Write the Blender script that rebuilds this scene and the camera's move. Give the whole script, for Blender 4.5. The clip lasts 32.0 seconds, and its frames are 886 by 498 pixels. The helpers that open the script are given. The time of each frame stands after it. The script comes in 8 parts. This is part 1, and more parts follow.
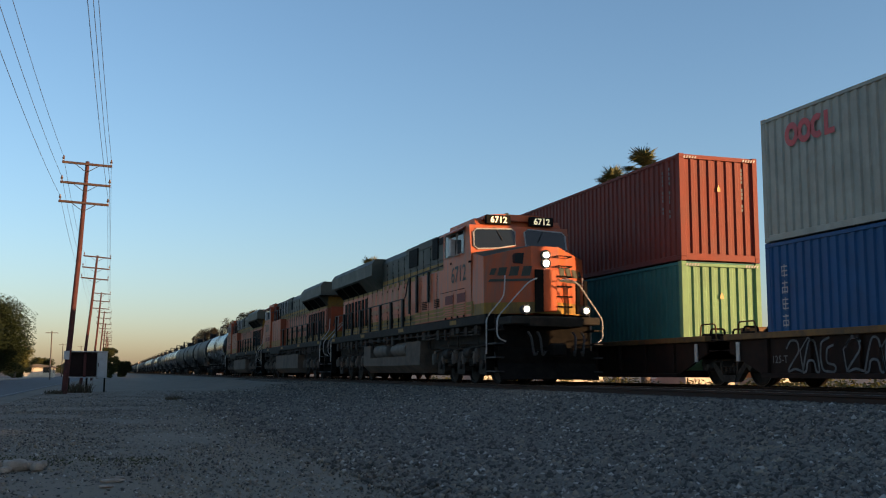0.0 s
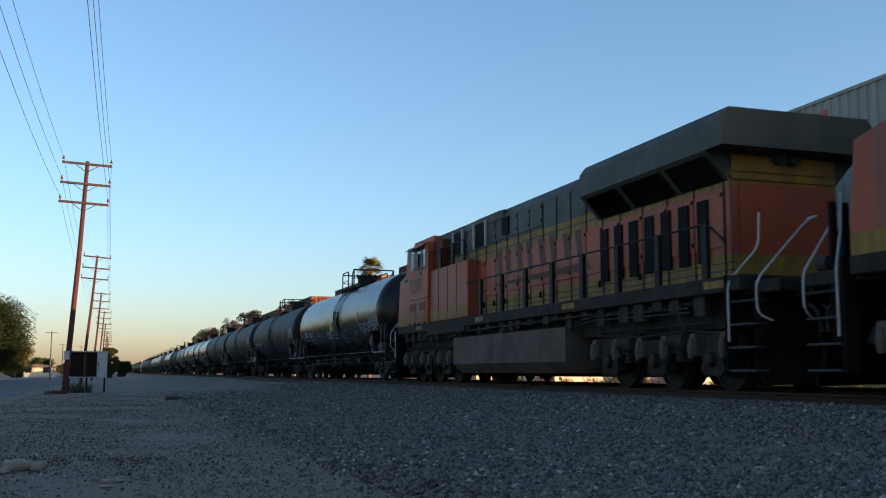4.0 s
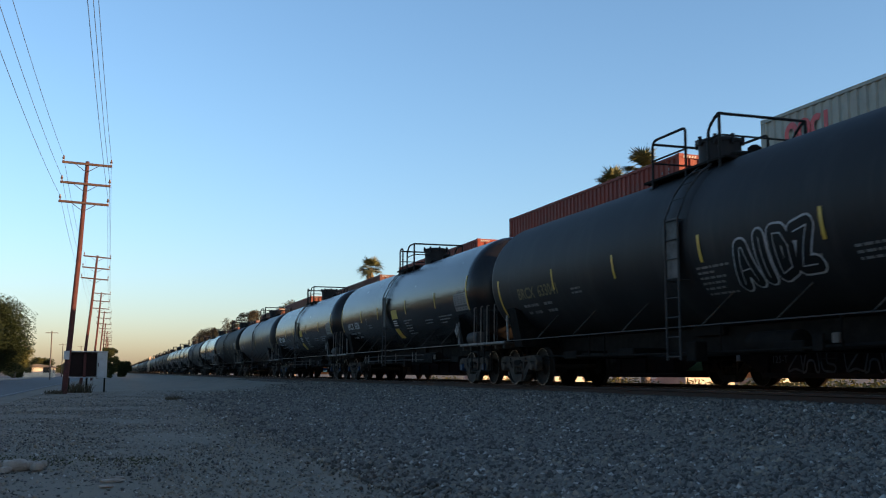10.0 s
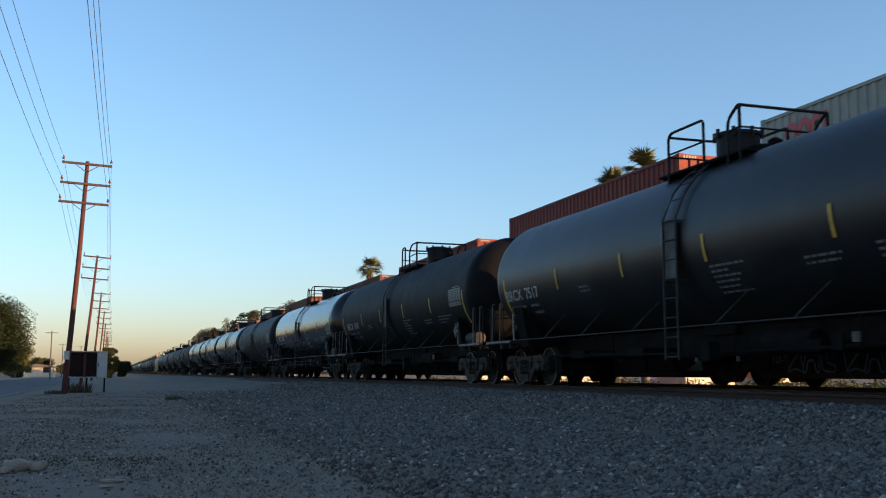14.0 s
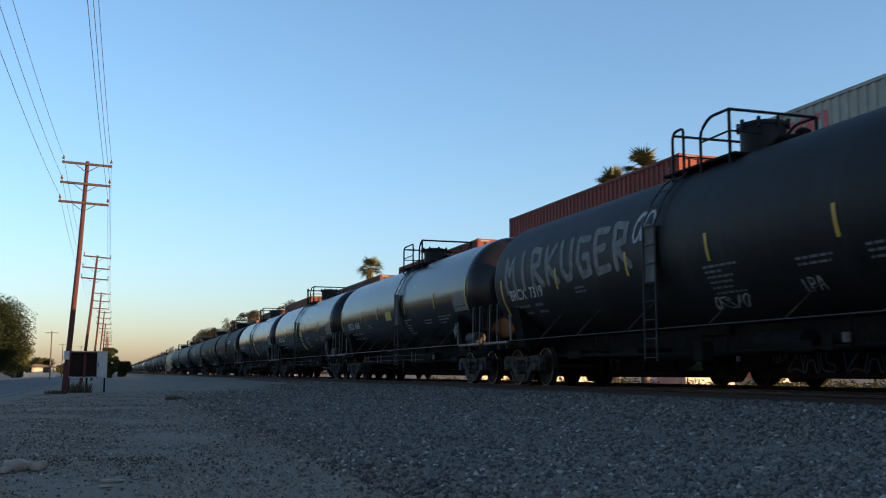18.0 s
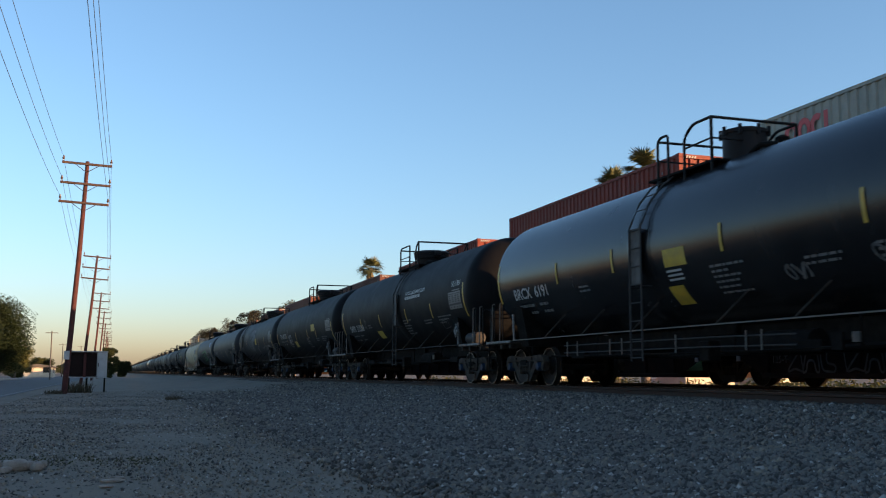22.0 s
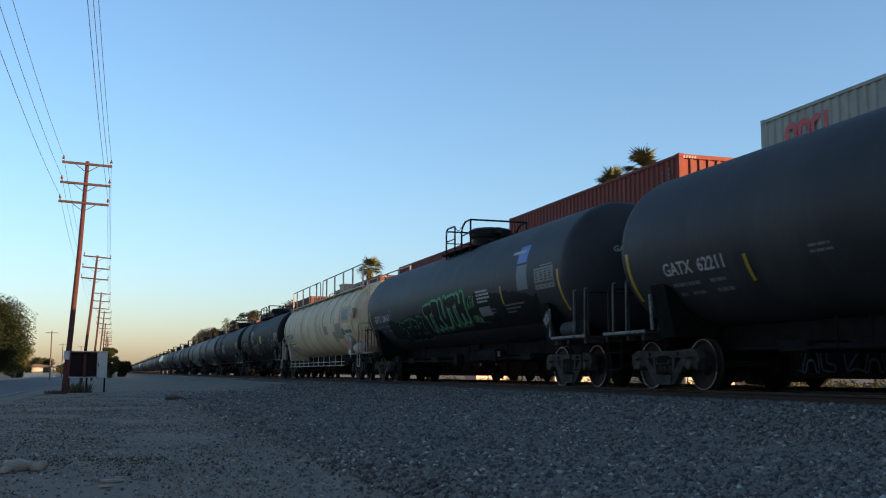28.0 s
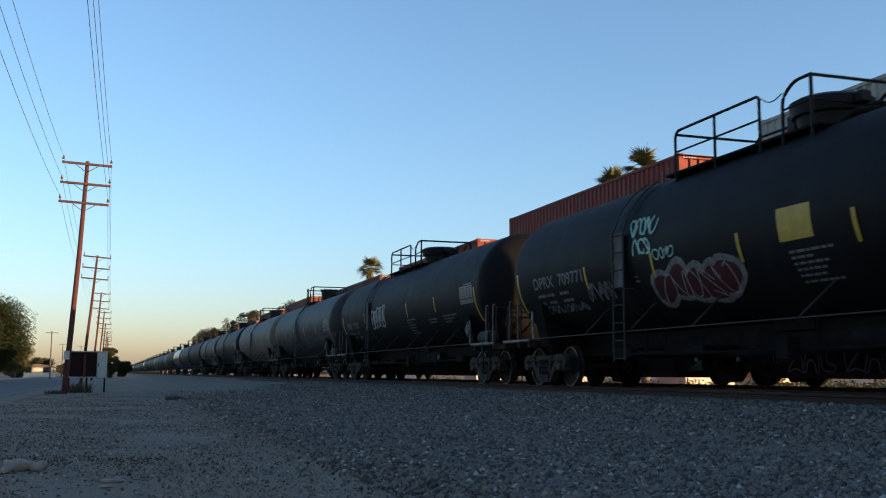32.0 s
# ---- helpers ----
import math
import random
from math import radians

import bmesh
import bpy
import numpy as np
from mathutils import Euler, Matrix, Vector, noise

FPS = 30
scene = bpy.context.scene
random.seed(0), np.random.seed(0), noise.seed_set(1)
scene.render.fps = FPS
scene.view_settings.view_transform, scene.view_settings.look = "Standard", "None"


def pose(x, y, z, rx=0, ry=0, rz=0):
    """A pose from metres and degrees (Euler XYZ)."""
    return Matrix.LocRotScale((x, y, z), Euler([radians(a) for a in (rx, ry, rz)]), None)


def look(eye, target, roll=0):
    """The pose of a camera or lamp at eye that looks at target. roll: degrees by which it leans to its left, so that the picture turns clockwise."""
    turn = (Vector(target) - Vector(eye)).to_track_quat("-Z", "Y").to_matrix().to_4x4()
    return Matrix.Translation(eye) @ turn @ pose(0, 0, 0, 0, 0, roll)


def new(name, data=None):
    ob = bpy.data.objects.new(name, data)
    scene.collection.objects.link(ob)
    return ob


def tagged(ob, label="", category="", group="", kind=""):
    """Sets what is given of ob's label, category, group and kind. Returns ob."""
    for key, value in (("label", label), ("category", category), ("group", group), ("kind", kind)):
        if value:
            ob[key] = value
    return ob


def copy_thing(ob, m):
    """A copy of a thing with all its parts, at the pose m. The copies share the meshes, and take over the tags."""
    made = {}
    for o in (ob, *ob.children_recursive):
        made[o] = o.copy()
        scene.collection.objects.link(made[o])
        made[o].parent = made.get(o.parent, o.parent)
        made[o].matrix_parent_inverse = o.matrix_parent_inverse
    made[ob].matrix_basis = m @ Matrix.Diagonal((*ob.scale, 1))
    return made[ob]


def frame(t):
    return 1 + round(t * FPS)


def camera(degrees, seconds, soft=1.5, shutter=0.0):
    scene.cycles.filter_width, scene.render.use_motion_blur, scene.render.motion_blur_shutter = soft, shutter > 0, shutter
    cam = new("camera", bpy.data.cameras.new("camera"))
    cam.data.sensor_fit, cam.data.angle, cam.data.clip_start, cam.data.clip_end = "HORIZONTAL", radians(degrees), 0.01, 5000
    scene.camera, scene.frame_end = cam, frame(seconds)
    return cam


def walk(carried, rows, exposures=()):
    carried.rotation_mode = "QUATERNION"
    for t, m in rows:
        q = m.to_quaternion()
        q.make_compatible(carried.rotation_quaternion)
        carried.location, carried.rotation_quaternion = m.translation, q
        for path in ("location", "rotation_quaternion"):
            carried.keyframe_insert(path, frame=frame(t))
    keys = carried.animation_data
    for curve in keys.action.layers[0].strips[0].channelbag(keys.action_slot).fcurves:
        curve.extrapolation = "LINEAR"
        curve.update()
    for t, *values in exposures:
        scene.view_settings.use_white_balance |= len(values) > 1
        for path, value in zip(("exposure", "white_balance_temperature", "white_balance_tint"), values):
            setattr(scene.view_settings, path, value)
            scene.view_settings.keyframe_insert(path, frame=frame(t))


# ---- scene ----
# Camera: stands still beside the track, low over the gravel.
EYE = (0.0, 0.0, 1.08)
YAW, PITCH = radians(18.04), radians(7.09)
AIM = (EYE[0] - math.cos(YAW) * math.cos(PITCH), EYE[1] + math.sin(YAW) * math.cos(PITCH), EYE[2] + math.sin(PITCH))
cam = camera(47.72, 32.0, soft=1.1, shutter=0.12)
STAND = look(EYE, AIM, 0.19)
walk(cam, [(0, STAND), (32, STAND)], exposures=[(0, 1.13, 7250, 11), (1, 1.35, 7100, 11), (2.5, 1.44, 7000, 11), (6, 1.44, 6900, 11), (32, 1.44, 6900, 11)])

# Light: low evening sun behind the trains, clear sky.
SUN_AZ, SUN_EL = radians(49.6), radians(6.3)   # from +x towards +y
world = bpy.data.worlds.new("sky")
scene.world = world
world.use_nodes = True
wn = world.node_tree.nodes
sky = wn.new("ShaderNodeTexSky")
sky.sky_type = "NISHITA"
sky.sun_disc = False
sky.sun_elevation = SUN_EL
sky.sun_rotation = math.pi / 2 - SUN_AZ
sky.altitude = 30
sky.air_density = 0.88
sky.dust_density = 1.0
sky.ozone_density = 2.7
wn["Background"].inputs["Strength"].default_value = 0.15
# dusty pinkish air low over the horizon
wl = world.node_tree.links
up = wn.new("ShaderNodeSeparateXYZ")
wl.new(wn.new("ShaderNodeTexCoord").outputs["Generated"], up.inputs[0])
fade = wn.new("ShaderNodeMath")
fade.operation = "MULTIPLY"
fade.inputs[1].default_value = -9.0
wl.new(up.outputs["Z"], fade.inputs[0])
thin = wn.new("ShaderNodeMath")
thin.operation, thin.use_clamp = "EXPONENT", True
wl.new(fade.outputs[0], thin.inputs[0])
haze = wn.new("ShaderNodeMix")
haze.data_type, haze.blend_type = "RGBA", "MULTIPLY"
haze.inputs["B"].default_value = (0.88, 0.71, 0.8, 1)
wl.new(thin.outputs[0], haze.inputs["Factor"])
wl.new(sky.outputs[0], haze.inputs["A"])
wl.new(haze.outputs["Result"], wn["Background"].inputs["Color"])
sun = new("sun", bpy.data.lights.new("sun", "SUN"))
sun.data.energy = 4.6
sun.data.angle = radians(0.55)
sun.data.color = (1.0, 0.62, 0.34)
SUN_DIR = Vector((math.cos(SUN_AZ) * math.cos(SUN_EL), math.sin(SUN_AZ) * math.cos(SUN_EL), math.sin(SUN_EL)))
sun.matrix_world = look(SUN_DIR * 60, (0, 0, 0))

# Plan: the track runs along x, the train rolls towards +x.
RAIL_Z = 0.80          # rail head over the open ground
NEAR_Y, FAR_Y = 10.8, 15.36
SPEED = 14.05          # metres a second


# ---------------------------------------------------------------- materials
def ramp_between(nt, fac, a, b, lo=0.35, hi=0.65):
    r = nt.nodes.new("ShaderNodeValToRGB")
    r.color_ramp.elements[0].position, r.color_ramp.elements[1].position = lo, hi
    r.color_ramp.elements[0].color, r.color_ramp.elements[1].color = (*a, 1), (*b, 1)
    nt.links.new(fac, r.inputs[0])
    return r.outputs[0]


def surface(name, base, rough=0.6, metal=0.0, second=None, scale=3.0, fine=40.0, bump=0.15, coat=0.0, coat_rough=0.1,
            dirt=None, dirt_lo=0.5, dirt_hi=0.75, dirt_stretch=(1, 1, 1), vary=0.0, spec=0.5, rough_var=0.15):
    """Procedural paint, metal, earth or stone: two colours mixed by a broad noise, dirt by a stretched one, grain as relief."""
    m = bpy.data.materials.new(name)
    m.use_nodes = True
    nt = m.node_tree
    bsdf = nt.nodes["Principled BSDF"]
    co = nt.nodes.new("ShaderNodeTexCoord")
    n1 = nt.nodes.new("ShaderNodeTexNoise")
    n1.inputs["Scale"].default_value, n1.inputs["Detail"].default_value, n1.inputs["Roughness"].default_value = scale, 6, 0.65
    nt.links.new(co.outputs["Object"], n1.inputs["Vector"])
    second = second or tuple(min(1, c * 0.72) for c in base)
    col = ramp_between(nt, n1.outputs["Fac"], second, base)
    if dirt:
        mp = nt.nodes.new("ShaderNodeMapping")
        mp.inputs["Scale"].default_value = dirt_stretch
        nt.links.new(co.outputs["Object"], mp.inputs["Vector"])
        n2 = nt.nodes.new("ShaderNodeTexNoise")
        n2.inputs["Scale"].default_value, n2.inputs["Detail"].default_value, n2.inputs["Roughness"].default_value = scale * 0.7, 8, 0.7
        nt.links.new(mp.outputs[0], n2.inputs["Vector"])
        fac = ramp_between(nt, n2.outputs["Fac"], (0, 0, 0), (1, 1, 1), dirt_lo, dirt_hi)
        mx = nt.nodes.new("ShaderNodeMix")
        mx.data_type = "RGBA"
        nt.links.new(fac, mx.inputs["Factor"])
        nt.links.new(col, mx.inputs["A"])
        mx.inputs["B"].default_value = (*dirt, 1)
        col = mx.outputs["Result"]
    if vary:
        oi = nt.nodes.new("ShaderNodeObjectInfo")
        mr = nt.nodes.new("ShaderNodeMapRange")
        mr.inputs["To Min"].default_value, mr.inputs["To Max"].default_value = 1 - vary, 1 + vary
        nt.links.new(oi.outputs["Random"], mr.inputs["Value"])
        hs = nt.nodes.new("ShaderNodeHueSaturation")
        nt.links.new(mr.outputs[0], hs.inputs["Value"])
        nt.links.new(col, hs.inputs["Color"])
        col = hs.outputs[0]
    nt.links.new(col, bsdf.inputs["Base Color"])
    n3 = nt.nodes.new("ShaderNodeTexNoise")
    n3.inputs["Scale"].default_value, n3.inputs["Detail"].default_value = fine, 4
    nt.links.new(co.outputs["Object"], n3.inputs["Vector"])
    if bump:
        bp = nt.nodes.new("ShaderNodeBump")
        bp.inputs["Strength"].default_value, bp.inputs["Distance"].default_value = bump, 0.02
        nt.links.new(n3.outputs["Fac"], bp.inputs["Height"])
        nt.links.new(bp.outputs[0], bsdf.inputs["Normal"])
    rr = nt.nodes.new("ShaderNodeMapRange")
    rr.inputs["To Min"].default_value, rr.inputs["To Max"].default_value = max(0.03, rough - rough_var), min(1, rough + rough_var)
    nt.links.new(n1.outputs["Fac"], rr.inputs["Value"])
    nt.links.new(rr.outputs[0], bsdf.inputs["Roughness"])
    bsdf.inputs["Metallic"].default_value = metal
    bsdf.inputs["Specular IOR Level"].default_value = spec
    bsdf.inputs["Coat Weight"].default_value = coat
    bsdf.inputs["Coat Roughness"].default_value = coat_rough
    return m


def glow(name, colour, strength):
    m = bpy.data.materials.new(name)
    m.use_nodes = True
    b = m.node_tree.nodes["Principled BSDF"]
    b.inputs["Base Color"].default_value = (*colour, 1)
    b.inputs["Emission Color"].default_value = (*colour, 1)
    b.inputs["Emission Strength"].default_value = strength
    return m


M = {}
M["tank_gloss"] = surface("glossy black tank paint", (0.012, 0.012, 0.013), 0.25, 0, (0.008, 0.008, 0.009), 1.2, 30, 0.005, 0.0, 0.1,
                          dirt=(0.03, 0.028, 0.026), dirt_lo=0.5, dirt_hi=0.95, dirt_stretch=(1.2, 1, 0.25), rough_var=0.07, spec=0.28)
M["tank_polished"] = surface("polished black tank paint", (0.01, 0.01, 0.011), 0.19, 0, (0.007, 0.007, 0.008), 1.2, 30, 0.005, dirt=(0.025, 0.023, 0.021), dirt_lo=0.55, dirt_hi=0.95, dirt_stretch=(1.2, 1, 0.25), rough_var=0.05, spec=0.5)
M["tank_satin"] = surface("satin black tank paint", (0.015, 0.015, 0.016), 0.56, 0, (0.01, 0.01, 0.011), 1.4, 30, 0.02, 0.0,
                          dirt=(0.034, 0.033, 0.032), dirt_lo=0.5, dirt_hi=0.9, dirt_stretch=(1.5, 1, 0.2), rough_var=0.08, spec=0.14)
M["tank_semi"] = surface("half-gloss black tank paint", (0.013, 0.013, 0.014), 0.4, 0, (0.009, 0.009, 0.01), 1.3, 30, 0.012,
                         dirt=(0.03, 0.028, 0.026), dirt_lo=0.5, dirt_hi=0.9, dirt_stretch=(1.4, 1, 0.2), rough_var=0.09, spec=0.28)
M["tank_matt"] = surface("matt black tank paint", (0.008, 0.008, 0.009), 0.6, 0, (0.006, 0.006, 0.0065), 1.5, 30, 0.02,
                         dirt=(0.022, 0.021, 0.02), dirt_lo=0.55, dirt_hi=0.9, dirt_stretch=(1.5, 1, 0.2), spec=0.1)
M["tank_grey"] = surface("faded grey-black tank paint", (0.036, 0.037, 0.039), 0.55, 0, (0.024, 0.0245, 0.026), 1.0, 25, 0.02,
                         dirt=(0.055, 0.053, 0.05), dirt_lo=0.5, dirt_hi=0.85, dirt_stretch=(1.5, 1, 0.2), spec=0.15)
M["tank_silver"] = surface("pale grey tank paint", (0.15, 0.13, 0.1), 0.6, 0, (0.1, 0.086, 0.066), 1.0, 25, 0.03,
                           dirt=(0.08, 0.065, 0.05), dirt_lo=0.5, dirt_hi=0.8, dirt_stretch=(1.5, 1, 0.2), spec=0.2)
M["tank_cream"] = surface("weathered cream tank paint", (0.66, 0.52, 0.34), 0.65, 0, (0.55, 0.42, 0.27), 0.9, 25, 0.03,
                          dirt=(0.3, 0.2, 0.11), dirt_lo=0.5, dirt_hi=0.82, dirt_stretch=(2.2, 1, 0.3), spec=0.18)
M["patch_tan"] = surface("tan patch paint", (0.33, 0.265, 0.18), 0.65, 0, (0.25, 0.195, 0.13), 4, 40, 0.03)
M["patch_soot"] = surface("sooty rust stain", (0.045, 0.027, 0.018), 0.7, 0, (0.09, 0.05, 0.03), 5, 40, 0.03)
M["patch_warm"] = surface("rust-tinted cream paint", (0.55, 0.37, 0.2), 0.65, 0, (0.4, 0.24, 0.12), 2.5, 40, 0.03)
M["patch_brown"] = surface("brown patch paint", (0.42, 0.3, 0.2), 0.6, 0, (0.3, 0.2, 0.13), 4, 40, 0.03)
M["frame_black"] = surface("sooty black steel", (0.006, 0.0057, 0.0054), 0.85, 0.0, (0.01, 0.0088, 0.008), 5, 60, 0.08,
                           dirt=(0.018, 0.015, 0.012), dirt_lo=0.5, dirt_hi=0.8, spec=0.06)
M["rail_black"] = surface("black handrail paint", (0.01, 0.01, 0.01), 0.6, 0.0, None, 8, 60, 0.03, spec=0.15)
M["rail_white"] = surface("worn white handrail paint", (0.46, 0.44, 0.42), 0.55, 0, (0.3, 0.29, 0.27), 8, 60, 0.03)
M["rail_cream"] = surface("worn cream handrail paint", (0.46, 0.37, 0.27), 0.55, 0, (0.3, 0.22, 0.16), 8, 60, 0.03)
M["kick_plate"] = surface("dusty grey plate paint", (0.1, 0.098, 0.092), 0.7, 0, (0.045, 0.044, 0.042), 5, 60, 0.04, spec=0.2)
M["dull_rail"] = surface("dulled pale handrail paint", (0.14, 0.125, 0.11), 0.65, 0, (0.07, 0.062, 0.055), 8, 60, 0.03)
M["scuffed"] = surface("scuffed pale steel edge", (0.2, 0.19, 0.175), 0.65, 0, (0.06, 0.057, 0.053), 9, 60, 0.05, dirt=(0.03, 0.028, 0.026), dirt_lo=0.5, dirt_hi=0.62)
M["grey_steel"] = surface("dusty grey steel", (0.045, 0.043, 0.042), 0.7, 0.0, (0.026, 0.025, 0.025), 6, 60, 0.05, spec=0.2)
M["bogie"] = surface("dusty cast bogie steel", (0.055, 0.047, 0.04), 0.85, 0.0, (0.02, 0.018, 0.016), 5, 50, 0.1, dirt=(0.1, 0.08, 0.062), dirt_lo=0.52, dirt_hi=0.75, spec=0.1)
M["bogie_blue"] = surface("blue bearing cap paint", (0.011, 0.028, 0.06), 0.65, 0, None, 9, 50, 0.05, spec=0.2)
M["wheel"] = surface("dark rolled wheel steel", (0.014, 0.0125, 0.011), 0.7, 0.0, (0.022, 0.017, 0.014), 8, 60, 0.05, spec=0.15)
M["tread"] = surface("polished wheel rim steel", (0.24, 0.23, 0.22), 0.35, 1.0, (0.15, 0.14, 0.13), 10, 60, 0.02)
M["yellow"] = surface("yellow reflective tape", (0.42, 0.26, 0.02), 0.45, 0, (0.32, 0.2, 0.018), 6, 80, 0.02)
M["yellow_worn"] = surface("worn yellow tape", (0.42, 0.27, 0.06), 0.6, 0, (0.4, 0.3, 0.16), 5, 60, 0.02)
M["yellow_patch"] = surface("yellow painted panel", (0.42, 0.29, 0.03), 0.55, 0, (0.3, 0.2, 0.025), 6, 80, 0.02)
M["white_mark"] = surface("white stencil paint", (0.4, 0.4, 0.385), 0.65, 0, (0.26, 0.26, 0.25), 20, 80, 0.02)
M["dim_mark"] = surface("faded white stencil paint", (0.15, 0.15, 0.148), 0.7, 0, (0.08, 0.08, 0.08), 20, 80, 0.02)
M["black_mark"] = surface("black stencil paint", (0.03, 0.03, 0.03), 0.6, 0, None, 20, 80, 0.02)
M["red_mark"] = surface("red stencil paint", (0.5, 0.05, 0.05), 0.55, 0, (0.38, 0.04, 0.04), 20, 80, 0.02)
M["spray_white"] = surface("white spray paint", (0.34, 0.345, 0.35), 0.65, 0, (0.17, 0.175, 0.18), 7, 80, 0.02)
M["spray_dull"] = surface("dull white spray paint", (0.14, 0.14, 0.14), 0.8, 0, (0.07, 0.07, 0.07), 5, 80, 0.02, spec=0.1)
M["spray_grey"] = surface("greyed white spray paint", (0.19, 0.19, 0.185), 0.75, 0, (0.09, 0.09, 0.09), 6, 80, 0.02, spec=0.15)
M["spray_lime"] = surface("pale green spray paint", (0.17, 0.4, 0.17), 0.65, 0, (0.08, 0.2, 0.09), 7, 80, 0.02, spec=0.2)
M["spray_green"] = surface("green spray paint", (0.12, 0.32, 0.17), 0.65, 0, (0.06, 0.18, 0.09), 7, 80, 0.02, spec=0.2)
M["spray_mint"] = surface("mint spray paint", (0.3, 0.5, 0.42), 0.65, 0, (0.15, 0.28, 0.24), 7, 80, 0.02, spec=0.2)
M["spray_maroon"] = surface("maroon spray paint", (0.07, 0.012, 0.016), 0.65, 0, (0.035, 0.008, 0.01), 5, 80, 0.02, spec=0.2)
M["spray_blue"] = surface("faint blue spray paint", (0.016, 0.032, 0.06), 0.6, 0, (0.011, 0.02, 0.036), 7, 80, 0.02)
M["spray_deep"] = surface("thin green overspray", (0.04, 0.12, 0.06), 0.7, 0, (0.02, 0.06, 0.03), 9, 80, 0.02, spec=0.15)
M["yellow_dim"] = surface("worn yellow stencil paint", (0.13, 0.1, 0.03), 0.65, 0, (0.06, 0.05, 0.02), 20, 80, 0.02)
M["stain_brown"] = surface("brown stained paint", (0.04, 0.034, 0.02), 0.6, 0, (0.025, 0.022, 0.016), 5, 60, 0.03, spec=0.2)
M["sign_blue"] = surface("blue panel paint", (0.05, 0.16, 0.42), 0.5, 0, None, 7, 80, 0.02)
M["sign_pale"] = surface("pale blue-grey panel paint", (0.24, 0.25, 0.24), 0.6, 0, (0.17, 0.17, 0.16), 9, 80, 0.02)
M["sign_dull"] = surface("dull blue panel paint", (0.12, 0.14, 0.15), 0.6, 0, None, 9, 80, 0.02)
M["dim_blue"] = surface("dull blue stencil", (0.1, 0.13, 0.155), 0.6, 0, None, 9, 80, 0.02)
M["patch_rust"] = surface("rust-stained paint", (0.26, 0.11, 0.045), 0.7, 0, (0.18, 0.08, 0.04), 6, 60, 0.05)
M["panel_grey"] = surface("grey stencilled panel", (0.17, 0.165, 0.155), 0.6, 0, (0.11, 0.105, 0.1), 12, 80, 0.02)
M["loco_orange"] = surface("weathered locomotive orange", (0.54, 0.09, 0.016), 0.48, 0, (0.39, 0.068, 0.018), 1.4, 50, 0.015,
                           dirt=(0.19, 0.095, 0.065), dirt_lo=0.42, dirt_hi=0.74, dirt_stretch=(5, 1, 0.2), spec=0.3, rough_var=0.1)
M["loco_orange_faded"] = surface("faded locomotive orange", (0.4, 0.066, 0.018), 0.52, 0, (0.29, 0.054, 0.02), 1.1, 50, 0.02,
                                 dirt=(0.14, 0.066, 0.045), dirt_lo=0.42, dirt_hi=0.74, dirt_stretch=(7.0, 1, 0.18), spec=0.24)
# faded orange again, with the shade of the cab recess put into it
M["loco_shade"] = surface("orange paint darkened for recess shade", (0.14, 0.028, 0.014), 0.7, 0, (0.08, 0.02, 0.012), 2, 50, 0.03, spec=0.15)
M["loco_green"] = surface("dark green locomotive paint", (0.036, 0.043, 0.032), 0.6, 0, (0.055, 0.056, 0.045), 1.5, 50, 0.03,
                          dirt=(0.085, 0.076, 0.06), dirt_lo=0.5, dirt_hi=0.85, dirt_stretch=(4, 1, 0.3), spec=0.25)
M["loco_yellow"] = surface("dusty locomotive yellow", (0.31, 0.175, 0.03), 0.65, 0, (0.22, 0.125, 0.03), 2, 50, 0.03,
                           dirt=(0.1, 0.07, 0.045), dirt_lo=0.42, dirt_hi=0.7, dirt_stretch=(5, 1, 0.3), spec=0.15)
M["loco_sill"] = surface("dusty brown-black frame paint", (0.034, 0.031, 0.027), 0.8, 0, (0.018, 0.017, 0.015), 3, 50, 0.05, dirt=(0.06, 0.05, 0.04), dirt_lo=0.5, dirt_hi=0.8, spec=0.1)
M["fuel"] = surface("dusty fuel tank steel", (0.125, 0.098, 0.077), 0.8, 0.0, (0.075, 0.06, 0.048), 1.5, 40, 0.05, dirt=(0.04, 0.033, 0.027), dirt_lo=0.5, dirt_hi=0.8, spec=0.12)
M["louvre"] = surface("dark louvre grille", (0.008, 0.008, 0.008), 0.75, 0.0, None, 10, 90, 0.1, spec=0.08)
M["loco_mark"] = surface("faded dark locomotive lettering", (0.12, 0.06, 0.036), 0.7, 0, (0.085, 0.045, 0.03), 3, 60, 0.02, spec=0.2)
M["loco_pale"] = surface("bleached locomotive lettering", (0.3, 0.19, 0.13), 0.7, 0, (0.36, 0.12, 0.05), 2.5, 60, 0.02, spec=0.2)
M["loco_truck"] = surface("dusty cast truck steel", (0.04, 0.033, 0.028), 0.85, 0, (0.018, 0.0155, 0.013), 4, 60, 0.1, dirt=(0.07, 0.057, 0.046), dirt_lo=0.52, dirt_hi=0.78, spec=0.1)
M["loco_dusty"] = surface("dusty grey-brown steel", (0.13, 0.112, 0.095), 0.75, 0, (0.075, 0.064, 0.055), 3, 60, 0.05, spec=0.15)
M["door_red"] = surface("dull red grille paint", (0.16, 0.03, 0.026), 0.65, 0, (0.11, 0.026, 0.024), 6, 80, 0.05, spec=0.2)
M["rubber"] = surface("black rubber hose", (0.02, 0.02, 0.02), 0.7, 0, None, 10, 80, 0.05)
M["glass"] = surface("dark cab glass", (0.012, 0.018, 0.022), 0.08, 0, (0.012, 0.016, 0.02), 2, 20, 0.0, rough_var=0.02, spec=0.35)
M["headlight"] = glow("lit headlight", (1.0, 0.93, 0.78), 60)
M["numberboard"] = glow("lit number characters", (1.0, 0.9, 0.6), 0.3)
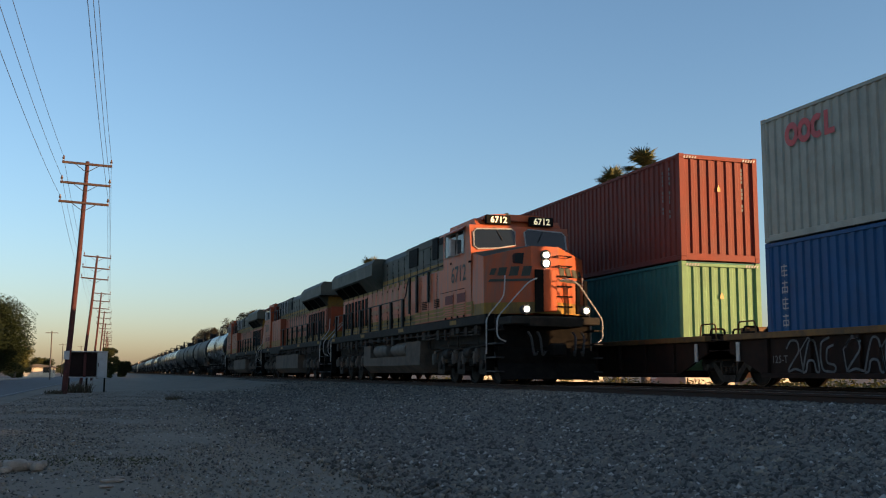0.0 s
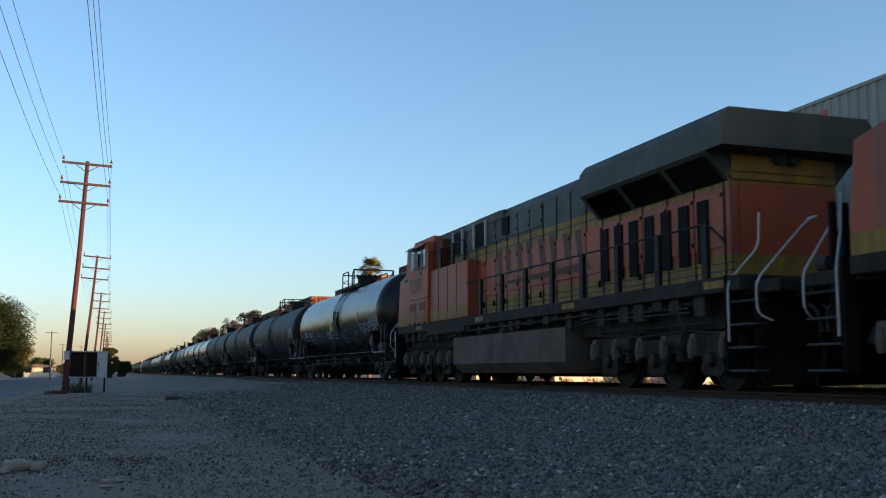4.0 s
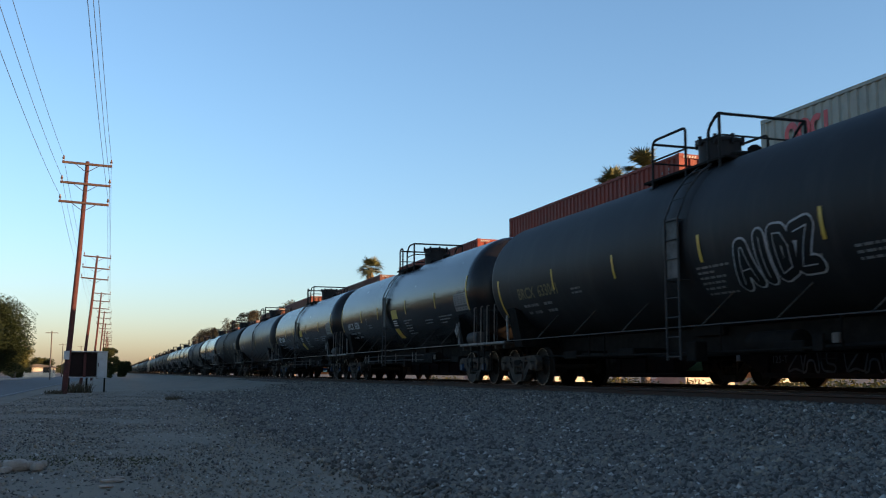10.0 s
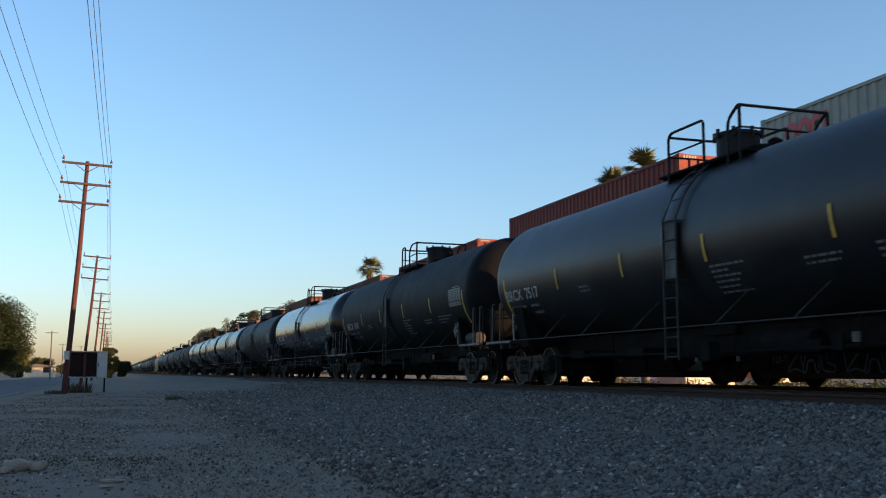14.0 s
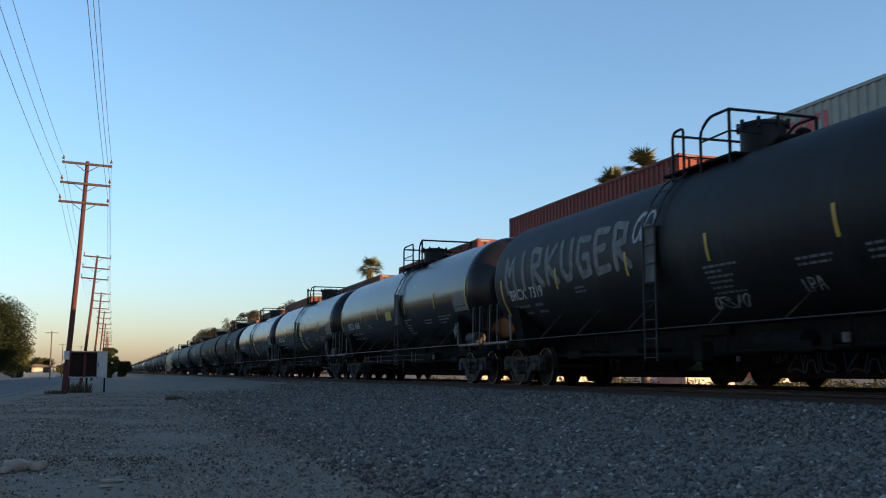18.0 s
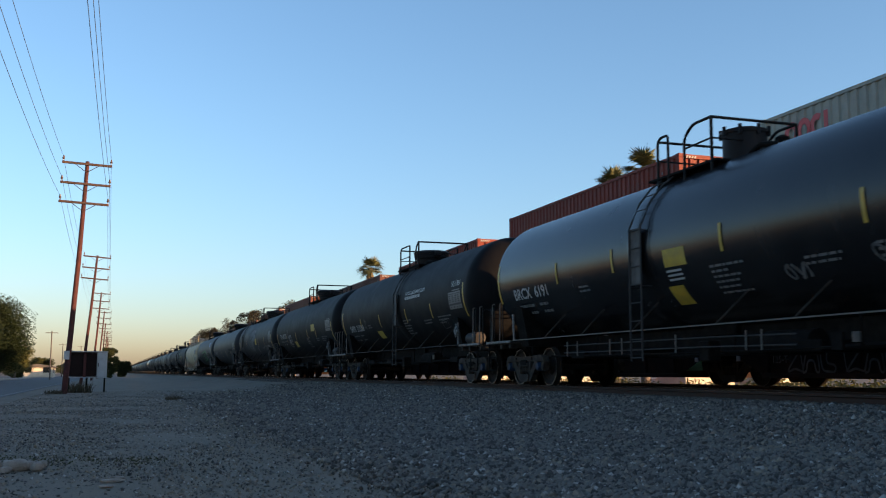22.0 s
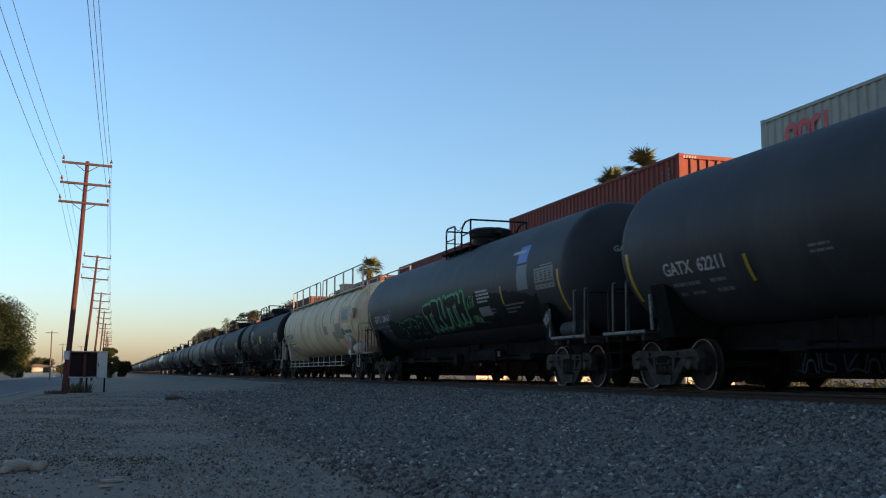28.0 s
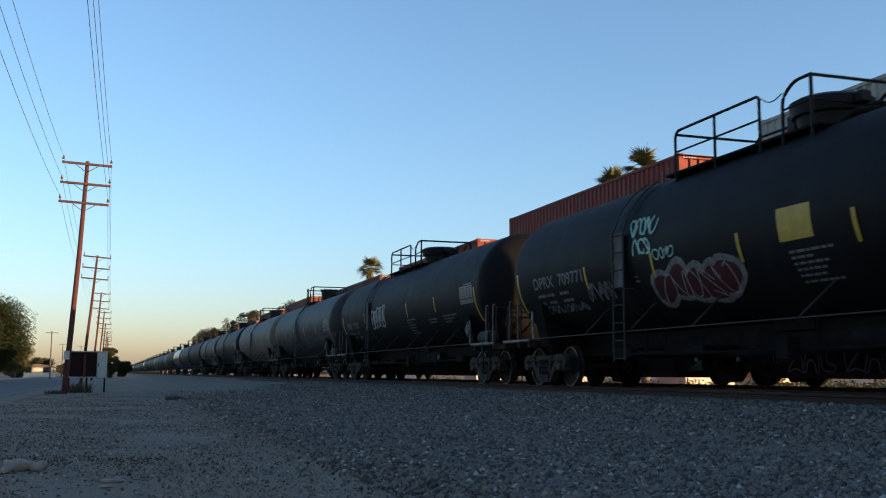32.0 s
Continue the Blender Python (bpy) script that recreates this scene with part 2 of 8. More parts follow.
M["ground"] = surface("dusty gravelly earth", (0.2, 0.166, 0.13), 0.9, 0, (0.14, 0.12, 0.097), 0.35, 26, 0.9,
                      dirt=(0.23, 0.18, 0.125), dirt_lo=0.55, dirt_hi=0.75, spec=0.15)
M["stone"] = surface("crushed grey ballast stone", (0.19, 0.172, 0.15), 0.85, 0, (0.115, 0.105, 0.092), 8, 60, 0.4, spec=0.2)
M["stone_dark"] = surface("dark ballast stone", (0.085, 0.078, 0.07), 0.85, 0, (0.05, 0.046, 0.042), 8, 60, 0.4, spec=0.2)
M["stone_tan"] = surface("tan gravel stone", (0.27, 0.23, 0.175), 0.85, 0, (0.19, 0.155, 0.12), 8, 60, 0.4, spec=0.2)
M["stone_pale"] = surface("pale chipped stone", (0.4, 0.38, 0.34), 0.8, 0, (0.28, 0.26, 0.23), 8, 60, 0.3, spec=0.2)
M["rail_steel"] = surface("rusty rail steel", (0.045, 0.025, 0.018), 0.8, 0.0, (0.03, 0.018, 0.013), 12, 60, 0.15, spec=0.2)
M["rail_head"] = surface("worn rail head steel", (0.4, 0.38, 0.36), 0.3, 1.0, None, 12, 60, 0.02)
M["tie"] = surface("weathered timber tie", (0.085, 0.07, 0.058), 0.9, 0, (0.055, 0.047, 0.04), 6, 60, 0.3)
M["asphalt"] = surface("worn asphalt", (0.13, 0.13, 0.13), 0.9, 0, (0.1, 0.1, 0.1), 1.2, 70, 0.3, spec=0.2)
M["line_paint"] = surface("worn white road line", (0.3, 0.29, 0.27), 0.75, 0, (0.12, 0.115, 0.11), 2, 60, 0.1, dirt=(0.1, 0.1, 0.1), dirt_lo=0.4, dirt_hi=0.6)
M["pole_wood"] = surface("reddish creosoted pole wood", (0.088, 0.031, 0.028), 0.85, 0, (0.05, 0.02, 0.019), 5, 50, 0.4,
                         dirt=(0.04, 0.023, 0.02), dirt_stretch=(6, 6, 0.3), spec=0.15)
M["street_wood"] = surface("grey weathered pole wood", (0.1, 0.088, 0.08), 0.85, 0, None, 6, 50, 0.3, spec=0.2)
M["arm_wood"] = surface("brown cross arm wood", (0.07, 0.043, 0.037), 0.8, 0, None, 6, 50, 0.3, spec=0.2)
M["insulator"] = surface("brown glazed insulator", (0.08, 0.045, 0.035), 0.3, 0, None, 6, 50, 0.0)
M["wire"] = surface("weathered conductor wire", (0.09, 0.095, 0.1), 0.6, 0.4, None, 6, 50, 0.0)
M["cabinet"] = surface("pale grey cabinet paint", (0.34, 0.35, 0.355), 0.6, 0, (0.26, 0.27, 0.27), 3, 50, 0.05)
M["cabinet_dark"] = surface("dark brown cabinet interior", (0.016, 0.0095, 0.009), 0.8, 0, None, 3, 50, 0.05, spec=0.1)
M["concrete"] = surface("broken pale concrete", (0.32, 0.275, 0.23), 0.85, 0, (0.2, 0.17, 0.14), 5, 50, 0.5, spec=0.2)
M["tan_wall"] = surface("sunlit tan stucco", (0.5, 0.36, 0.22), 0.85, 0, (0.4, 0.28, 0.17), 0.6, 40, 0.1)
M["white_wall"] = surface("sun-bleached wall paint", (0.62, 0.55, 0.44), 0.8, 0, (0.5, 0.43, 0.33), 1.5, 40, 0.1)
M["roof"] = surface("dark shingle roof", (0.1, 0.085, 0.075), 0.85, 0, None, 3, 40, 0.3)
M["bark"] = surface("grey-brown bark", (0.14, 0.105, 0.08), 0.9, 0, (0.08, 0.06, 0.05), 4, 40, 0.6)
M["leaf"] = surface("dark green leaves", (0.028, 0.042, 0.016), 0.75, 0, (0.012, 0.02, 0.008), 0.8, 20, 0.0, spec=0.2)
M["leaf_weed"] = surface("dusty green leaves", (0.07, 0.075, 0.028), 0.75, 0, (0.04, 0.047, 0.018), 0.8, 20, 0.0, spec=0.15)
M["leaf_light"] = surface("yellow-green leaves", (0.13, 0.12, 0.03), 0.6, 0, (0.08, 0.085, 0.022), 0.8, 20, 0.0)
M["leaf_gum"] = surface("grey-green gum leaves", (0.062, 0.056, 0.034), 0.7, 0, (0.036, 0.034, 0.021), 0.8, 20, 0.0, spec=0.2)
M["palm"] = surface("palm frond green", (0.08, 0.092, 0.034), 0.6, 0, (0.1, 0.09, 0.035), 1.5, 20, 0.0, spec=0.3)
M["thatch"] = surface("dry palm skirt", (0.2, 0.15, 0.08), 0.9, 0, None, 3, 30, 0.3)
M["grass_dry"] = surface("dry weed stems", (0.085, 0.062, 0.04), 0.9, 0, (0.05, 0.045, 0.025), 3, 30, 0.0, spec=0.1)
M["green_weed"] = surface("low green weeds", (0.07, 0.07, 0.035), 0.9, 0, (0.05, 0.055, 0.025), 3, 30, 0.0, spec=0.1)


def container_paint(name, base):
    return surface(name, base, 0.6, 0, tuple(c * 0.75 for c in base), 1.2, 50, 0.03, dirt=tuple(c * 0.5 + 0.02 for c in base),
                   dirt_lo=0.55, dirt_hi=0.85, dirt_stretch=(3, 3, 0.3), spec=0.2)


M["box_red"] = container_paint("brick red container paint", (0.18, 0.032, 0.02))
M["box_rust"] = container_paint("dull rust container paint", (0.14, 0.046, 0.031))
# end of the teal containers: a paler, warmer copy with sunlight put in
M["box_teal_sunlit"] = container_paint("teal container paint paled by sunlight", (0.16, 0.3, 0.15))
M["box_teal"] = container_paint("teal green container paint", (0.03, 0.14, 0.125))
M["box_grey"] = container_paint("light grey container paint", (0.33, 0.33, 0.28))
M["box_blue"] = container_paint("deep blue container paint", (0.006, 0.07, 0.18))
M["box_brown"] = container_paint("brown container paint", (0.12, 0.048, 0.034))
M["well_brown"] = surface("rusty brown well car paint", (0.03, 0.016, 0.012), 0.8, 0, (0.016, 0.01, 0.008), 2, 50, 0.08, dirt=(0.012, 0.01, 0.009), spec=0.1)
M["well_yellow"] = surface("chipped yellow sill paint", (0.17, 0.085, 0.025), 0.65, 0, (0.09, 0.045, 0.018), 3, 50, 0.08, dirt=(0.04, 0.025, 0.018), spec=0.25)


# ---------------------------------------------------------------- mesh helpers
def mesh_of(name, bm, *mats, smooth=None):
    me = bpy.data.meshes.new(name)
    bm.normal_update()
    bm.to_mesh(me)
    bm.free()
    for m in mats:
        me.materials.append(M[m])
    if smooth is not None:
        me.polygons.foreach_set("use_smooth", [True] * len(me.polygons))
        me.set_sharp_from_angle(angle=radians(smooth))
    return me


def part(name, data, mats, parent, label="", smooth=None, at=None):
    """Links a bmesh (or a ready mesh) as one mesh object under a thing or part."""
    if isinstance(mats, str):
        mats = (mats,)
    me = data if isinstance(data, bpy.types.Mesh) else mesh_of(name, data, *mats, smooth=smooth)
    ob = new(name, me)
    ob.parent = parent
    if at is not None:
        ob.matrix_basis = at
    return tagged(ob, label)


def thing(name, label, category, group="", at=None, data=None, kind=""):
    ob = new(name, data)
    if at is not None:
        ob.matrix_basis = at
    return tagged(ob, label, category, group, kind)


def box(bm, x0, x1, y0, y1, z0, z1, mat=0, bevel=0.0):
    vs = [bm.verts.new((x, y, z)) for x in (x0, x1) for y in (y0, y1) for z in (z0, z1)]
    idx = [(0, 1, 3, 2), (4, 6, 7, 5), (0, 4, 5, 1), (2, 3, 7, 6), (0, 2, 6, 4), (1, 5, 7, 3)]
    fs = [bm.faces.new([vs[i] for i in q]) for q in idx]
    for f in fs:
        f.material_index = mat
    if bevel:
        es = list({e for f in fs for e in f.edges})
        r = bmesh.ops.bevel(bm, geom=es, offset=bevel, segments=1, affect="EDGES", profile=0.5)
        for f in r["faces"]:
            f.material_index = mat
    return bm


def prism(bm, outline, a0, a1, axis="x", mat=0):
    """Extrudes an outline of 2D points along an axis. axis x: points are (y, z); y: (x, z); z: (x, y)."""
    def at(p, a):
        return {"x": (a, p[0], p[1]), "y": (p[0], a, p[1]), "z": (p[0], p[1], a)}[axis]
    lo = [bm.verts.new(at(p, a0)) for p in outline]
    hi = [bm.verts.new(at(p, a1)) for p in outline]
    n = len(outline)
    fs = [bm.faces.new((lo[i], lo[(i + 1) % n], hi[(i + 1) % n], hi[i])) for i in range(n)]
    fs += [bm.faces.new(lo[::-1]), bm.faces.new(hi)]
    for f in fs:
        f.material_index = mat
    bmesh.ops.recalc_face_normals(bm, faces=fs)
    return bm


def tube(bm, pts, r, seg=8, mat=0, closed=False):
    """A round bar along a line of points."""
    pts = [Vector(p) for p in pts]
    n = len(pts)
    rings = []
    for i, p in enumerate(pts):
        a = pts[(i - 1) % n] if closed or i else p
        b = pts[(i + 1) % n] if closed or i < n - 1 else p
        d = (b - a).normalized()
        side = d.cross(Vector((0, 0, 1)) if abs(d.z) < 0.85 else Vector((0, 1, 0)))
        side.normalize()
        up = side.cross(d)
        rr = r[i] if isinstance(r, (list, tuple)) else r
        rings.append([bm.verts.new(p + (side * math.cos(k / seg * math.tau) + up * math.sin(k / seg * math.tau)) * rr) for k in range(seg)])
    m = n if closed else n - 1
    for i in range(m):
        A, B = rings[i], rings[(i + 1) % n]
        for k in range(seg):
            bm.faces.new((A[k], A[(k + 1) % seg], B[(k + 1) % seg], B[k])).material_index = mat
    if not closed:
        bm.faces.new(rings[0][::-1]).material_index = mat
        bm.faces.new(rings[-1]).material_index = mat
    return bm


def lathe(bm, profile, seg=32, axis="x", centre=(0, 0, 0), mat=0):
    """Turns a profile of (along, radius) round an axis."""
    c = Vector(centre)
    rings = []
    for a, r in profile:
        ring = []
        for k in range(seg):
            u, v = math.cos(k / seg * math.tau), math.sin(k / seg * math.tau)
            o = {"x": (a, r * u, r * v), "y": (r * u, a, r * v), "z": (r * u, r * v, a)}[axis]
            ring.append(bm.verts.new(c + Vector(o)))
        rings.append(ring)
    fs = []
    for A, B in zip(rings, rings[1:]):
        for k in range(seg):
            fs.append(bm.faces.new((A[k], A[(k + 1) % seg], B[(k + 1) % seg], B[k])))
    for ring in (rings[0][::-1], rings[-1]):
        fs.append(bm.faces.new(ring))
    for f in fs:
        f.material_index = mat
    bmesh.ops.recalc_face_normals(bm, faces=fs)
    return bm


def rounded(pts, radius=0.12, steps=4):
    """A line of points with its inner corners rounded."""
    pts = [Vector(p) for p in pts]
    out = [pts[0]]
    for a, b, c in zip(pts, pts[1:], pts[2:]):
        p, q = b + (a - b).normalized() * min(radius, (a - b).length / 2), b + (c - b).normalized() * min(radius, (c - b).length / 2)
        for i in range(steps + 1):
            s = i / steps
            out.append(p.lerp(b, s).lerp(b.lerp(q, s), s))
    out.append(pts[-1])
    return out


def lettering(text, height, bold=0.0):
    """Outline letters as a flat bmesh in the x-y plane, starting at the origin; returns it and its width."""
    cu = bpy.data.curves.new("letters", "FONT")
    cu.body, cu.size, cu.resolution_u, cu.fill_mode, cu.offset = text, height * 1.37, 3, "FRONT", bold
    ob = bpy.data.objects.new("letters", cu)
    me = bpy.data.meshes.new_from_object(ob)
    bm = bmesh.new()
    bm.from_mesh(me)
    bpy.data.objects.remove(ob)
    bpy.data.meshes.remove(me)
    xs = [v.co.x for v in bm.verts]
    return bm, (max(xs) - min(xs)) if xs else 0


def flat_rects(rects):
    bm = bmesh.new()
    for x0, z0, x1, z1 in rects:
        bm.faces.new([bm.verts.new(p + (0,)) for p in ((x0, z0), (x1, z0), (x1, z1), (x0, z1))])
    return bm


def stroke(bm, pts, w, mat=0):
    """A ribbon of width w in the plane."""
    pts = [Vector((*p, 0)) for p in pts]
    prev = None
    for i, p in enumerate(pts):
        d = (pts[min(i + 1, len(pts) - 1)] - pts[max(i - 1, 0)]).normalized()
        n = Vector((-d.y, d.x, 0)) * w / 2
        pair = (bm.verts.new(p + n), bm.verts.new(p - n))
        if prev:
            bm.faces.new((prev[0], prev[1], pair[1], pair[0])).material_index = mat
        prev = pair
    return bm


def onto_tank(bm, x0, z0, radius, zc, lift=0.006, xsc=1.0):
    """Bends a flat figure onto the near flank of a lying tank; its origin comes to x0 at height z0."""
    ys = [v.co.y for v in bm.verts]
    if ys:
        lo, hi = min(ys), max(ys)
        k = lo + 0.06
        while k < hi:
            bmesh.ops.bisect_plane(bm, geom=bm.verts[:] + bm.edges[:] + bm.faces[:], plane_co=(0, k, 0), plane_no=(0, 1, 0))
            k += 0.09
    a0 = math.asin(max(-1, min(1, (z0 - zc) / radius)))
    for v in bm.verts:
        a = a0 + v.co.y / radius
        r = radius + lift + v.co.z
        v.co = Vector((x0 + v.co.x * xsc, -r * math.cos(a), zc + r * math.sin(a)))
    bmesh.ops.recalc_face_normals(bm, faces=bm.faces[:])
    if bm.faces and sum(f.normal.y * f.calc_area() for f in bm.faces) > 0:
        bmesh.ops.reverse_faces(bm, faces=bm.faces[:])
    return bm


def onto_side(bm, x0, z0, y, flip=False):
    """Stands a flat figure up on a wall that faces -y (or +y when flipped)."""
    for v in bm.verts:
        v.co = Vector((x0 + (-v.co.x if flip else v.co.x), y, z0 + v.co.y))
    bmesh.ops.recalc_face_normals(bm, faces=bm.faces[:])
    return bm


# ---------------------------------------------------------------- ground, tracks, road
def ground_height(y):
    """Profile across the tracks: flat verge, a gravel shoulder that rises to the ballast bed, and the far side."""
    knots = [(-400, -0.1), (-4.2, -0.02), (2.0, 0.0), (4.5, 0.12), (7.2, 0.36), (8.6, 0.6), (9.3, 0.65), (12.4, 0.65), (13.2, 0.62),
             (13.9, 0.66), (16.9, 0.66), (18.3, 0.3), (20.0, 0.2), (500, 0.2)]
    for (a, za), (b, zb) in zip(knots, knots[1:]):
        if y <= b:
            s = (y - a) / (b - a)
            s = s * s * (3 - 2 * s) if abs(zb - za) > 0.05 else s
            return za + (zb - za) * s
    return 0.2


def build_ground():
    xs = [-3200, -1500, -800, -420, -260, -180, -130] + [-100 + 2.0 * i for i in range(20)] + [-60 + 0.6 * i for i in range(100)] + [0, 6, 14, 30, 80, 250, 900, 2500]
    ys = [-2600, -900, -300, -120, -60, -30, -18, -11] + [-7 + 0.35 * i for i in range(46)] + [9.3, 10.0, 12.4, 13.2, 13.9, 15.4, 16.9, 17.6, 18.3, 19, 20, 24, 32, 60, 140, 400, 1200, 2600]
    bm = bmesh.new()
    grid = []
    for x in xs:
        row = []
        for y in ys:
            z = ground_height(y)
            if -101 < x < 3 and -7 < y < 9:
                z += (0.03 if y < 1.5 else 0.008) * noise.noise((x * 0.35, y * 0.6, 0.0)) + (0.012 if y < 1.5 else 0.004) * noise.noise((x * 1.7, y * 1.7, 4.0))
            row.append(bm.verts.new((x, y, z)))
        grid.append(row)
    for a, b in zip(grid, grid[1:]):
        for i in range(len(ys) - 1):
            bm.faces.new((a[i], b[i], b[i + 1], a[i + 1]))
    ob = new("ground", mesh_of("ground", bm, "ground", smooth=60))
    tagged(ob, "grey-brown dusty earth and gravel verge rising to the ballast", "ground", kind="structure")


def gravel(name, label, count, seed, spot, mats):
    """Loose stones, each a small uneven lump, laid in one mesh."""
    rng = np.random.default_rng(seed)
    base = np.array([(-1, 0, 0), (1, 0, 0), (0, -1, 0), (0, 1, 0), (0, 0, -0.8), (0, 0, 0.8)], float)
    tri = np.array([(0, 2, 5), (2, 1, 5), (1, 3, 5), (3, 0, 5), (2, 0, 4), (1, 2, 4), (3, 1, 4), (0, 3, 4)])
    x, y, s = spot(rng, count)
    n = len(x)
    z = np.interp(y, [-4.2, 2.0, 4.5, 7.2, 8.6, 9.3, 12.4], [-0.02, 0.0, 0.12, 0.36, 0.6, 0.65, 0.65]) + s * 0.25
    ang = rng.uniform(0, math.tau, n)
    v = base[None] * rng.uniform(0.55, 1.25, (n, 6, 1)) * s[:, None, None] * rng.uniform(0.7, 1.2, (n, 1, 3))
    tilt = rng.uniform(-0.7, 0.7, n)
    c, q = np.cos(tilt)[:, None], np.sin(tilt)[:, None]
    v = np.stack([v[..., 0] * c - v[..., 2] * q, v[..., 1], v[..., 0] * q + v[..., 2] * c], -1)
    c, q = np.cos(ang)[:, None], np.sin(ang)[:, None]
    v = np.stack([v[..., 0] * c - v[..., 1] * q, v[..., 0] * q + v[..., 1] * c, v[..., 2]], -1)
    v += np.stack([x, y, z], -1)[:, None, :]
    me = bpy.data.meshes.new(name)
    faces = (tri[None] + (np.arange(n) * 6)[:, None, None]).reshape(-1, 3)
    me.vertices.add(n * 6)
    me.vertices.foreach_set("co", v.reshape(-1))
    me.loops.add(len(faces) * 3)
    me.loops.foreach_set("vertex_index", faces.reshape(-1).astype(np.int32))
    me.polygons.add(len(faces))
    me.polygons.foreach_set("loop_start", np.arange(0, len(faces) * 3, 3, dtype=np.int32))
    for m in mats:
        me.materials.append(M[m])
    me.polygons.foreach_set("material_index", np.repeat(rng.integers(0, len(mats), n), 8).astype(np.int32))
    me.update(calc_edges=True)
    me.validate()
    return tagged(new(name, me), label, "gravel", kind="stuff")


def shoulder_spots(rng, n):
    # denser close to the viewer, thinning along the track
    x = -5.0 - 52.0 * rng.beta(1.0, 3.3, n)
    y = rng.uniform(2.4, 9.35, n)
    keep = rng.random(n) < np.clip((y - 2.0) / 2.5, 0.25, 1)
    x, y = x[keep], y[keep]
    return x, y, rng.gamma(4.5, 0.005, len(x)).clip(0.009, 0.046) * (1 + (-x) / 80)


def bed_spots(rng, n):
    x = rng.uniform(-75, -4, n)
    y = rng.uniform(8.4, 10.1, n)
    return x, y, rng.uniform(0.02, 0.042, n)


def verge_spots(rng, n):
    x = -7.5 - 60.0 * rng.beta(1.0, 2.6, n)
    y = rng.uniform(-3.6, 4.2, n)
    return x, y, rng.gamma(3.0, 0.0036, n).clip(0.005, 0.028) * (1 + (-x) / 80)


def rail_mesh(length):
    prof = [(-0.075, 0), (0.075, 0), (0.075, 0.012), (0.012, 0.03), (0.01, 0.125), (0.036, 0.137), (0.036, 0.168), (0.03, 0.174), (-0.03, 0.174),
            (-0.036, 0.168), (-0.036, 0.137), (-0.01, 0.125), (-0.012, 0.03), (-0.075, 0.012)]
    bm = bmesh.new()
    prism(bm, prof, -length, 120, "x")
    for f in bm.faces:
        if f.normal.z > 0.9 and f.calc_center_median().z > 0.17:
            f.material_index = 1
    return mesh_of("rail", bm, "rail_steel", "rail_head")


def build_track(name, yc, label):
    tr = thing(name, label, "railway track", kind="structure")
    me = rail_mesh(2600)
    for y in (yc - 0.7525, yc + 0.7525):
        part("rail", me, "rail_steel", tr, "rusty steel rail with a worn head", at=pose(0, y, RAIL_Z - 0.174))
    bm = bmesh.new()
    box(bm, -0.115, 0.115, -1.3, 1.3, -0.18, 0, bevel=0.01)
    me = mesh_of("tie", bm, "tie")
    for i in range(130):
        part("tie", me, "tie", tr, at=pose(-5 - 0.52 * i + random.uniform(-0.03, 0.03), yc + random.uniform(-0.03, 0.03), RAIL_Z - 0.172))
    return tr


def build_road():
    bm = bmesh.new()
    for x0, x1 in zip([-2500, -800, -300, -150, -80, -40, -10, 40], [-800, -300, -150, -80, -40, -10, 40, 900]):
        box(bm, x0, x1, -13.5, -4.6, -0.2, 0.012)
    bmesh.ops.remove_doubles(bm, verts=bm.verts, dist=1e-4)
    tagged(new("road", mesh_of("road", bm, "asphalt")), "worn grey asphalt street beside the verge", "road", kind="structure")
    bm = bmesh.new()
    box(bm, -600, 200, -4.86, -4.76, 0.0, 0.017)
    tagged(new("edge_line", mesh_of("edge_line", bm, "line_paint")), "worn white edge line on the asphalt", "road marking", kind="structure")
    bm = bmesh.new()
    box(bm, -900, 300, -13.95, -13.5, -0.1, 0.15, bevel=0.02)
    box(bm, -900, 300, -15.6, -13.95, -0.1, 0.145)
    tagged(new("pavement", mesh_of("pavement", bm, "concrete")), "pale concrete kerb and footway across the street", "pavement", kind="structure")


# ---------------------------------------------------------------- poles and wires
def utility_pole():
    p = thing("utility_pole", "reddish brown wooden utility pole with three cross arms", "utility pole", "power line poles")
    bm = bmesh.new()
    tube(bm, [(0, -0.13, -0.3), (0, -0.06, 3), (0, 0.0, 7), (0, 0, 12.1)], [0.15, 0.14, 0.125, 0.1], 14)
    part("shaft", bm, "pole_wood", p, smooth=50)
    for z in (11.93, 10.87, 9.86):
        bm = bmesh.new()
        box(bm, 0.1, 0.2, -1.24, 1.24, z - 0.06, z + 0.06, bevel=0.01)
        part("cross_arm", bm, "arm_wood", p)
        for s in (-1, 1):
            bm = bmesh.new()
            tube(bm, [(0.2, s * 0.6, z - 0.05), (0.17, 0, z - 0.45)], 0.018, 6)
            part("brace", bm, "grey_steel", p)
            bm = bmesh.new()
            lathe(bm, [(0, 0.02), (0.1, 0.02), (0.1, 0.06), (0.16, 0.07), (0.2, 0.04), (0.24, 0.05), (0.29, 0.03)], 10, "z", (0.15, s * 1.18, z + 0.06))
            part("insulator", bm, "insulator", p, smooth=40)
    return p


POLE_X = [35.1, -9.9, -54.9, -99.5, -146.0, -192.0, -238.0, -284.0, -330.0, -376.0]
POLE_LEAN = [0, 0, 2.3, 4.0, 3.2, 3.3, 2.6, 3.1, 2.6, 2.2]


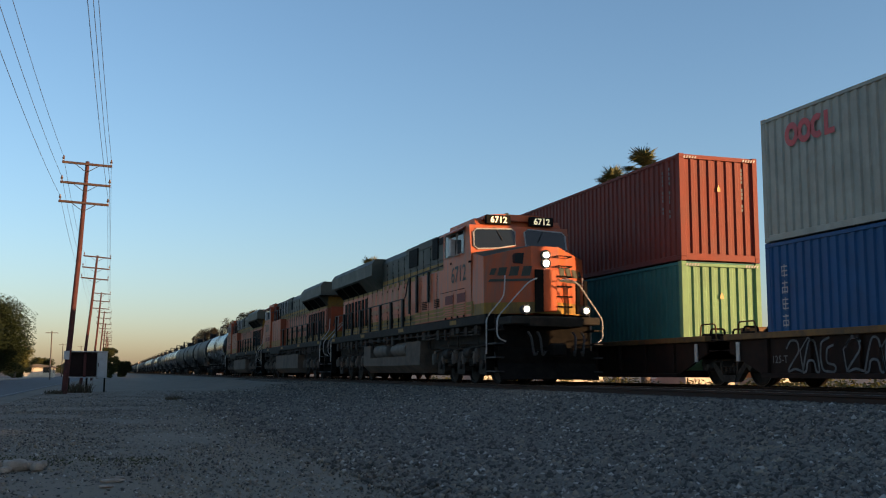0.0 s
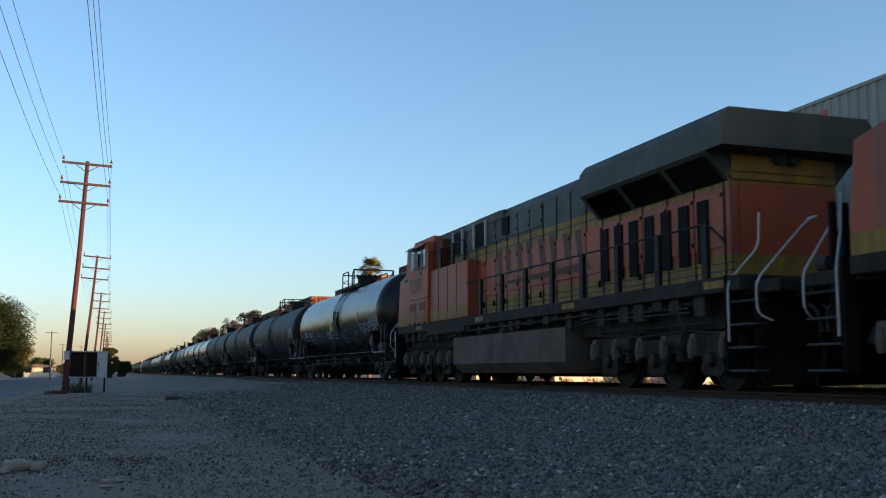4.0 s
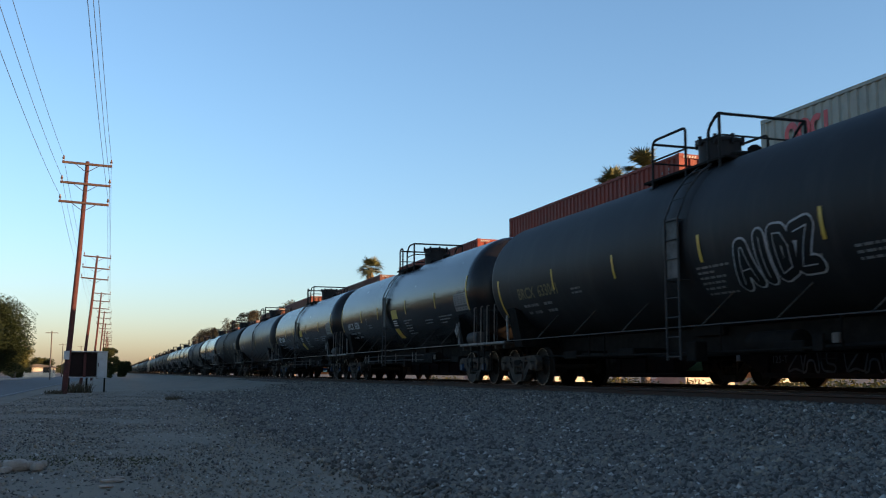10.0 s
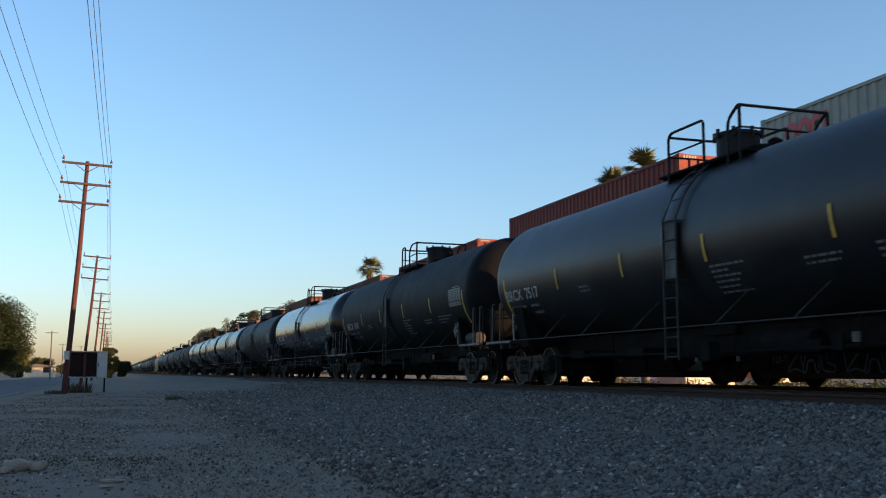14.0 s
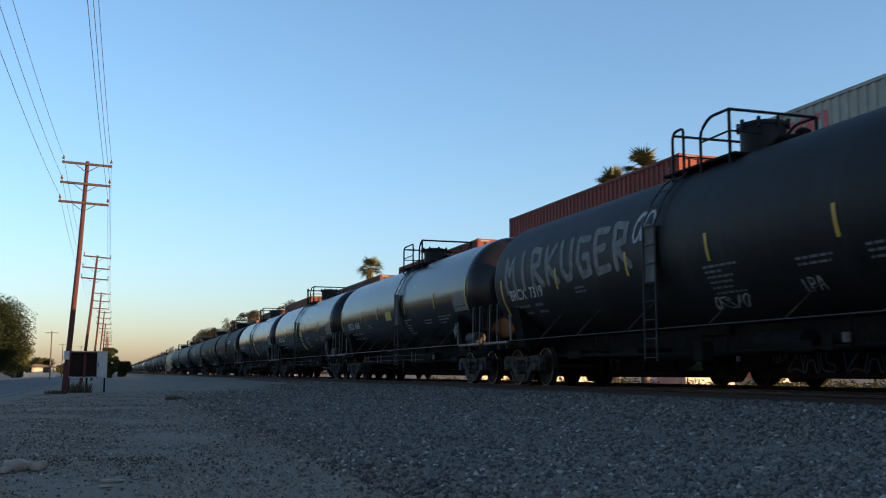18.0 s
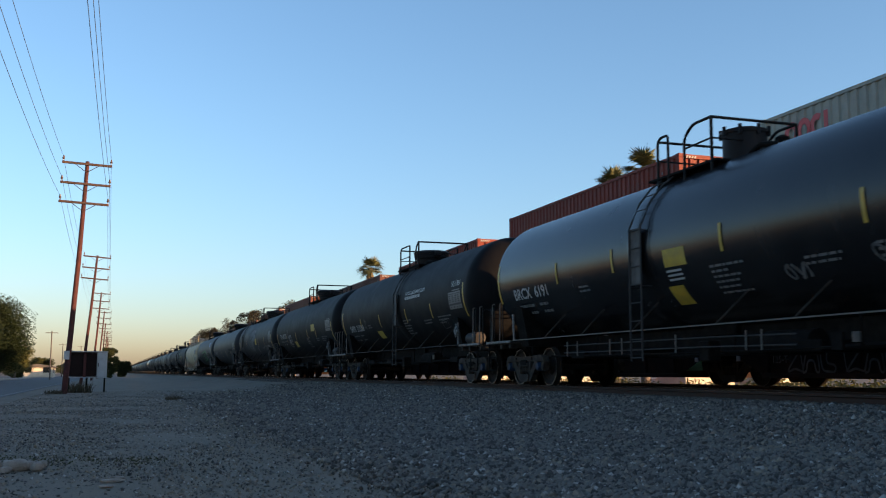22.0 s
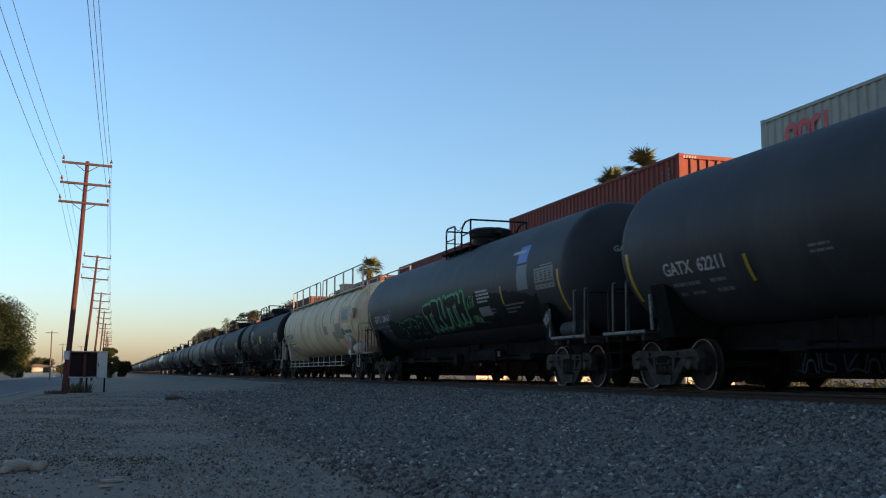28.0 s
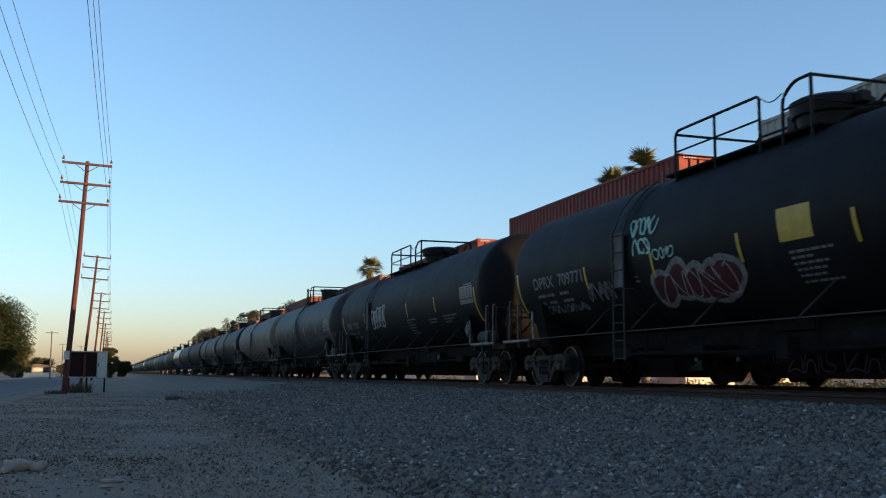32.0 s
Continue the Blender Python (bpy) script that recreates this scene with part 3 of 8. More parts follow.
def build_poles():
    first = utility_pole()
    first.matrix_basis = pose(POLE_X[0], -2.25, 0)
    for x, lean in list(zip(POLE_X, POLE_LEAN))[1:]:
        copy_thing(first, pose(x, -2.25 - (0.52 if x < -90 else 0), -0.02, -lean))
    tops = [(x + 0.15, -2.25 - (0.52 if x < -90 else 0), l) for x, l in zip(POLE_X, POLE_LEAN)]
    for z in (11.93, 10.87, 9.86):
        for s in (-1, 1):
            bm = bmesh.new()
            pts = []
            for (xa, ya, la), (xb, yb, lb) in zip(tops, tops[1:]):
                pa = Vector((xa, ya + s * 1.18 + math.sin(radians(la)) * z, z + 0.32))
                pb = Vector((xb, yb + s * 1.18 + math.sin(radians(lb)) * z, z + 0.32))
                for i in range(16):
                    t = i / 16
                    q = pa.lerp(pb, t)
                    q.z -= 0.55 * 4 * t * (1 - t)
                    pts.append(q)
            tube(bm, pts, 0.0095, 5)
            tagged(new("power_line", mesh_of("power_line", bm, "wire", smooth=60)), "thin dark conductor wire slung between the utility poles", "power line", "power lines")


def build_verge_things():
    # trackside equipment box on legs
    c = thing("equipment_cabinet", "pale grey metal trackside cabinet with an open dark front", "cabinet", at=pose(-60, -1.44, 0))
    bm = bmesh.new()
    box(bm, -0.55, 0.5, -1.06, 1.06, 0.78, 0.83)
    box(bm, -0.55, 0.55, -1.1, 1.1, 2.2, 2.26, bevel=0.01)
    box(bm, -0.55, 0.5, -1.06, -1.02, 0.83, 2.2)
    box(bm, -0.55, 0.5, 1.02, 1.06, 0.83, 2.2)
    box(bm, -0.55, -0.5, -1.02, 1.02, 0.83, 2.2)
    part("body", bm, "cabinet", c)
    for y0, y1 in ((-0.98, -0.2), (-0.15, 0.5)):
        bm = bmesh.new()
        box(bm, 0.3, 0.34, y0, y1, 0.87, 2.16, bevel=0.005)
        part("panel", bm, "cabinet_dark", c, "dark brown inner panel")
    bm = bmesh.new()
    box(bm, 0.4, 0.5, 0.53, 1.02, 0.83, 2.2, bevel=0.008)
    part("door", bm, "cabinet", c, "pale grey closed door")
    # added post, stands in for the utility pole that crosses the opening
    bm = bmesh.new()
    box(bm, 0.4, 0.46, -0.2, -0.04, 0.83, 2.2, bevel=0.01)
    part("added_post", bm, "pole_wood", c, "reddish post added in the opening, in line with the second pole")
    bm = bmesh.new()
    box(bm, 0.5, 0.53, 0.58, 0.62, 1.4, 1.6, bevel=0.005)
    part("handle", bm, "frame_black", c)
    for x in (-0.45, 0.4):
        for y in (-0.95, 0.0, 0.95):
            bm = bmesh.new()
            box(bm, x - 0.04, x + 0.04, y - 0.04, y + 0.04, -0.1, 0.78)
            part("leg", bm, "frame_black", c)
    s = thing("marker_sign", "small white marker plate fixed on the wooden pole", "sign", at=pose(-54.75, -2.33, 1.95))
    bm = bmesh.new()
    box(bm, 0, 0.012, -0.14, 0.14, -0.22, 0.22, bevel=0.003)
    part("plate", bm, "cabinet", s)
    # broken concrete lumps
    for x, y, sx, sy, sz, rz in ((-12.3, -1.0, 0.1, 0.125, 0.065, 10), (-12.4, -0.87, 0.08, 0.07, 0.05, 35), (-12.2, -0.77, 0.055, 0.055, 0.05, 40), (-12.0, -1.08, 0.05, 0.07, 0.035, 60), (-12.7, -1.3, 0.06, 0.08, 0.06, -20), (-12.5, -1.22, 0.05, 0.06, 0.05, 70), (-12.6, -0.75, 0.05, 0.06, 0.04, 15)):
        bm = bmesh.new()
        bmesh.ops.create_icosphere(bm, subdivisions=3, radius=1)
        for v in bm.verts:
            q = Vector([math.copysign(abs(c) ** 0.55, c) for c in v.co])
            q *= 1 + 0.25 * noise.noise(q * 1.3 + Vector((x, y, 0))) + 0.1 * noise.noise(q * 4)
            v.co = Vector((q.x * sx, q.y * sy, q.z * sz))
        tagged(new("concrete_lump", mesh_of("concrete_lump", bm, "concrete", smooth=50)), "broken pale concrete lump lying on the verge", "rubble", "concrete lumps").matrix_basis = pose(x, y, sz * 0.75, 0, 0, rz)
    for x, y, r in ((-10.6, 0.03, 0.07), (-10.1, -0.02, 0.05), (-10.9, 0.1, 0.04)):
        bm = bmesh.new()
        bmesh.ops.create_icosphere(bm, subdivisions=2, radius=1)
        for v in bm.verts:
            v.co = Vector((v.co.x * r, v.co.y * r * 1.6, v.co.z * r * 0.35)) * (1 + 0.35 * noise.noise(v.co * 2 + Vector((x * 9, 0, 0))))
        tagged(new("pale_stone", mesh_of("pale_stone", bm, "concrete")), "flat pale stone chip on the gravel", "stone", "pale stones").matrix_basis = pose(x, y, 0.02)
    # weeds
    def weed(name, label, x, y, rad, h, n, mat, seed):
        rng = random.Random(seed)
        bm = bmesh.new()
        for _ in range(n):
            a, d = rng.uniform(0, math.tau), rad * rng.random() ** 0.7
            b = Vector((x + d * math.cos(a), y + d * math.sin(a), 0))
            b.z = ground_height(b.y) - 0.02
            lean = Vector((rng.uniform(-1, 1), rng.uniform(-1, 1), 0)) * h * 0.5
            hh = h * rng.uniform(0.4, 1.0)
            side = Vector((rng.uniform(-1, 1), rng.uniform(-1, 1), 0)).normalized() * 0.012 * (1 + h)
            m1, tip = b + lean * 0.4 + Vector((0, 0, hh * 0.6)), b + lean + Vector((0, 0, hh))
            v = [bm.verts.new(q) for q in (b - side, b + side, m1 + side, m1 - side, tip)]
            bm.faces.new(v[:4])
            bm.faces.new((v[3], v[2], v[4]))
        tagged(new(name, mesh_of(name, bm, mat)), label, "weeds", "verge weeds", "stuff")
    weed("dry_weed", "tuft of dry brown weeds round the pole foot", -54.6, -2.75, 0.5, 0.3, 120, "grass_dry", 1)
    weed("dry_weed", "dry weeds and litter under the cabinet", -57.6, -1.75, 0.7, 0.7, 150, "grass_dry", 2)
    weed("dry_weed", "small dry tuft on the gravel", -41.5, 2.3, 0.4, 0.22, 110, "grass_dry", 3)
    weed("low_weed", "low green weeds on the earth", -13.6, -1.0, 0.9, 0.05, 500, "green_weed", 4)
    weed("low_weed", "low green weeds on the earth", -13.2, 0.2, 0.6, 0.04, 300, "green_weed", 5)


# ---------------------------------------------------------------- trees and distance
def leaf_clump(bm, c, r, n, rng, size, flat=0.75):
    """Leaf sprays round a centre, loose at the edge."""
    for _ in range(n):
        d = Vector((rng.gauss(0, 1), rng.gauss(0, 1), rng.gauss(0, 1))).normalized() * r * rng.random() ** 0.45
        d.z *= flat
        p = c + d
        u = Vector((rng.gauss(0, 1), rng.gauss(0, 1), rng.gauss(0, 0.6))).normalized()
        w = u.orthogonal().normalized() * size * rng.uniform(0.25, 0.5)
        u *= size * rng.uniform(0.6, 1.3)
        v = [bm.verts.new(p + k) for k in (-u * 0.5, w * 0.5, u * 0.6, -w * 0.5)]
        bm.faces.new(v)


def tree(name, label, x, y, z, height, spread, seed, leaf="leaf", clumps=40, leaves=70, size=0.3, trunk=0.25, low=0.35):
    rng = random.Random(seed)
    t = thing(name, label, "tree", at=pose(x, y, z))
    bm = bmesh.new()
    top = Vector((rng.uniform(-0.3, 0.3), rng.uniform(-0.3, 0.3), height * 0.6))
    tube(bm, [(0, 0, -0.3), top * 0.4 + Vector((0.1, 0.05, 0)), top, top + Vector((0.1, 0.2, height * 0.2))], [trunk, trunk * 0.8, trunk * 0.55, trunk * 0.2], 8)
    centres = []
    for i in range(clumps):
        a, h = rng.uniform(0, math.tau), rng.uniform(low, 1.0)
        wide = math.sqrt(max(0.05, 1 - ((h - 0.62) / 0.46) ** 2))
        r = spread * wide * rng.uniform(0.25, 1.0)
        centres.append(Vector((r * math.cos(a), r * math.sin(a), height * h * rng.uniform(0.93, 1.02))))
    for c in centres[:: max(1, clumps // 10)]:
        s = top * rng.uniform(0.5, 1.0)
        tube(bm, [s, s.lerp(c, 0.6) + Vector((0, 0, 0.2)), c], [trunk * 0.4, trunk * 0.22, 0.03], 6)
    part("trunk", bm, "bark", t, smooth=60)
    bm = bmesh.new()
    for c in centres:
        leaf_clump(bm, c, spread * rng.uniform(0.2, 0.38), leaves, rng, size)
    part("crown", bm, leaf, t)
    return t


def palm(x, y, z, height, seed, crown=1.5):
    rng = random.Random(seed)
    t = thing("palm_tree", "tall fan palm with a slim trunk and a ragged green crown", "palm tree", "palms behind the trains", pose(x, y, z))
    bm = bmesh.new()
    tube(bm, [(0, 0, -0.3), (0.1, 0, height * 0.5), (0.05, 0.1, height)], [0.3, 0.2, 0.17], 10)
    part("trunk", bm, "bark", t, smooth=60)
    bm = bmesh.new()
    for i in range(70):
        a = rng.uniform(0, math.tau)
        b = Vector((0.2 * math.cos(a), 0.2 * math.sin(a), height - rng.uniform(0.3, 1.3)))
        e = b + Vector((math.cos(a) * 0.35, math.sin(a) * 0.35, -0.7))
        w = Vector((-math.sin(a), math.cos(a), 0)) * 0.08
        bm.faces.new([bm.verts.new(q) for q in (b - w, b + w, e + w, e - w)])
    part("skirt", bm, "thatch", t)
    for i in range(32):
        a, el = rng.uniform(0, math.tau), rng.uniform(-0.7, 1.4)
        d = Vector((math.cos(a) * math.cos(el), math.sin(a) * math.cos(el), math.sin(el)))
        o = Vector((0.05, 0.1, height))
        hub = o + d * crown * rng.uniform(0.3, 0.6)
        bm = bmesh.new()
        tube(bm, [o, hub], 0.02, 5)
        side = d.cross(Vector((0, 0, 1))).normalized()
        up = side.cross(d)
        n = 15
        for k in range(n):
            f = (k / (n - 1) - 0.5) * 2.6
            ray_dir = d * math.cos(f) + side * math.sin(f)
            reach = crown * rng.uniform(0.75, 1.05) * (1 - 0.25 * abs(f) / 1.3)
            mid = hub + ray_dir * reach * 0.5 + up * 0.04
            tip = hub + ray_dir * reach - Vector((0, 0, reach * rng.uniform(0.05, 0.35)))
            w = (side * math.cos(f) - d * math.sin(f)) * 0.046 * (0.6 + crown * 0.4)
            bm.faces.new([bm.verts.new(q) for q in (hub, mid + w, tip, mid - w)])
        part("frond", bm, "palm", t)
    return t


def house(x, y, w, d, h, rz, wall, label):
    t = thing("house", label, "house", at=pose(x, y, 0.1, 0, 0, rz))
    bm = bmesh.new()
    box(bm, -w / 2, w / 2, -d / 2, d / 2, -0.2, h)
    part("wall", bm, wall, t)
    bm = bmesh.new()
    prism(bm, [(-d / 2 - 0.5, h), (d / 2 + 0.5, h), (d / 2 + 0.5, h + 0.12), (0, h + 0.7), (-d / 2 - 0.5, h + 0.12)], -w / 2 - 0.4, w / 2 + 0.4, "x")
    part("roof", bm, "roof", t)
    for k in (-0.3, 0.28):
        bm = bmesh.new()
        box(bm, w * k - 0.6, w * k + 0.6, d / 2 - 0.05, d / 2 + 0.03, 0.9, 2.0)
        part("window", bm, "glass", t)
        bm = bmesh.new()
        box(bm, w / 2 - 0.05, w / 2 + 0.03, d * k - 0.6, d * k + 0.6, 0.9, 2.0)
        part("window", bm, "glass", t)
    bm = bmesh.new()
    box(bm, -0.45, 0.45, d / 2 - 0.05, d / 2 + 0.04, 0.0, 2.05)
    part("door", bm, "roof", t)
    return t


def build_closing_walls():
    """Plain house fronts across the street, for the tanks to mirror, and a plain wall added beyond the tracks to block
    the low sun, out of the camera's sight.
    """
    rng = random.Random(8)
    bm = bmesh.new()
    x = -120.0
    while x < 90:
        w, h = rng.uniform(9, 16), rng.uniform(1.9, 3.1)
        box(bm, x, x + w, -30, -19.0 + rng.uniform(-1.5, 1.5), -0.2, h)
        x += w + rng.uniform(1.5, 5)
    tagged(new("wall_street", mesh_of("wall_street", bm, "tan_wall")), "plain tan stucco house fronts across the street", "wall", kind="structure")
    # added wall, unseen: keeps low sun off the near ground
    bm = bmesh.new()
    box(bm, 2, 75, 40, 41, 0, 6.2)
    tagged(new("sun_block_wall", mesh_of("sun_block_wall", bm, "tan_wall")), "plain tan wall added out of view to block the low sun", "wall", kind="structure")


def build_distance():
    # across the street
    tree("street_tree", "dense dark green street tree lit from one side", -112, -14.2, 0, 8.2, 5.9, 11, "leaf", 230, 420, 0.24, 0.3, 0.2)
    tree("street_tree", "dense dark green street tree beside the road", -92, -14.2, 0, 8.4, 5.0, 12, "leaf", 90, 400, 0.26, 0.3, 0.3)
    tree("street_tree", "yellow-green low street tree in evening sun", -170, -14.7, 0, 5.0, 2.9, 13, "leaf_light", 60, 260, 0.22, 0.18, 0.25)
    tree("street_tree", "yellow-green low street tree in evening sun", -140, -14.0, 0, 5.2, 3.4, 14, "leaf_light", 60, 260, 0.22, 0.18, 0.25)
    tree("street_tree", "small leafy tree near the tracks far off", -205, -0.9, 0, 5.6, 1.7, 15, "leaf_weed", 90, 260, 0.26, 0.15, 0.05)
    tree("street_tree", "dark bushy tree at the end of the line", -262, 1.9, 0, 3.6, 2.1, 16, "leaf", 90, 240, 0.3, 0.2, 0.02)
    for x, y, h, w, sd in ((-205, -17.5, 3.6, 2.6, 41), (-262, -17, 4.2, 3.2, 42), (-300, -19, 4.6, 3.4, 43), (-345, -14.5, 4.0, 3.0, 44), (-380, -8.5, 3.6, 3.2, 45), (-420, -4.0, 4.2, 3.4, 46)):
        tree("street_tree", "low dark bushy tree far down the street", x, y, 0, h, w, sd, "leaf_weed", 60, 220, 0.34, 0.18, 0.02)
    house(-232, -15.2, 10, 6, 2.0, 0, "white_wall", "low cream house far down the street")
    for x, y, h in ((-160, -9.0, 7.2), (-260, -12, 8), (-300, -9, 8.5), (-330, -13, 8), (-380, -11.5, 8)):
        p = thing("street_pole", "thin distant wooden street pole with a short arm", "utility pole", "street poles", pose(x, y, 0))
        bm = bmesh.new()
        tube(bm, [(0, 0, -0.2), (0, 0, h)], [0.11, 0.08], 8)
        part("shaft", bm, "street_wood", p)
        bm = bmesh.new()
        box(bm, -0.05, 0.05, -0.9, 0.9, h - 0.35, h - 0.25)
        part("cross_arm", bm, "street_wood", p)
    # beyond the tracks
    for x, y, h, s, sd in ((-182, 31, 13.4, 4.0, 21), (-178, 22.5, 11.6, 3.4, 22), (-214, 24, 11.5, 3.8, 23), (-232, 20.5, 10.5, 3.4, 24), (-196, 26.5, 10.0, 2.8, 25), (-250, 21.5, 10.5, 4.2, 26)):
        tree("gum_tree", "open-crowned grey-green gum tree beyond the trains", x, y, 0.2, h, s, sd, "leaf_gum", 42, 170, 0.32, 0.3, 0.45)
    palm(-57.6, 30.4, 0.2, 13.1, 31, 1.15)
    palm(-53.9, 30.4, 0.2, 13.35, 32, 1.25)
    palm(-121.5, 30, 0.2, 13.9, 33, 1.5)
    # low things on the sunlit far side, glimpsed under the cars
    for x, y, w, h in ((-52, 24.5, 3.0, 0.75), (-43, 26.2, 2.0, 0.7), (-38.5, 24.2, 2.6, 0.85), (-33.6, 24.3, 1.4, 0.9), (-66, 25, 3, 0.8)):
        b = thing("loading_block", "low pale concrete block in evening sun beyond the tracks", "concrete block", "concrete blocks", pose(x, y, 0.18))
        bm = bmesh.new()
        box(bm, -1.2, 1.2, -w / 2, w / 2, 0, h, bevel=0.03)
        part("block", bm, "white_wall", b)
    rng = random.Random(5)
    for i in range(16):
        x = -24 - i * 5.2 + rng.uniform(-1, 1) if i < 9 else -23.5 - (i - 9) * 1.35
        s = thing("shrub", "low dry green shrub in evening sun", "shrub", "far side shrubs", pose(x, 22.2 + rng.uniform(-0.6, 0.8), 0.15))
        bm = bmesh.new()
        for _ in range(9):
            leaf_clump(bm, Vector((rng.uniform(-1.3, 1.3), rng.uniform(-0.5, 0.5), rng.uniform(0.25, 0.6))), 0.45, 60, rng, 0.16)
        part("crown", bm, "leaf_light", s)
        bm = bmesh.new()
        for k in (-0.8, 0, 0.8):
            tube(bm, [(k, 0, -0.1), (k + 0.1, 0, 0.5)], [0.04, 0.02], 5)
        part("stem", bm, "bark", s)


# ---------------------------------------------------------------- standing container train
def corrugated(bm, p0, p1, z0, z1, n, depth, out):
    """A trapezoid-ribbed wall from p0 to p1 (plan points), standing z0 to z1; out: plan normal."""
    a, b = Vector((*p0, 0)), Vector((*p1, 0))
    o = Vector((*out, 0)) * depth
    pts = []
    for i in range(n):
        for f, k in ((0.0, 0), (0.28, 0), (0.42, 1), (0.78, 1), (0.92, 0)):
            pts.append(a.lerp(b, (i + f) / n) - o * k)
    pts.append(b)
    lo = [bm.verts.new((q.x, q.y, z0)) for q in pts]
    hi = [bm.verts.new((q.x, q.y, z1)) for q in pts]
    fs = [bm.faces.new((lo[i], lo[i + 1], hi[i + 1], hi[i])) for i in range(len(pts) - 1)]
    for f in fs:
        f.normal_update()
        if f.normal.dot(o) < 0:
            f.normal_flip()


BOX_MESH = {}


def container(paint, x_front, z0, height, label, end_paint=None):
    """A 12.19 m steel box; its front end at x_front, facing +x."""
    c = thing("shipping_container", label, "container", "stacked containers", pose(x_front - 6.095, FAR_Y, z0))
    L, W, H = 6.095, 1.219, height

    def cached(key, build):
        if key not in BOX_MESH:
            bm = bmesh.new()
            build(bm)
            BOX_MESH[key] = mesh_of(key[0], bm, key[1])
        return BOX_MESH[key]

    def side(bm):
        corrugated(bm, (-L + 0.12, -W + 0.012), (L - 0.12, -W + 0.012), 0.16, H - 0.1, 44, 0.036, (0, -1))
    def far_side(bm):
        corrugated(bm, (-L + 0.12, W - 0.012), (L - 0.12, W - 0.012), 0.16, H - 0.1, 44, 0.036, (0, 1))
    def end(bm):
        corrugated(bm, (L - 0.03, -W + 0.12), (L - 0.03, W - 0.12), 0.16, H - 0.14, 8, 0.045, (1, 0))
    part("side_wall", cached(("side_wall", paint, H), side), paint, c)
    part("side_wall", cached(("side_wall", paint, H, 1), far_side), paint, c)
    ep = end_paint or paint
    part("end_wall", cached(("end_wall", ep, H), end), ep, c)

    def posts(bm):
        box(bm, -0.075, 0.075, -0.075, 0.075, 0.12, H - 0.12, bevel=0.008)
    me = cached(("corner_post", ep, H), posts)
    def cast(bm):
        box(bm, -0.085, 0.085, -0.08, 0.08, 0, 0.118, bevel=0.012)
    mc = cached(("corner_casting", ep, 0), cast)
    for sx in (-1, 1):
        for sy in (-1, 1):
            part("corner_post", me, ep, c, at=pose(sx * (L - 0.075), sy * (W - 0.075), 0))
            part("corner_casting", mc, ep, c, at=pose(sx * (L - 0.085), sy * (W - 0.075), 0))
            part("corner_casting", mc, ep, c, at=pose(sx * (L - 0.085), sy * (W - 0.075), H - 0.118))
    for z0_, z1_, nm in ((0.02, 0.16, "bottom_rail"), (H - 0.1, H - 0.02, "top_rail")):
        def rail(bm):
            box(bm, -L + 0.16, L - 0.16, -0.04, 0.03, z0_, z1_, bevel=0.006)
        mr = cached((nm, paint, H), rail)
        for sy in (-1, 1):
            part(nm, mr, paint, c, at=pose(0, sy * (W - 0.035), 0))
        def hrail(bm):
            box(bm, -0.05, 0.05, -W + 0.15, W - 0.15, z0_, z1_ + (0.04 if z0_ < 1 else 0), bevel=0.006)
        mr = cached(("end_" + nm, ep, H), hrail)
        for sx in (-1, 1):
            part("end_rail", mr, ep, c, at=pose(sx * (L - 0.06), 0, 0 if z0_ < 1 else -0.03))
    def roof(bm):
        box(bm, -L + 0.05, L - 0.05, -W + 0.03, W - 0.03, H - 0.05, H - 0.01)
    part("roof_panel", cached(("roof_panel", paint, H), roof), paint, c)
    def back(bm):
        box(bm, -L + 0.03, -L + 0.07, -W + 0.1, W - 0.1, 0.12, H - 0.1)
    part("door_end", cached(("door_end", paint, H), back), paint, c)
    # hazard stripes on the front header
    def hazard(bm):
        for y in (-1, 1):
            for k in range(5):
                yy = y * 0.92 + (k - 2) * 0.085
                bm.faces.new([bm.verts.new((L + 0.004, yy + q[0], H - 0.125 + q[1])) for q in ((0, 0), (0.045, 0), (0.075, 0.07), (0.03, 0.07))])
    part("hazard_mark", cached(("hazard_mark", "white_mark", H), hazard), "white_mark", c, "pale slanted height stripes")
    def tri(bm):
        bm.faces.new([bm.verts.new((L - 0.02, q[0], q[1])) for q in ((-0.05, H * 0.66), (0.05, H * 0.66), (0.05, H * 0.69), (0, H * 0.72), (-0.05, H * 0.69))])
    part("warning_label", cached(("warning_label", "yellow", H), tri), "yellow", c, "yellow warning label")
    return c


def front_marks(c, H):
    """Small upright code bars on the near flank and front end."""
    bm = bmesh.new()
    for k in range(11):
        if k not in (4, 8):
            bm.faces.new([bm.verts.new((5.2 + q[0], -1.2235, H - 0.45 - k * 0.11 + q[1])) for q in ((0, 0), (0.06, 0), (0.06, 0.075), (0, 0.075))])
            bm.faces.new([bm.verts.new((5.55 + q[0], -1.2235, H - 0.4 - k * 0.13 + q[1])) for q in ((0, 0), (0.06, 0), (0.06, 0.09), (0, 0.09))])
            bm.faces.new([bm.verts.new((6.102, 0.68 + q[0], H - 0.4 - k * 0.11 + q[1])) for q in ((0, 0), (0.05, 0), (0.05, 0.08), (0, 0.08))])
    part("code_mark", bm, "dim_mark", c)


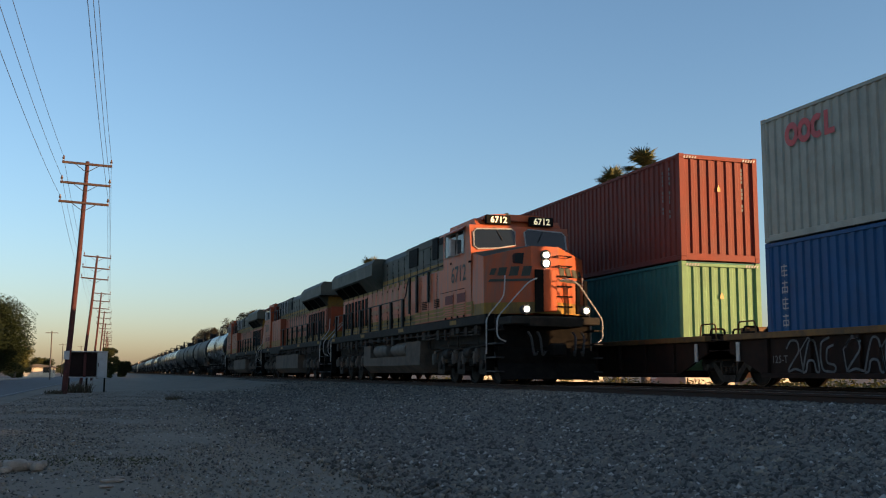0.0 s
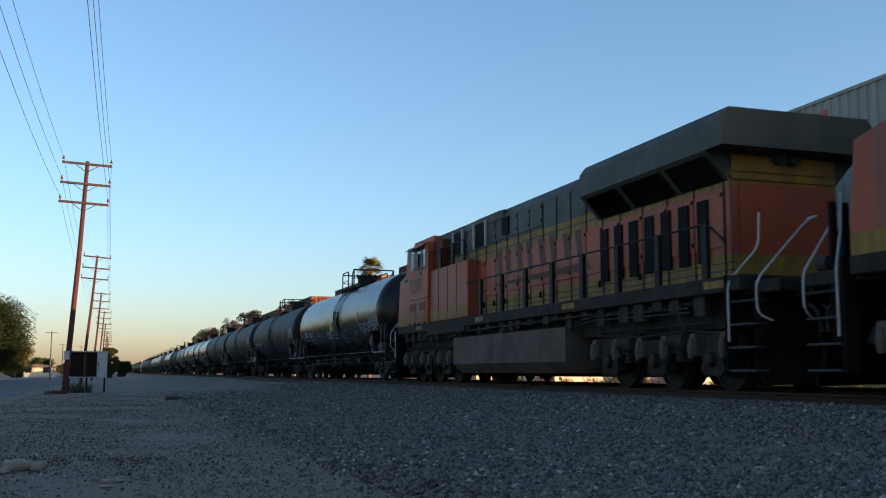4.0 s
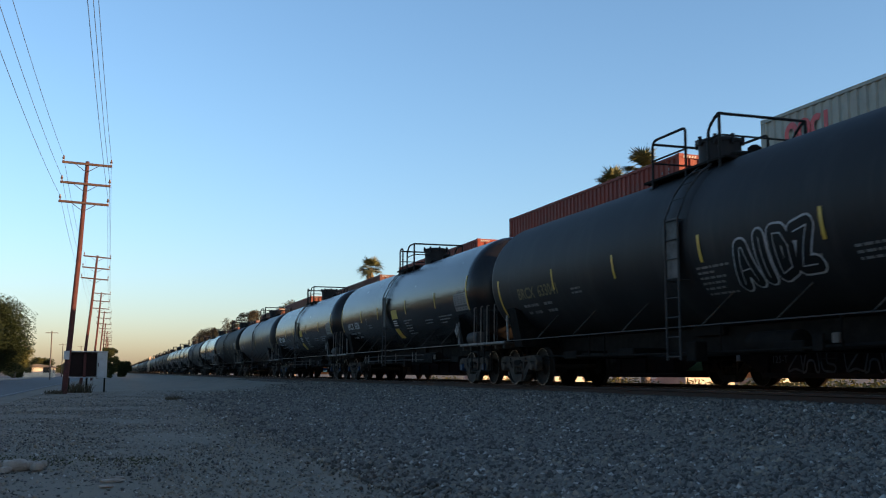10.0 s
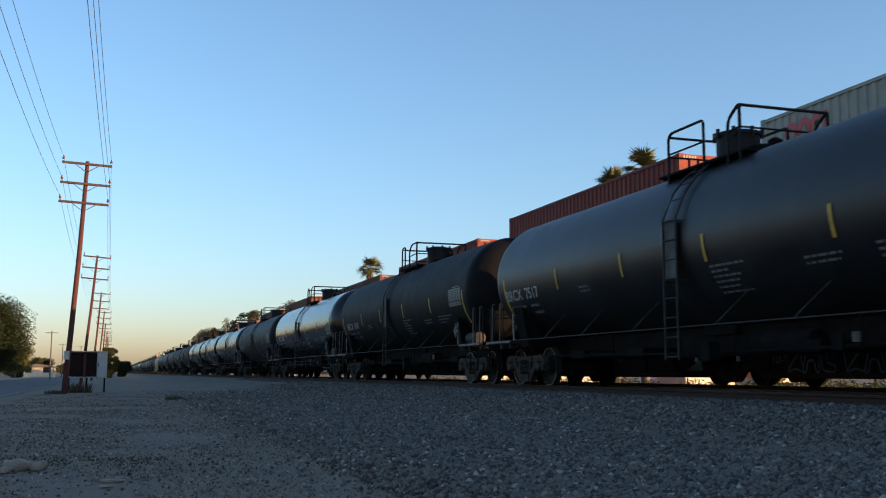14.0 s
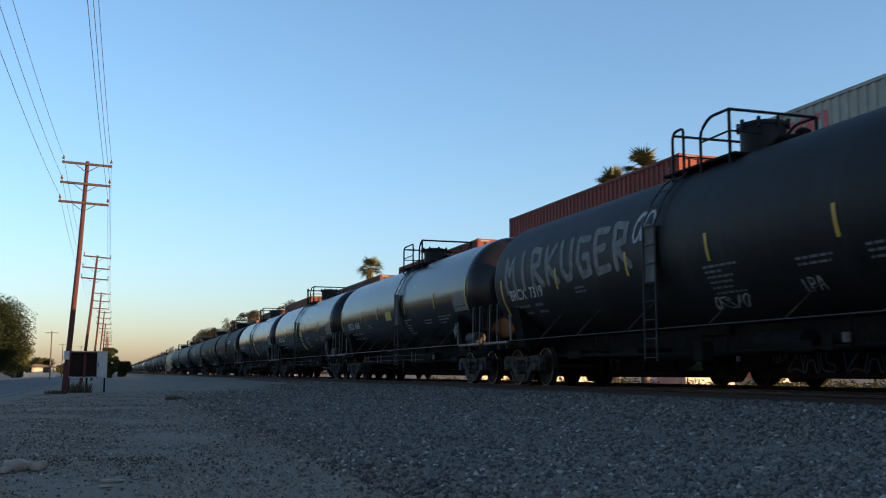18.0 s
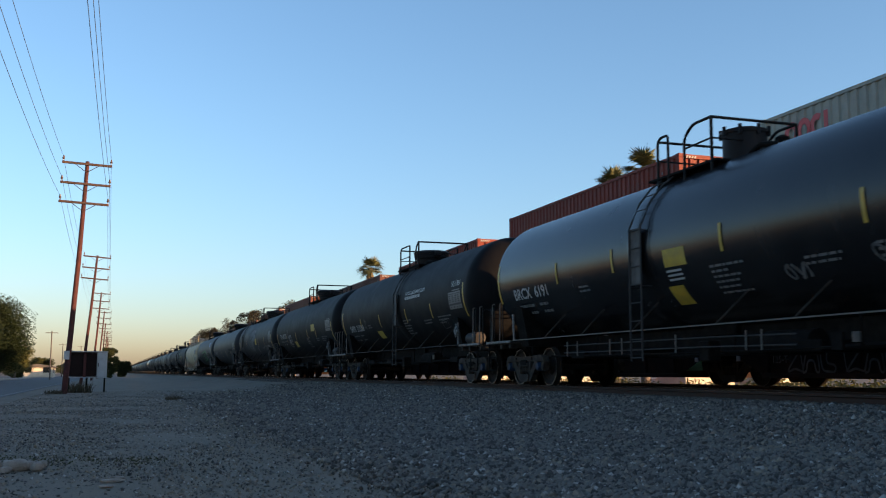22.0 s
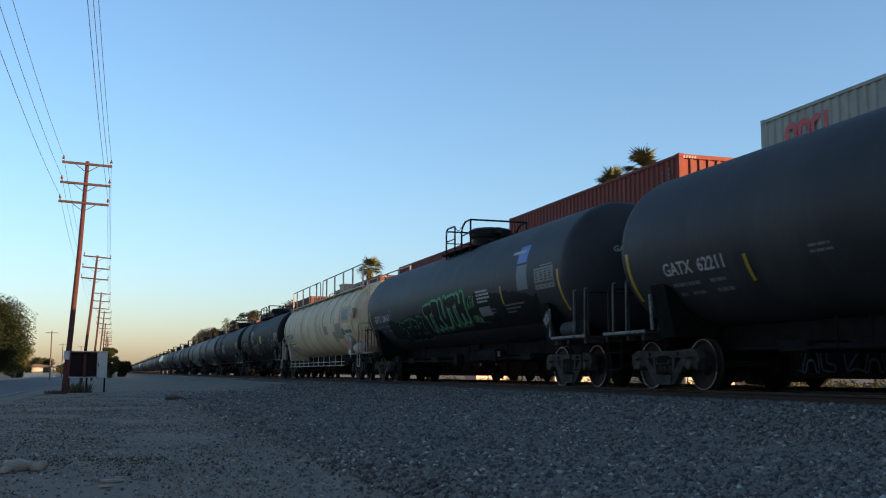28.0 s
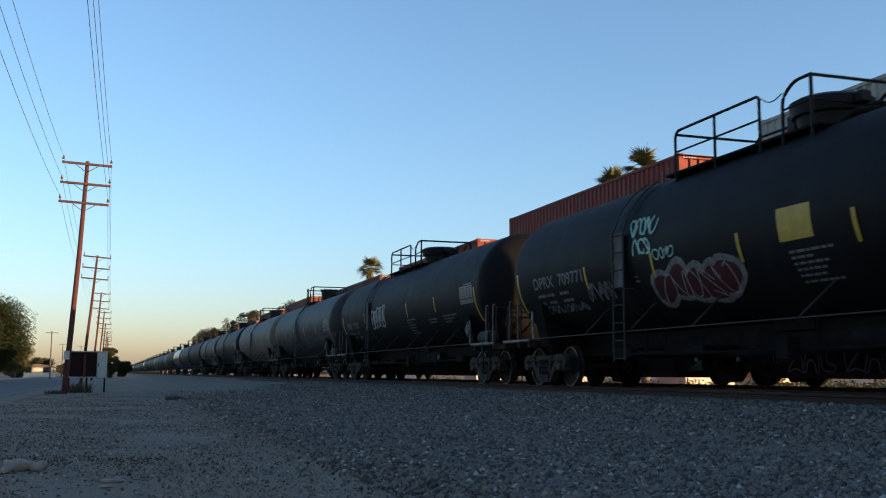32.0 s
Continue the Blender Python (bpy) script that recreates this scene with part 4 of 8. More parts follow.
def well_car(x0, x1, label, graffiti=False):
    """One well unit between two bogie centres."""
    w = thing("well_car", label, "rail wagon", "well cars", pose((x0 + x1) / 2, FAR_Y, RAIL_Z + 0.04))
    half = (x1 - x0) / 2 - 1.35
    for s in (-1, 1):
        bm = bmesh.new()
        prism(bm, [(-half - 0.9, 0.75), (-half + 0.5, 0.2), (half - 0.5, 0.2), (half + 0.9, 0.75), (half + 0.9, 1.05), (-half - 0.9, 1.05)], s * 1.34 - 0.03, s * 1.34 + 0.03, "y")
        part("side_plate", bm, "well_brown", w, "rusty brown side plate")
        bm = bmesh.new()
        box(bm, -half - 1.0, half + 1.0, s * 1.36 - 0.11, s * 1.36 + 0.08, 1.05, 1.19, bevel=0.01)
        part("top_sill", bm, "well_yellow", w, "chipped yellow-brown top sill")
        bm = bmesh.new()
        box(bm, -half + 0.4, half - 0.4, s * 1.36 - 0.09, s * 1.36 + 0.06, 0.16, 0.27, bevel=0.01)
        part("bottom_sill", bm, "well_brown", w)
        for k in range(9):
            bm = bmesh.new()
            xx = -half + 0.6 + k * (2 * half - 1.2) / 8
            box(bm, xx - 0.06, xx + 0.06, s * 1.4 - 0.05, s * 1.4 + 0.05, 0.28, 1.04, bevel=0.01)
            part("rib", bm, "well_brown", w)
    bm = bmesh.new()
    for k in range(9):
        xx = -half + 0.4 + k * (2 * half - 0.8) / 8
        box(bm, xx - 0.1, xx + 0.1, -1.3, 1.3, 0.16, 0.3)
    part("cross_bearer", bm, "well_brown", w)
    for s in (-1, 1):
        bm = bmesh.new()
        prism(bm, [(s * (half + 0.2), 0.75), (s * (half + 1.9), 0.85), (s * (half + 1.9), 1.02), (s * (half + 0.2), 1.16)], -1.3, 1.3, "y")
        box(bm, min(s * (half - 0.1), s * (half + 2.3)), max(s * (half - 0.1), s * (half + 2.3)), -1.28, 1.28, 0.62, 0.98)
        part("end_deck", bm, "well_brown", w)
        bm = bmesh.new()
        for y in (-0.9, -0.25, 0.35, 0.95):
            tube(bm, rounded([(s * (half + 0.7), y - 0.2, 1.05), (s * (half + 0.7), y - 0.2, 1.38), (s * (half + 0.7), y + 0.2, 1.38), (s * (half + 0.7), y + 0.2, 1.05)], 0.08), 0.028, 6)
        part("end_rail", bm, "frame_black", w)
        for xx, y0, y1, hh in ((half + 0.55, -1.2, -0.55, 0.2), (half + 0.5, 0.5, 1.2, 0.26), (half + 1.2, -0.5, 0.2, 0.34), (half + 1.5, -1.15, 1.15, 0.12)):
            bm = bmesh.new()
            box(bm, s * xx - 0.14, s * xx + 0.14, y0, y1, 1.0, 1.06 + hh, bevel=0.02)
            part("brake_box", bm, "well_yellow" if hh > 0.3 else "well_brown", w)
        bm = bmesh.new()
        for y in (-1.1, 1.1):
            tube(bm, rounded([(s * (half + 0.2), y, 1.1), (s * (half + 0.25), y, 1.5), (s * (half + 0.9), y, 1.5), (s * (half + 0.95), y, 1.0)], 0.1), 0.02, 6)
        part("grab_iron", bm, "well_yellow", w)
        bm = bmesh.new()
        lathe(bm, [(-0.5, 0.12), (0.5, 0.12)], 12, "y", (s * (half + 1.1), 0.3, 1.26))
        part("brake_cylinder", bm, "frame_black", w)
        bm = bmesh.new()
        box(bm, s * (half + 0.5) - 0.06, s * (half + 0.5) + 0.06, -1.43, -1.4, 0.55, 1.0)
        part("reflector", bm, "rail_white", w)
    if graffiti:
        rng = random.Random(3)
        bm = bmesh.new()
        glyphs = [[(0, 0.5), (0.12, 0.68), (0.32, 0.66), (0.36, 0.45), (0.05, 0.1), (0.03, 0.02), (0.22, 0.1), (0.42, 0.04)],
                  [(0.0, 0.02), (0.1, 0.4), (0.2, 0.68), (0.34, 0.66), (0.42, 0.3), (0.46, 0.02), (0.36, 0.02), (0.32, 0.26), (0.14, 0.26), (0.1, 0.02), (0, 0.02)],
                  [(0.3, 0.7), (0.08, 0.62), (0.05, 0.3), (0.1, 0.05), (0.42, 0.02), (0.44, 0.16), (0.2, 0.2), (0.22, 0.5), (0.4, 0.55)]]
        for k in range(9):
            gx = -half + 1.35 + 0.52 * k + (0.3 if k > 2 else 0)
            pts = [Vector((gx + x * 1.2, 0.27 + z * 1.05, 0)) for x, z in glyphs[k % 3]]
            stroke(bm, [(p.x, p.y) for p in rounded(pts, 0.09, 3)], 0.05)
            if k % 2:
                stroke(bm, [(gx + 0.02, 0.3), (gx - 0.06, 0.75), (gx + 0.2, 1.02), (gx + 0.45, 0.9)], 0.04)
        onto_side(bm, 0, 0, -1.455)
        part("spray_paint", bm, "spray_dull", w, "dull white spray-painted loops")
        bm, width = lettering("125-T", 0.17)
        onto_side(bm, -half + 0.72, 0.5, -1.376)
        part("stencil", bm, "dim_mark", w)
    return w


def build_container_train():
    # front end x, paint below, paint above, heights
    R = RAIL_Z + 0.37
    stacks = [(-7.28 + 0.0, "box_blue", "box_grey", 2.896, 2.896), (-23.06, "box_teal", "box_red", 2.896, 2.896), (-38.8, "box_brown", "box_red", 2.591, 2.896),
              (-55.0, "box_red", "box_brown", 2.591, 2.896), (-76.2, "box_blue", "box_rust", 2.896, 2.896), (-91.8, "box_red", "box_brown", 2.896, 2.896),
              (-107.5, "box_teal", "box_brown", 2.591, 2.896), (-124, "box_red", "box_rust", 2.591, 2.896), (-145, "box_blue", "box_brown", 2.591, 2.591),
              (-161, "box_brown", "box_rust", 2.591, 2.591), (-177, "box_rust", "box_brown", 2.591, 2.591), (8.5, "box_red", "box_rust", 2.896, 2.896), (24.5, "box_blue", "box_brown", 2.896, 2.896)]
    words = {"box_blue": "deep blue", "box_grey": "light grey", "box_teal": "green", "box_red": "brick red", "box_brown": "brown", "box_rust": "dull rust"}
    for i, (xf, low, top, h1, h2) in enumerate(stacks):
        a = container(low, xf, R, h1, words[low] + " corrugated steel container seated in the well car", "box_teal_sunlit" if low == "box_teal" else None)
        if xf > 0 and xf < 10:
            continue
        b = container(top, xf, R + h1 + 0.012, h2, words[top] + " corrugated steel container stacked on another")
        if i < 4:
            front_marks(b, h2)
        if i == 0:
            # red shipping mark as plain shapes, and upright pale characters as bars
            bm = bmesh.new()
            for k in range(3):
                a0, a1 = (0, 20) if k < 2 else (3, 17)
                pts = [(k * 0.43 + 0.17 * math.cos(a_ * math.tau / 20), 0.2 * math.sin(a_ * math.tau / 20)) for a_ in range(a0, a1 + 1)]
                stroke(bm, pts, 0.14)
            box_z = [(1.08, 0.27, 1.21, -0.27), (1.21, -0.14, 1.4, -0.27)]
            for xa, za, xb, zb in box_z:
                bm.faces.new([bm.verts.new((p, q, 0)) for p, q in ((xa, zb), (xb, zb), (xb, za), (xa, za))])
            onto_side(bm, -4.98, 2.32, -1.2235)
            part("shipping_mark", bm, "red_mark", b, "red rounded shipping line mark")
            for k in range(5):
                z = -k * 0.37
                rects = [(0.0, z + 0.2, 0.2, z + 0.225), (0.0, z + 0.1, 0.2, z + 0.125), (0.02, z, 0.2, z + 0.025), (0.085, z - 0.03, 0.11, z + 0.26)]
                rects += [(0.0, z, 0.022, z + 0.2)] if k % 2 == 0 else [(0.178, z - 0.02, 0.2, z + 0.1), (0.0, z - 0.02, 0.022, z + 0.1)]
                bm = flat_rects(rects)
                onto_side(bm, -5.52, 2.1, -1.2235)
                part("painted_mark", bm, "white_mark", a, "pale painted character")
    fronts = sorted((s[0] for s in stacks), reverse=True)
    for i, xf in enumerate(fronts):
        well_car(xf - 12.19 - 1.75, xf + 1.75, "rusty brown well car carrying two stacked containers", graffiti=abs(xf + 7.28) < 0.1)
        bogie_unit(None, pose(xf - 12.19 - 1.78, FAR_Y, RAIL_Z), standalone=True)


# ---------------------------------------------------------------- running gear
GEAR = {}
WHEELSETS = []          # (object, x on its bogie, wheel radius)


def gear_meshes():
    bm = bmesh.new()
    # open truss frame: top chord, pedestals, slanting arms down to the spring seat
    prism(bm, [(-1.2, 0.56), (-1.14, 0.68), (-0.95, 0.74), (-0.4, 0.71), (0.4, 0.71), (0.95, 0.74), (1.14, 0.68), (1.2, 0.56), (1.0, 0.585), (-1.0, 0.585)], -0.08, 0.08, "y")
    for s in (-1, 1):
        prism(bm, [(s * 0.84, 0.6), (s * 0.64, 0.6), (s * 0.22, 0.24), (s * 0.26, 0.09), (s * 0.36, 0.12)], -0.07, 0.07, "y")
        prism(bm, [(s * 0.4, 0.6), (s * 0.3, 0.6), (s * 0.29, 0.28), (s * 0.35, 0.3)], -0.08, 0.08, "y")
        prism(bm, [(s * 1.2, 0.58), (s * 1.05, 0.58), (s * 1.04, 0.4), (s * 1.14, 0.36)], -0.08, 0.08, "y")
        prism(bm, [(s * 0.8, 0.6), (s * 0.68, 0.6), (s * 0.72, 0.44), (s * 0.78, 0.43)], -0.08, 0.08, "y")
        lathe(bm, [(-0.12, 0.035), (0.12, 0.035)], 8, "y", (s * 0.5, 0, 0.65))
    prism(bm, [(-0.3, 0.27), (0.3, 0.27), (0.24, 0.09), (-0.24, 0.09)], -0.1, 0.1, "y")
    box(bm, -0.24, 0.24, -0.11, 0.11, 0.46, 0.56, bevel=0.02)
    GEAR["side_frame"] = mesh_of("side_frame", bm, "bogie")
    bm = bmesh.new()
    tube(bm, [(0.06 * math.cos(k * 0.9), 0.06 * math.sin(k * 0.9), 0.3 + k * 0.0058) for k in range(32)], 0.017, 5)
    GEAR["spring"] = mesh_of("spring", bm, "bogie")
    bm = bmesh.new()
    box(bm, -0.2, 0.2, -1.12, 1.12, 0.48, 0.62, bevel=0.02)
    lathe(bm, [(0.62, 0.2), (0.72, 0.2)], 14, "z")
    GEAR["bolster"] = mesh_of("bolster", bm, "frame_black")
    bm = bmesh.new()
    lathe(bm, [(-0.11, 0.085), (-0.06, 0.11), (0.1, 0.115)], 14, "y")
    GEAR["bearing"] = mesh_of("bearing", bm, "bogie", smooth=40)
    bm = bmesh.new()
    lathe(bm, [(-0.11, 0.085), (-0.06, 0.11), (0.1, 0.115)], 14, "y")
    GEAR["bearing_blue"] = mesh_of("bearing", bm, "bogie_blue", smooth=40)
    for key, r in (("wheelset", 0.457), ("wheelset_big", 0.53)):
        bm = bmesh.new()
        for s in (-1, 1):
            prof = [(0.68, r + 0.026), (0.705, r + 0.026), (0.72, r), (0.81, r - 0.006), (0.81, r - 0.02), (0.81, r - 0.05), (0.775, r - 0.075), (0.74, 0.2), (0.81, 0.15), (0.81, 0.08), (0.64, 0.08), (0.64, 0.15), (0.69, 0.2), (0.69, r - 0.07), (0.68, r - 0.05)]
            lathe(bm, [(s * a, q) for a, q in prof + prof[:1]], 40, "y")
            for k in range(3):
                a = k * math.tau / 3
                lathe(bm, [(s * 0.8, 0.016), (s * 0.84, 0.016)], 6, "y", (0.06 * math.cos(a), 0, 0.06 * math.sin(a)))
        for f in bm.faces:
            c = f.calc_center_median()
            if r - 0.03 < math.hypot(c.x, c.z) < r - 0.008 and abs(c.y) > 0.8 and len(f.verts) == 4 and r < 0.5:
                f.material_index = 1
        lathe(bm, [(-1.06, 0.07), (1.06, 0.07)], 12, "y")
        GEAR[key] = mesh_of("wheelset", bm, "wheel", "tread", smooth=35)


def bogie_unit(parent, at, standalone=False, blue=False):
    """Two-axle freight bogie; its origin at the rail heads under its centre."""
    if not GEAR:
        gear_meshes()
    b = new("bogie", GEAR["bolster"])
    b.matrix_basis = at
    if standalone:
        tagged(b, "dark cast steel freight bogie between two well cars", "bogie", "well car bogies")
    else:
        b.parent = parent
    for s in (-1, 1):
        part("side_frame", GEAR["side_frame"], "bogie", b, at=pose(0, s * 1.0, 0))
        for x in (-0.17, 0.0, 0.17):
            part("spring", GEAR["spring"], "bogie", b, at=pose(x, s * 1.0, 0))
        for x in (-0.9, 0.9):
            part("bearing", GEAR["bearing_blue" if blue else "bearing"], "bogie", b, at=pose(x, s * 1.02, 0.457, 0, 0, 0 if s < 0 else 180))
    for x in (-0.9, 0.9):
        w = part("wheelset", GEAR["wheelset"], "wheel", b, at=pose(x, 0, 0.457))
        if not standalone:
            WHEELSETS.append((w, x, 0.457))
    return b


# ---------------------------------------------------------------- tank cars
CAR_MESH = {}
ZC, RT = 2.65, 1.52            # tank centre over the rail, radius
HALF = 8.1                     # half length between the tank's end rims


def shared(key, mats, build, smooth=None):
    if key not in CAR_MESH:
        bm = bmesh.new()
        build(bm)
        CAR_MESH[key] = mesh_of(key[0] if isinstance(key, tuple) else key, bm, *([mats] if isinstance(mats, str) else mats), smooth=smooth)
    return CAR_MESH[key]


def head_profile(half, r, depth=0.62, n=9):
    """Shell profile with dished heads, along the axis."""
    out = []
    for i in range(n):
        a = i / n * math.pi / 2
        out.append((half + depth * math.cos(a), max(0.02, r * math.sin(a) ** 0.75)))
    return out


def tank_shell(paint, half, r):
    def build(bm):
        prof = head_profile(half, r)
        tail = [(-a, q) for a, q in prof][::-1]
        lathe(bm, prof + [(half, r), (half - 0.05, r), (-half + 0.05, r), (-half, r)] + tail, 64, "x", (0, 0, ZC))
    return shared(("tank", paint, half, r), paint, build, smooth=28)


def wrap(parent, name, bm, mat, x, z, r=RT, label="", lift=0.006):
    onto_tank(bm, x, z, r, ZC, lift)
    return part(name, bm, mat, parent, label)


def wrap_shared(parent, key, name, make, mat, x, z, r=RT, label="", lift=0.006):
    """The same wrapped figure on many cars: one mesh, moved along x."""
    k = (key, mat, round(z, 3), r)
    if k not in CAR_MESH:
        bm = make()
        onto_tank(bm, 0, z, r, ZC, lift)
        CAR_MESH[k] = mesh_of(name, bm, mat)
    return part(name, CAR_MESH[k], mat, parent, label, at=pose(x, 0, 0))


def word_line(width, h, seed):
    """One line of small unreadable words."""
    rng = random.Random(seed)
    rects, x = [], 0.0
    while x < width:
        w = rng.uniform(0.06, 0.2)
        rects.append((x, 0, min(x + w, width), h))
        x += w + 0.035
    return flat_rects(rects)


def data_panel():
    return flat_rects([(0, 0, 1.08, 0.5), (0.35, 0.53, 1.0, 0.56)])


def data_rows():
    """Ruled test table: a heading, columns of entries, a dark band and a row of dashes."""
    rects = [(0.04, 0.43, 0.5, 0.455), (0.58, 0.43, 1.0, 0.455)]
    for k, x in enumerate((0.06, 0.33, 0.58, 0.82)):
        rects += [(x, 0.2 + 0.055 * q, x + 0.13 + 0.03 * ((k + q) % 2), 0.235 + 0.055 * q) for q in range(4)]
        rects.append((x + 0.05, 0.04, x + 0.15, 0.075))
    rects.append((0.03, 0.11, 1.05, 0.165))
    return flat_rects(rects)


def placard_lines(bm):
    for k in range(4):
        a, b = k * math.pi / 2, (k + 1) * math.pi / 2
        tube(bm, [(0.165 * math.cos(a), -0.011, 0.165 * math.sin(a)), (0.165 * math.cos(b), -0.011, 0.165 * math.sin(b))], 0.008, 4)
    prism(bm, [(-0.05, -0.06), (0.04, -0.06), (0.05, 0.06), (-0.02, 0.08)], -0.013, -0.009, "y")


def scrawl(seed, n, w, h, width, slant=0.2):
    """Illegible spray-painted loops, n letters wide."""
    rng = random.Random(seed)
    bm = bmesh.new()
    for i in range(n):
        x0 = (i + 0.5) * w / n
        ph, k1, k2 = rng.uniform(0, 6), rng.uniform(0.7, 1.5), rng.uniform(0.8, 1.7)
        pts = []
        for j in range(15):
            a = ph + j * 0.42
            x = x0 + 0.55 * w / n * math.cos(a * k1) + slant * h * 0.3 * math.sin(a)
            pts.append((x, h * 0.5 + 0.5 * h * math.sin(a * k2) * rng.uniform(0.85, 1.05)))
        stroke(bm, pts, width)
    return bm


def block_letters(seed, n, w, h, width):
    """Tall angular painted shapes side by side."""
    rng = random.Random(seed)
    bm = bmesh.new()
    for i in range(n):
        x0, lw = i * w / n, w / n * 0.8
        rise = 0.03 * i * h
        ring = [(cx + rng.uniform(-0.16, 0.16), cy + rng.uniform(-0.1, 0.1)) for cx, cy in ((0.05, 0.0), (0.0, 0.55), (0.15, 1.0), (0.9, 0.95), (0.75, 0.55), (0.95, 0.05))]
        ring = [(x0 + lw * cx + cy * 0.3 * h, h * cy + rise) for cx, cy in ring]
        stroke(bm, ring + ring[:1], width)
        stroke(bm, [(x0 + lw * 0.45, h * 0.3 + rise), (x0 + lw * 0.6 + 0.1 * h, h * rng.uniform(0.55, 0.75) + rise)], width * 1.3)
    return bm


GLYPH = {
    "A": [[(0, 0), (0.4, 1), (0.6, 1), (1, 0)], [(0.2, 0.38), (0.8, 0.38)]], "C": [[(0.95, 0.85), (0.6, 1), (0.15, 0.8), (0.05, 0.35), (0.35, 0), (0.95, 0.1)]],
    "D": [[(0.1, 0), (0.1, 1), (0.6, 0.95), (0.95, 0.6), (0.8, 0.1), (0.1, 0)]], "E": [[(0.95, 0.95), (0.1, 1), (0.1, 0), (0.95, 0.05)], [(0.1, 0.5), (0.75, 0.55)]],
    "F": [[(0.95, 0.95), (0.1, 1), (0.1, 0)], [(0.1, 0.5), (0.75, 0.55)]], "G": [[(0.95, 0.9), (0.2, 0.95), (0.08, 0.4), (0.3, 0), (0.9, 0.05), (0.9, 0.45), (0.55, 0.45)]],
    "H": [[(0.1, 0), (0.12, 1)], [(0.9, 0), (0.88, 1)], [(0.1, 0.5), (0.9, 0.5)]], "I": [[(0.5, 0), (0.5, 1)]], "K": [[(0.1, 0), (0.12, 1)], [(0.9, 1), (0.15, 0.5), (0.95, 0)]],
    "M": [[(0.05, 0), (0.12, 1), (0.5, 0.5), (0.88, 1), (0.95, 0)]], "P": [[(0.1, 0), (0.12, 1), (0.85, 0.9), (0.85, 0.55), (0.12, 0.45)]],
    "R": [[(0.1, 0), (0.12, 1), (0.85, 0.92), (0.82, 0.58), (0.15, 0.48), (0.95, 0)]], "T": [[(0, 0.97), (1, 1)], [(0.5, 0), (0.5, 0.97)]],
    "U": [[(0.08, 1), (0.1, 0.25), (0.35, 0), (0.7, 0.03), (0.9, 0.3), (0.92, 1)]], "W": [[(0, 1), (0.22, 0), (0.5, 0.7), (0.78, 0), (1, 1)]],
    "Z": [[(0.05, 0.95), (0.9, 1), (0.1, 0.05), (0.98, 0)]], "6": [[(0.8, 0.98), (0.2, 0.6), (0.1, 0.15), (0.5, 0), (0.9, 0.2), (0.7, 0.5), (0.15, 0.4)]], ".": [[(0.4, 0), (0.6, 0.04)]]}


def sprayed_word(text, w, h, width, slant=0.15, rise=0.0, fill=0.74, seed=1):
    """Hand-sprayed capitals: every stroke a run of bars with rounded joints, each laid a little over the last."""
    rng = random.Random(seed)
    bm = bmesh.new()
    pitch, lay = w / len(text), 0.0
    for i, ch in enumerate(text):
        if ch == " ":
            continue
        hh = h * rng.uniform(0.92, 1.06) if ch != "." else h
        for line in GLYPH[ch]:
            pts = [Vector((i * pitch + fill * pitch * px + slant * py * hh, py * hh + rise * (i + px))) for px, py in line]
            for a, b in zip(pts, pts[1:]):
                n = (b - a).orthogonal().normalized() * width / 2
                bm.faces.new([bm.verts.new((q.x, q.y, lay)) for q in (a - n, b - n, b + n, a + n)])
                lay += 0.00004
            for p in pts:
                bm.faces.new([bm.verts.new((p.x + width / 2 * math.cos(k * math.tau / 10), p.y + width / 2 * math.sin(k * math.tau / 10), lay)) for k in range(10)])
                lay += 0.00004
    return bm


def words_on(*jobs):
    """jobs: (text, width, height, stroke width, paint, x, z, slant, rise, label)"""
    def run(car, r, half):
        for lay, (text, w, h, sw, paint, x, z, slant, rise, label) in enumerate(jobs):
            wrap(car, "spray_paint", sprayed_word(text, w, h, sw, slant, rise), paint, x, z, r, label, 0.007 + 0.006 * lay)
    return run


def bubble(seed, n, w, h, grow):
    """Fat overlapping sprayed lobes, filled."""
    rng = random.Random(seed)
    bm = bmesh.new()
    for i in range(n):
        cx, cy = (i + 0.5) * w / n, h * (0.5 + 0.1 * math.sin(i * 1.7)) + rng.uniform(-0.04, 0.04)
        rx, ry = w / n * 0.66 + grow, h * rng.uniform(0.4, 0.5) + grow
        ph = rng.uniform(0, 6)
        pts = []
        for k in range(18):
            t = k / 18 * math.tau
            q = 1 + 0.12 * math.sin(3 * t + ph)
            pts.append((cx + rx * q * math.cos(t) + 0.25 * ry * math.sin(t), cy + ry * q * math.sin(t), 0.0002 * i))
        bm.faces.new([bm.verts.new(p) for p in pts])
    return bm


def swirl(seed, w, h):
    """Broad soft spray sweeps."""
    rng = random.Random(seed)
    bm = bmesh.new()
    for i in range(9):
        r = 0.25 + 0.09 * i
        pts = [(w * 0.5 + 0.5 * w * r * math.cos(a) + 0.2 * i / 9, h * 0.5 + 0.5 * h * math.sin(a) * (0.6 + 0.06 * i)) for a in [0.9 + k * 0.25 + rng.uniform(0, 0.1) for k in range(13 - i % 3)]]
        stroke(bm, pts, rng.uniform(0.03, 0.09))
    return bm


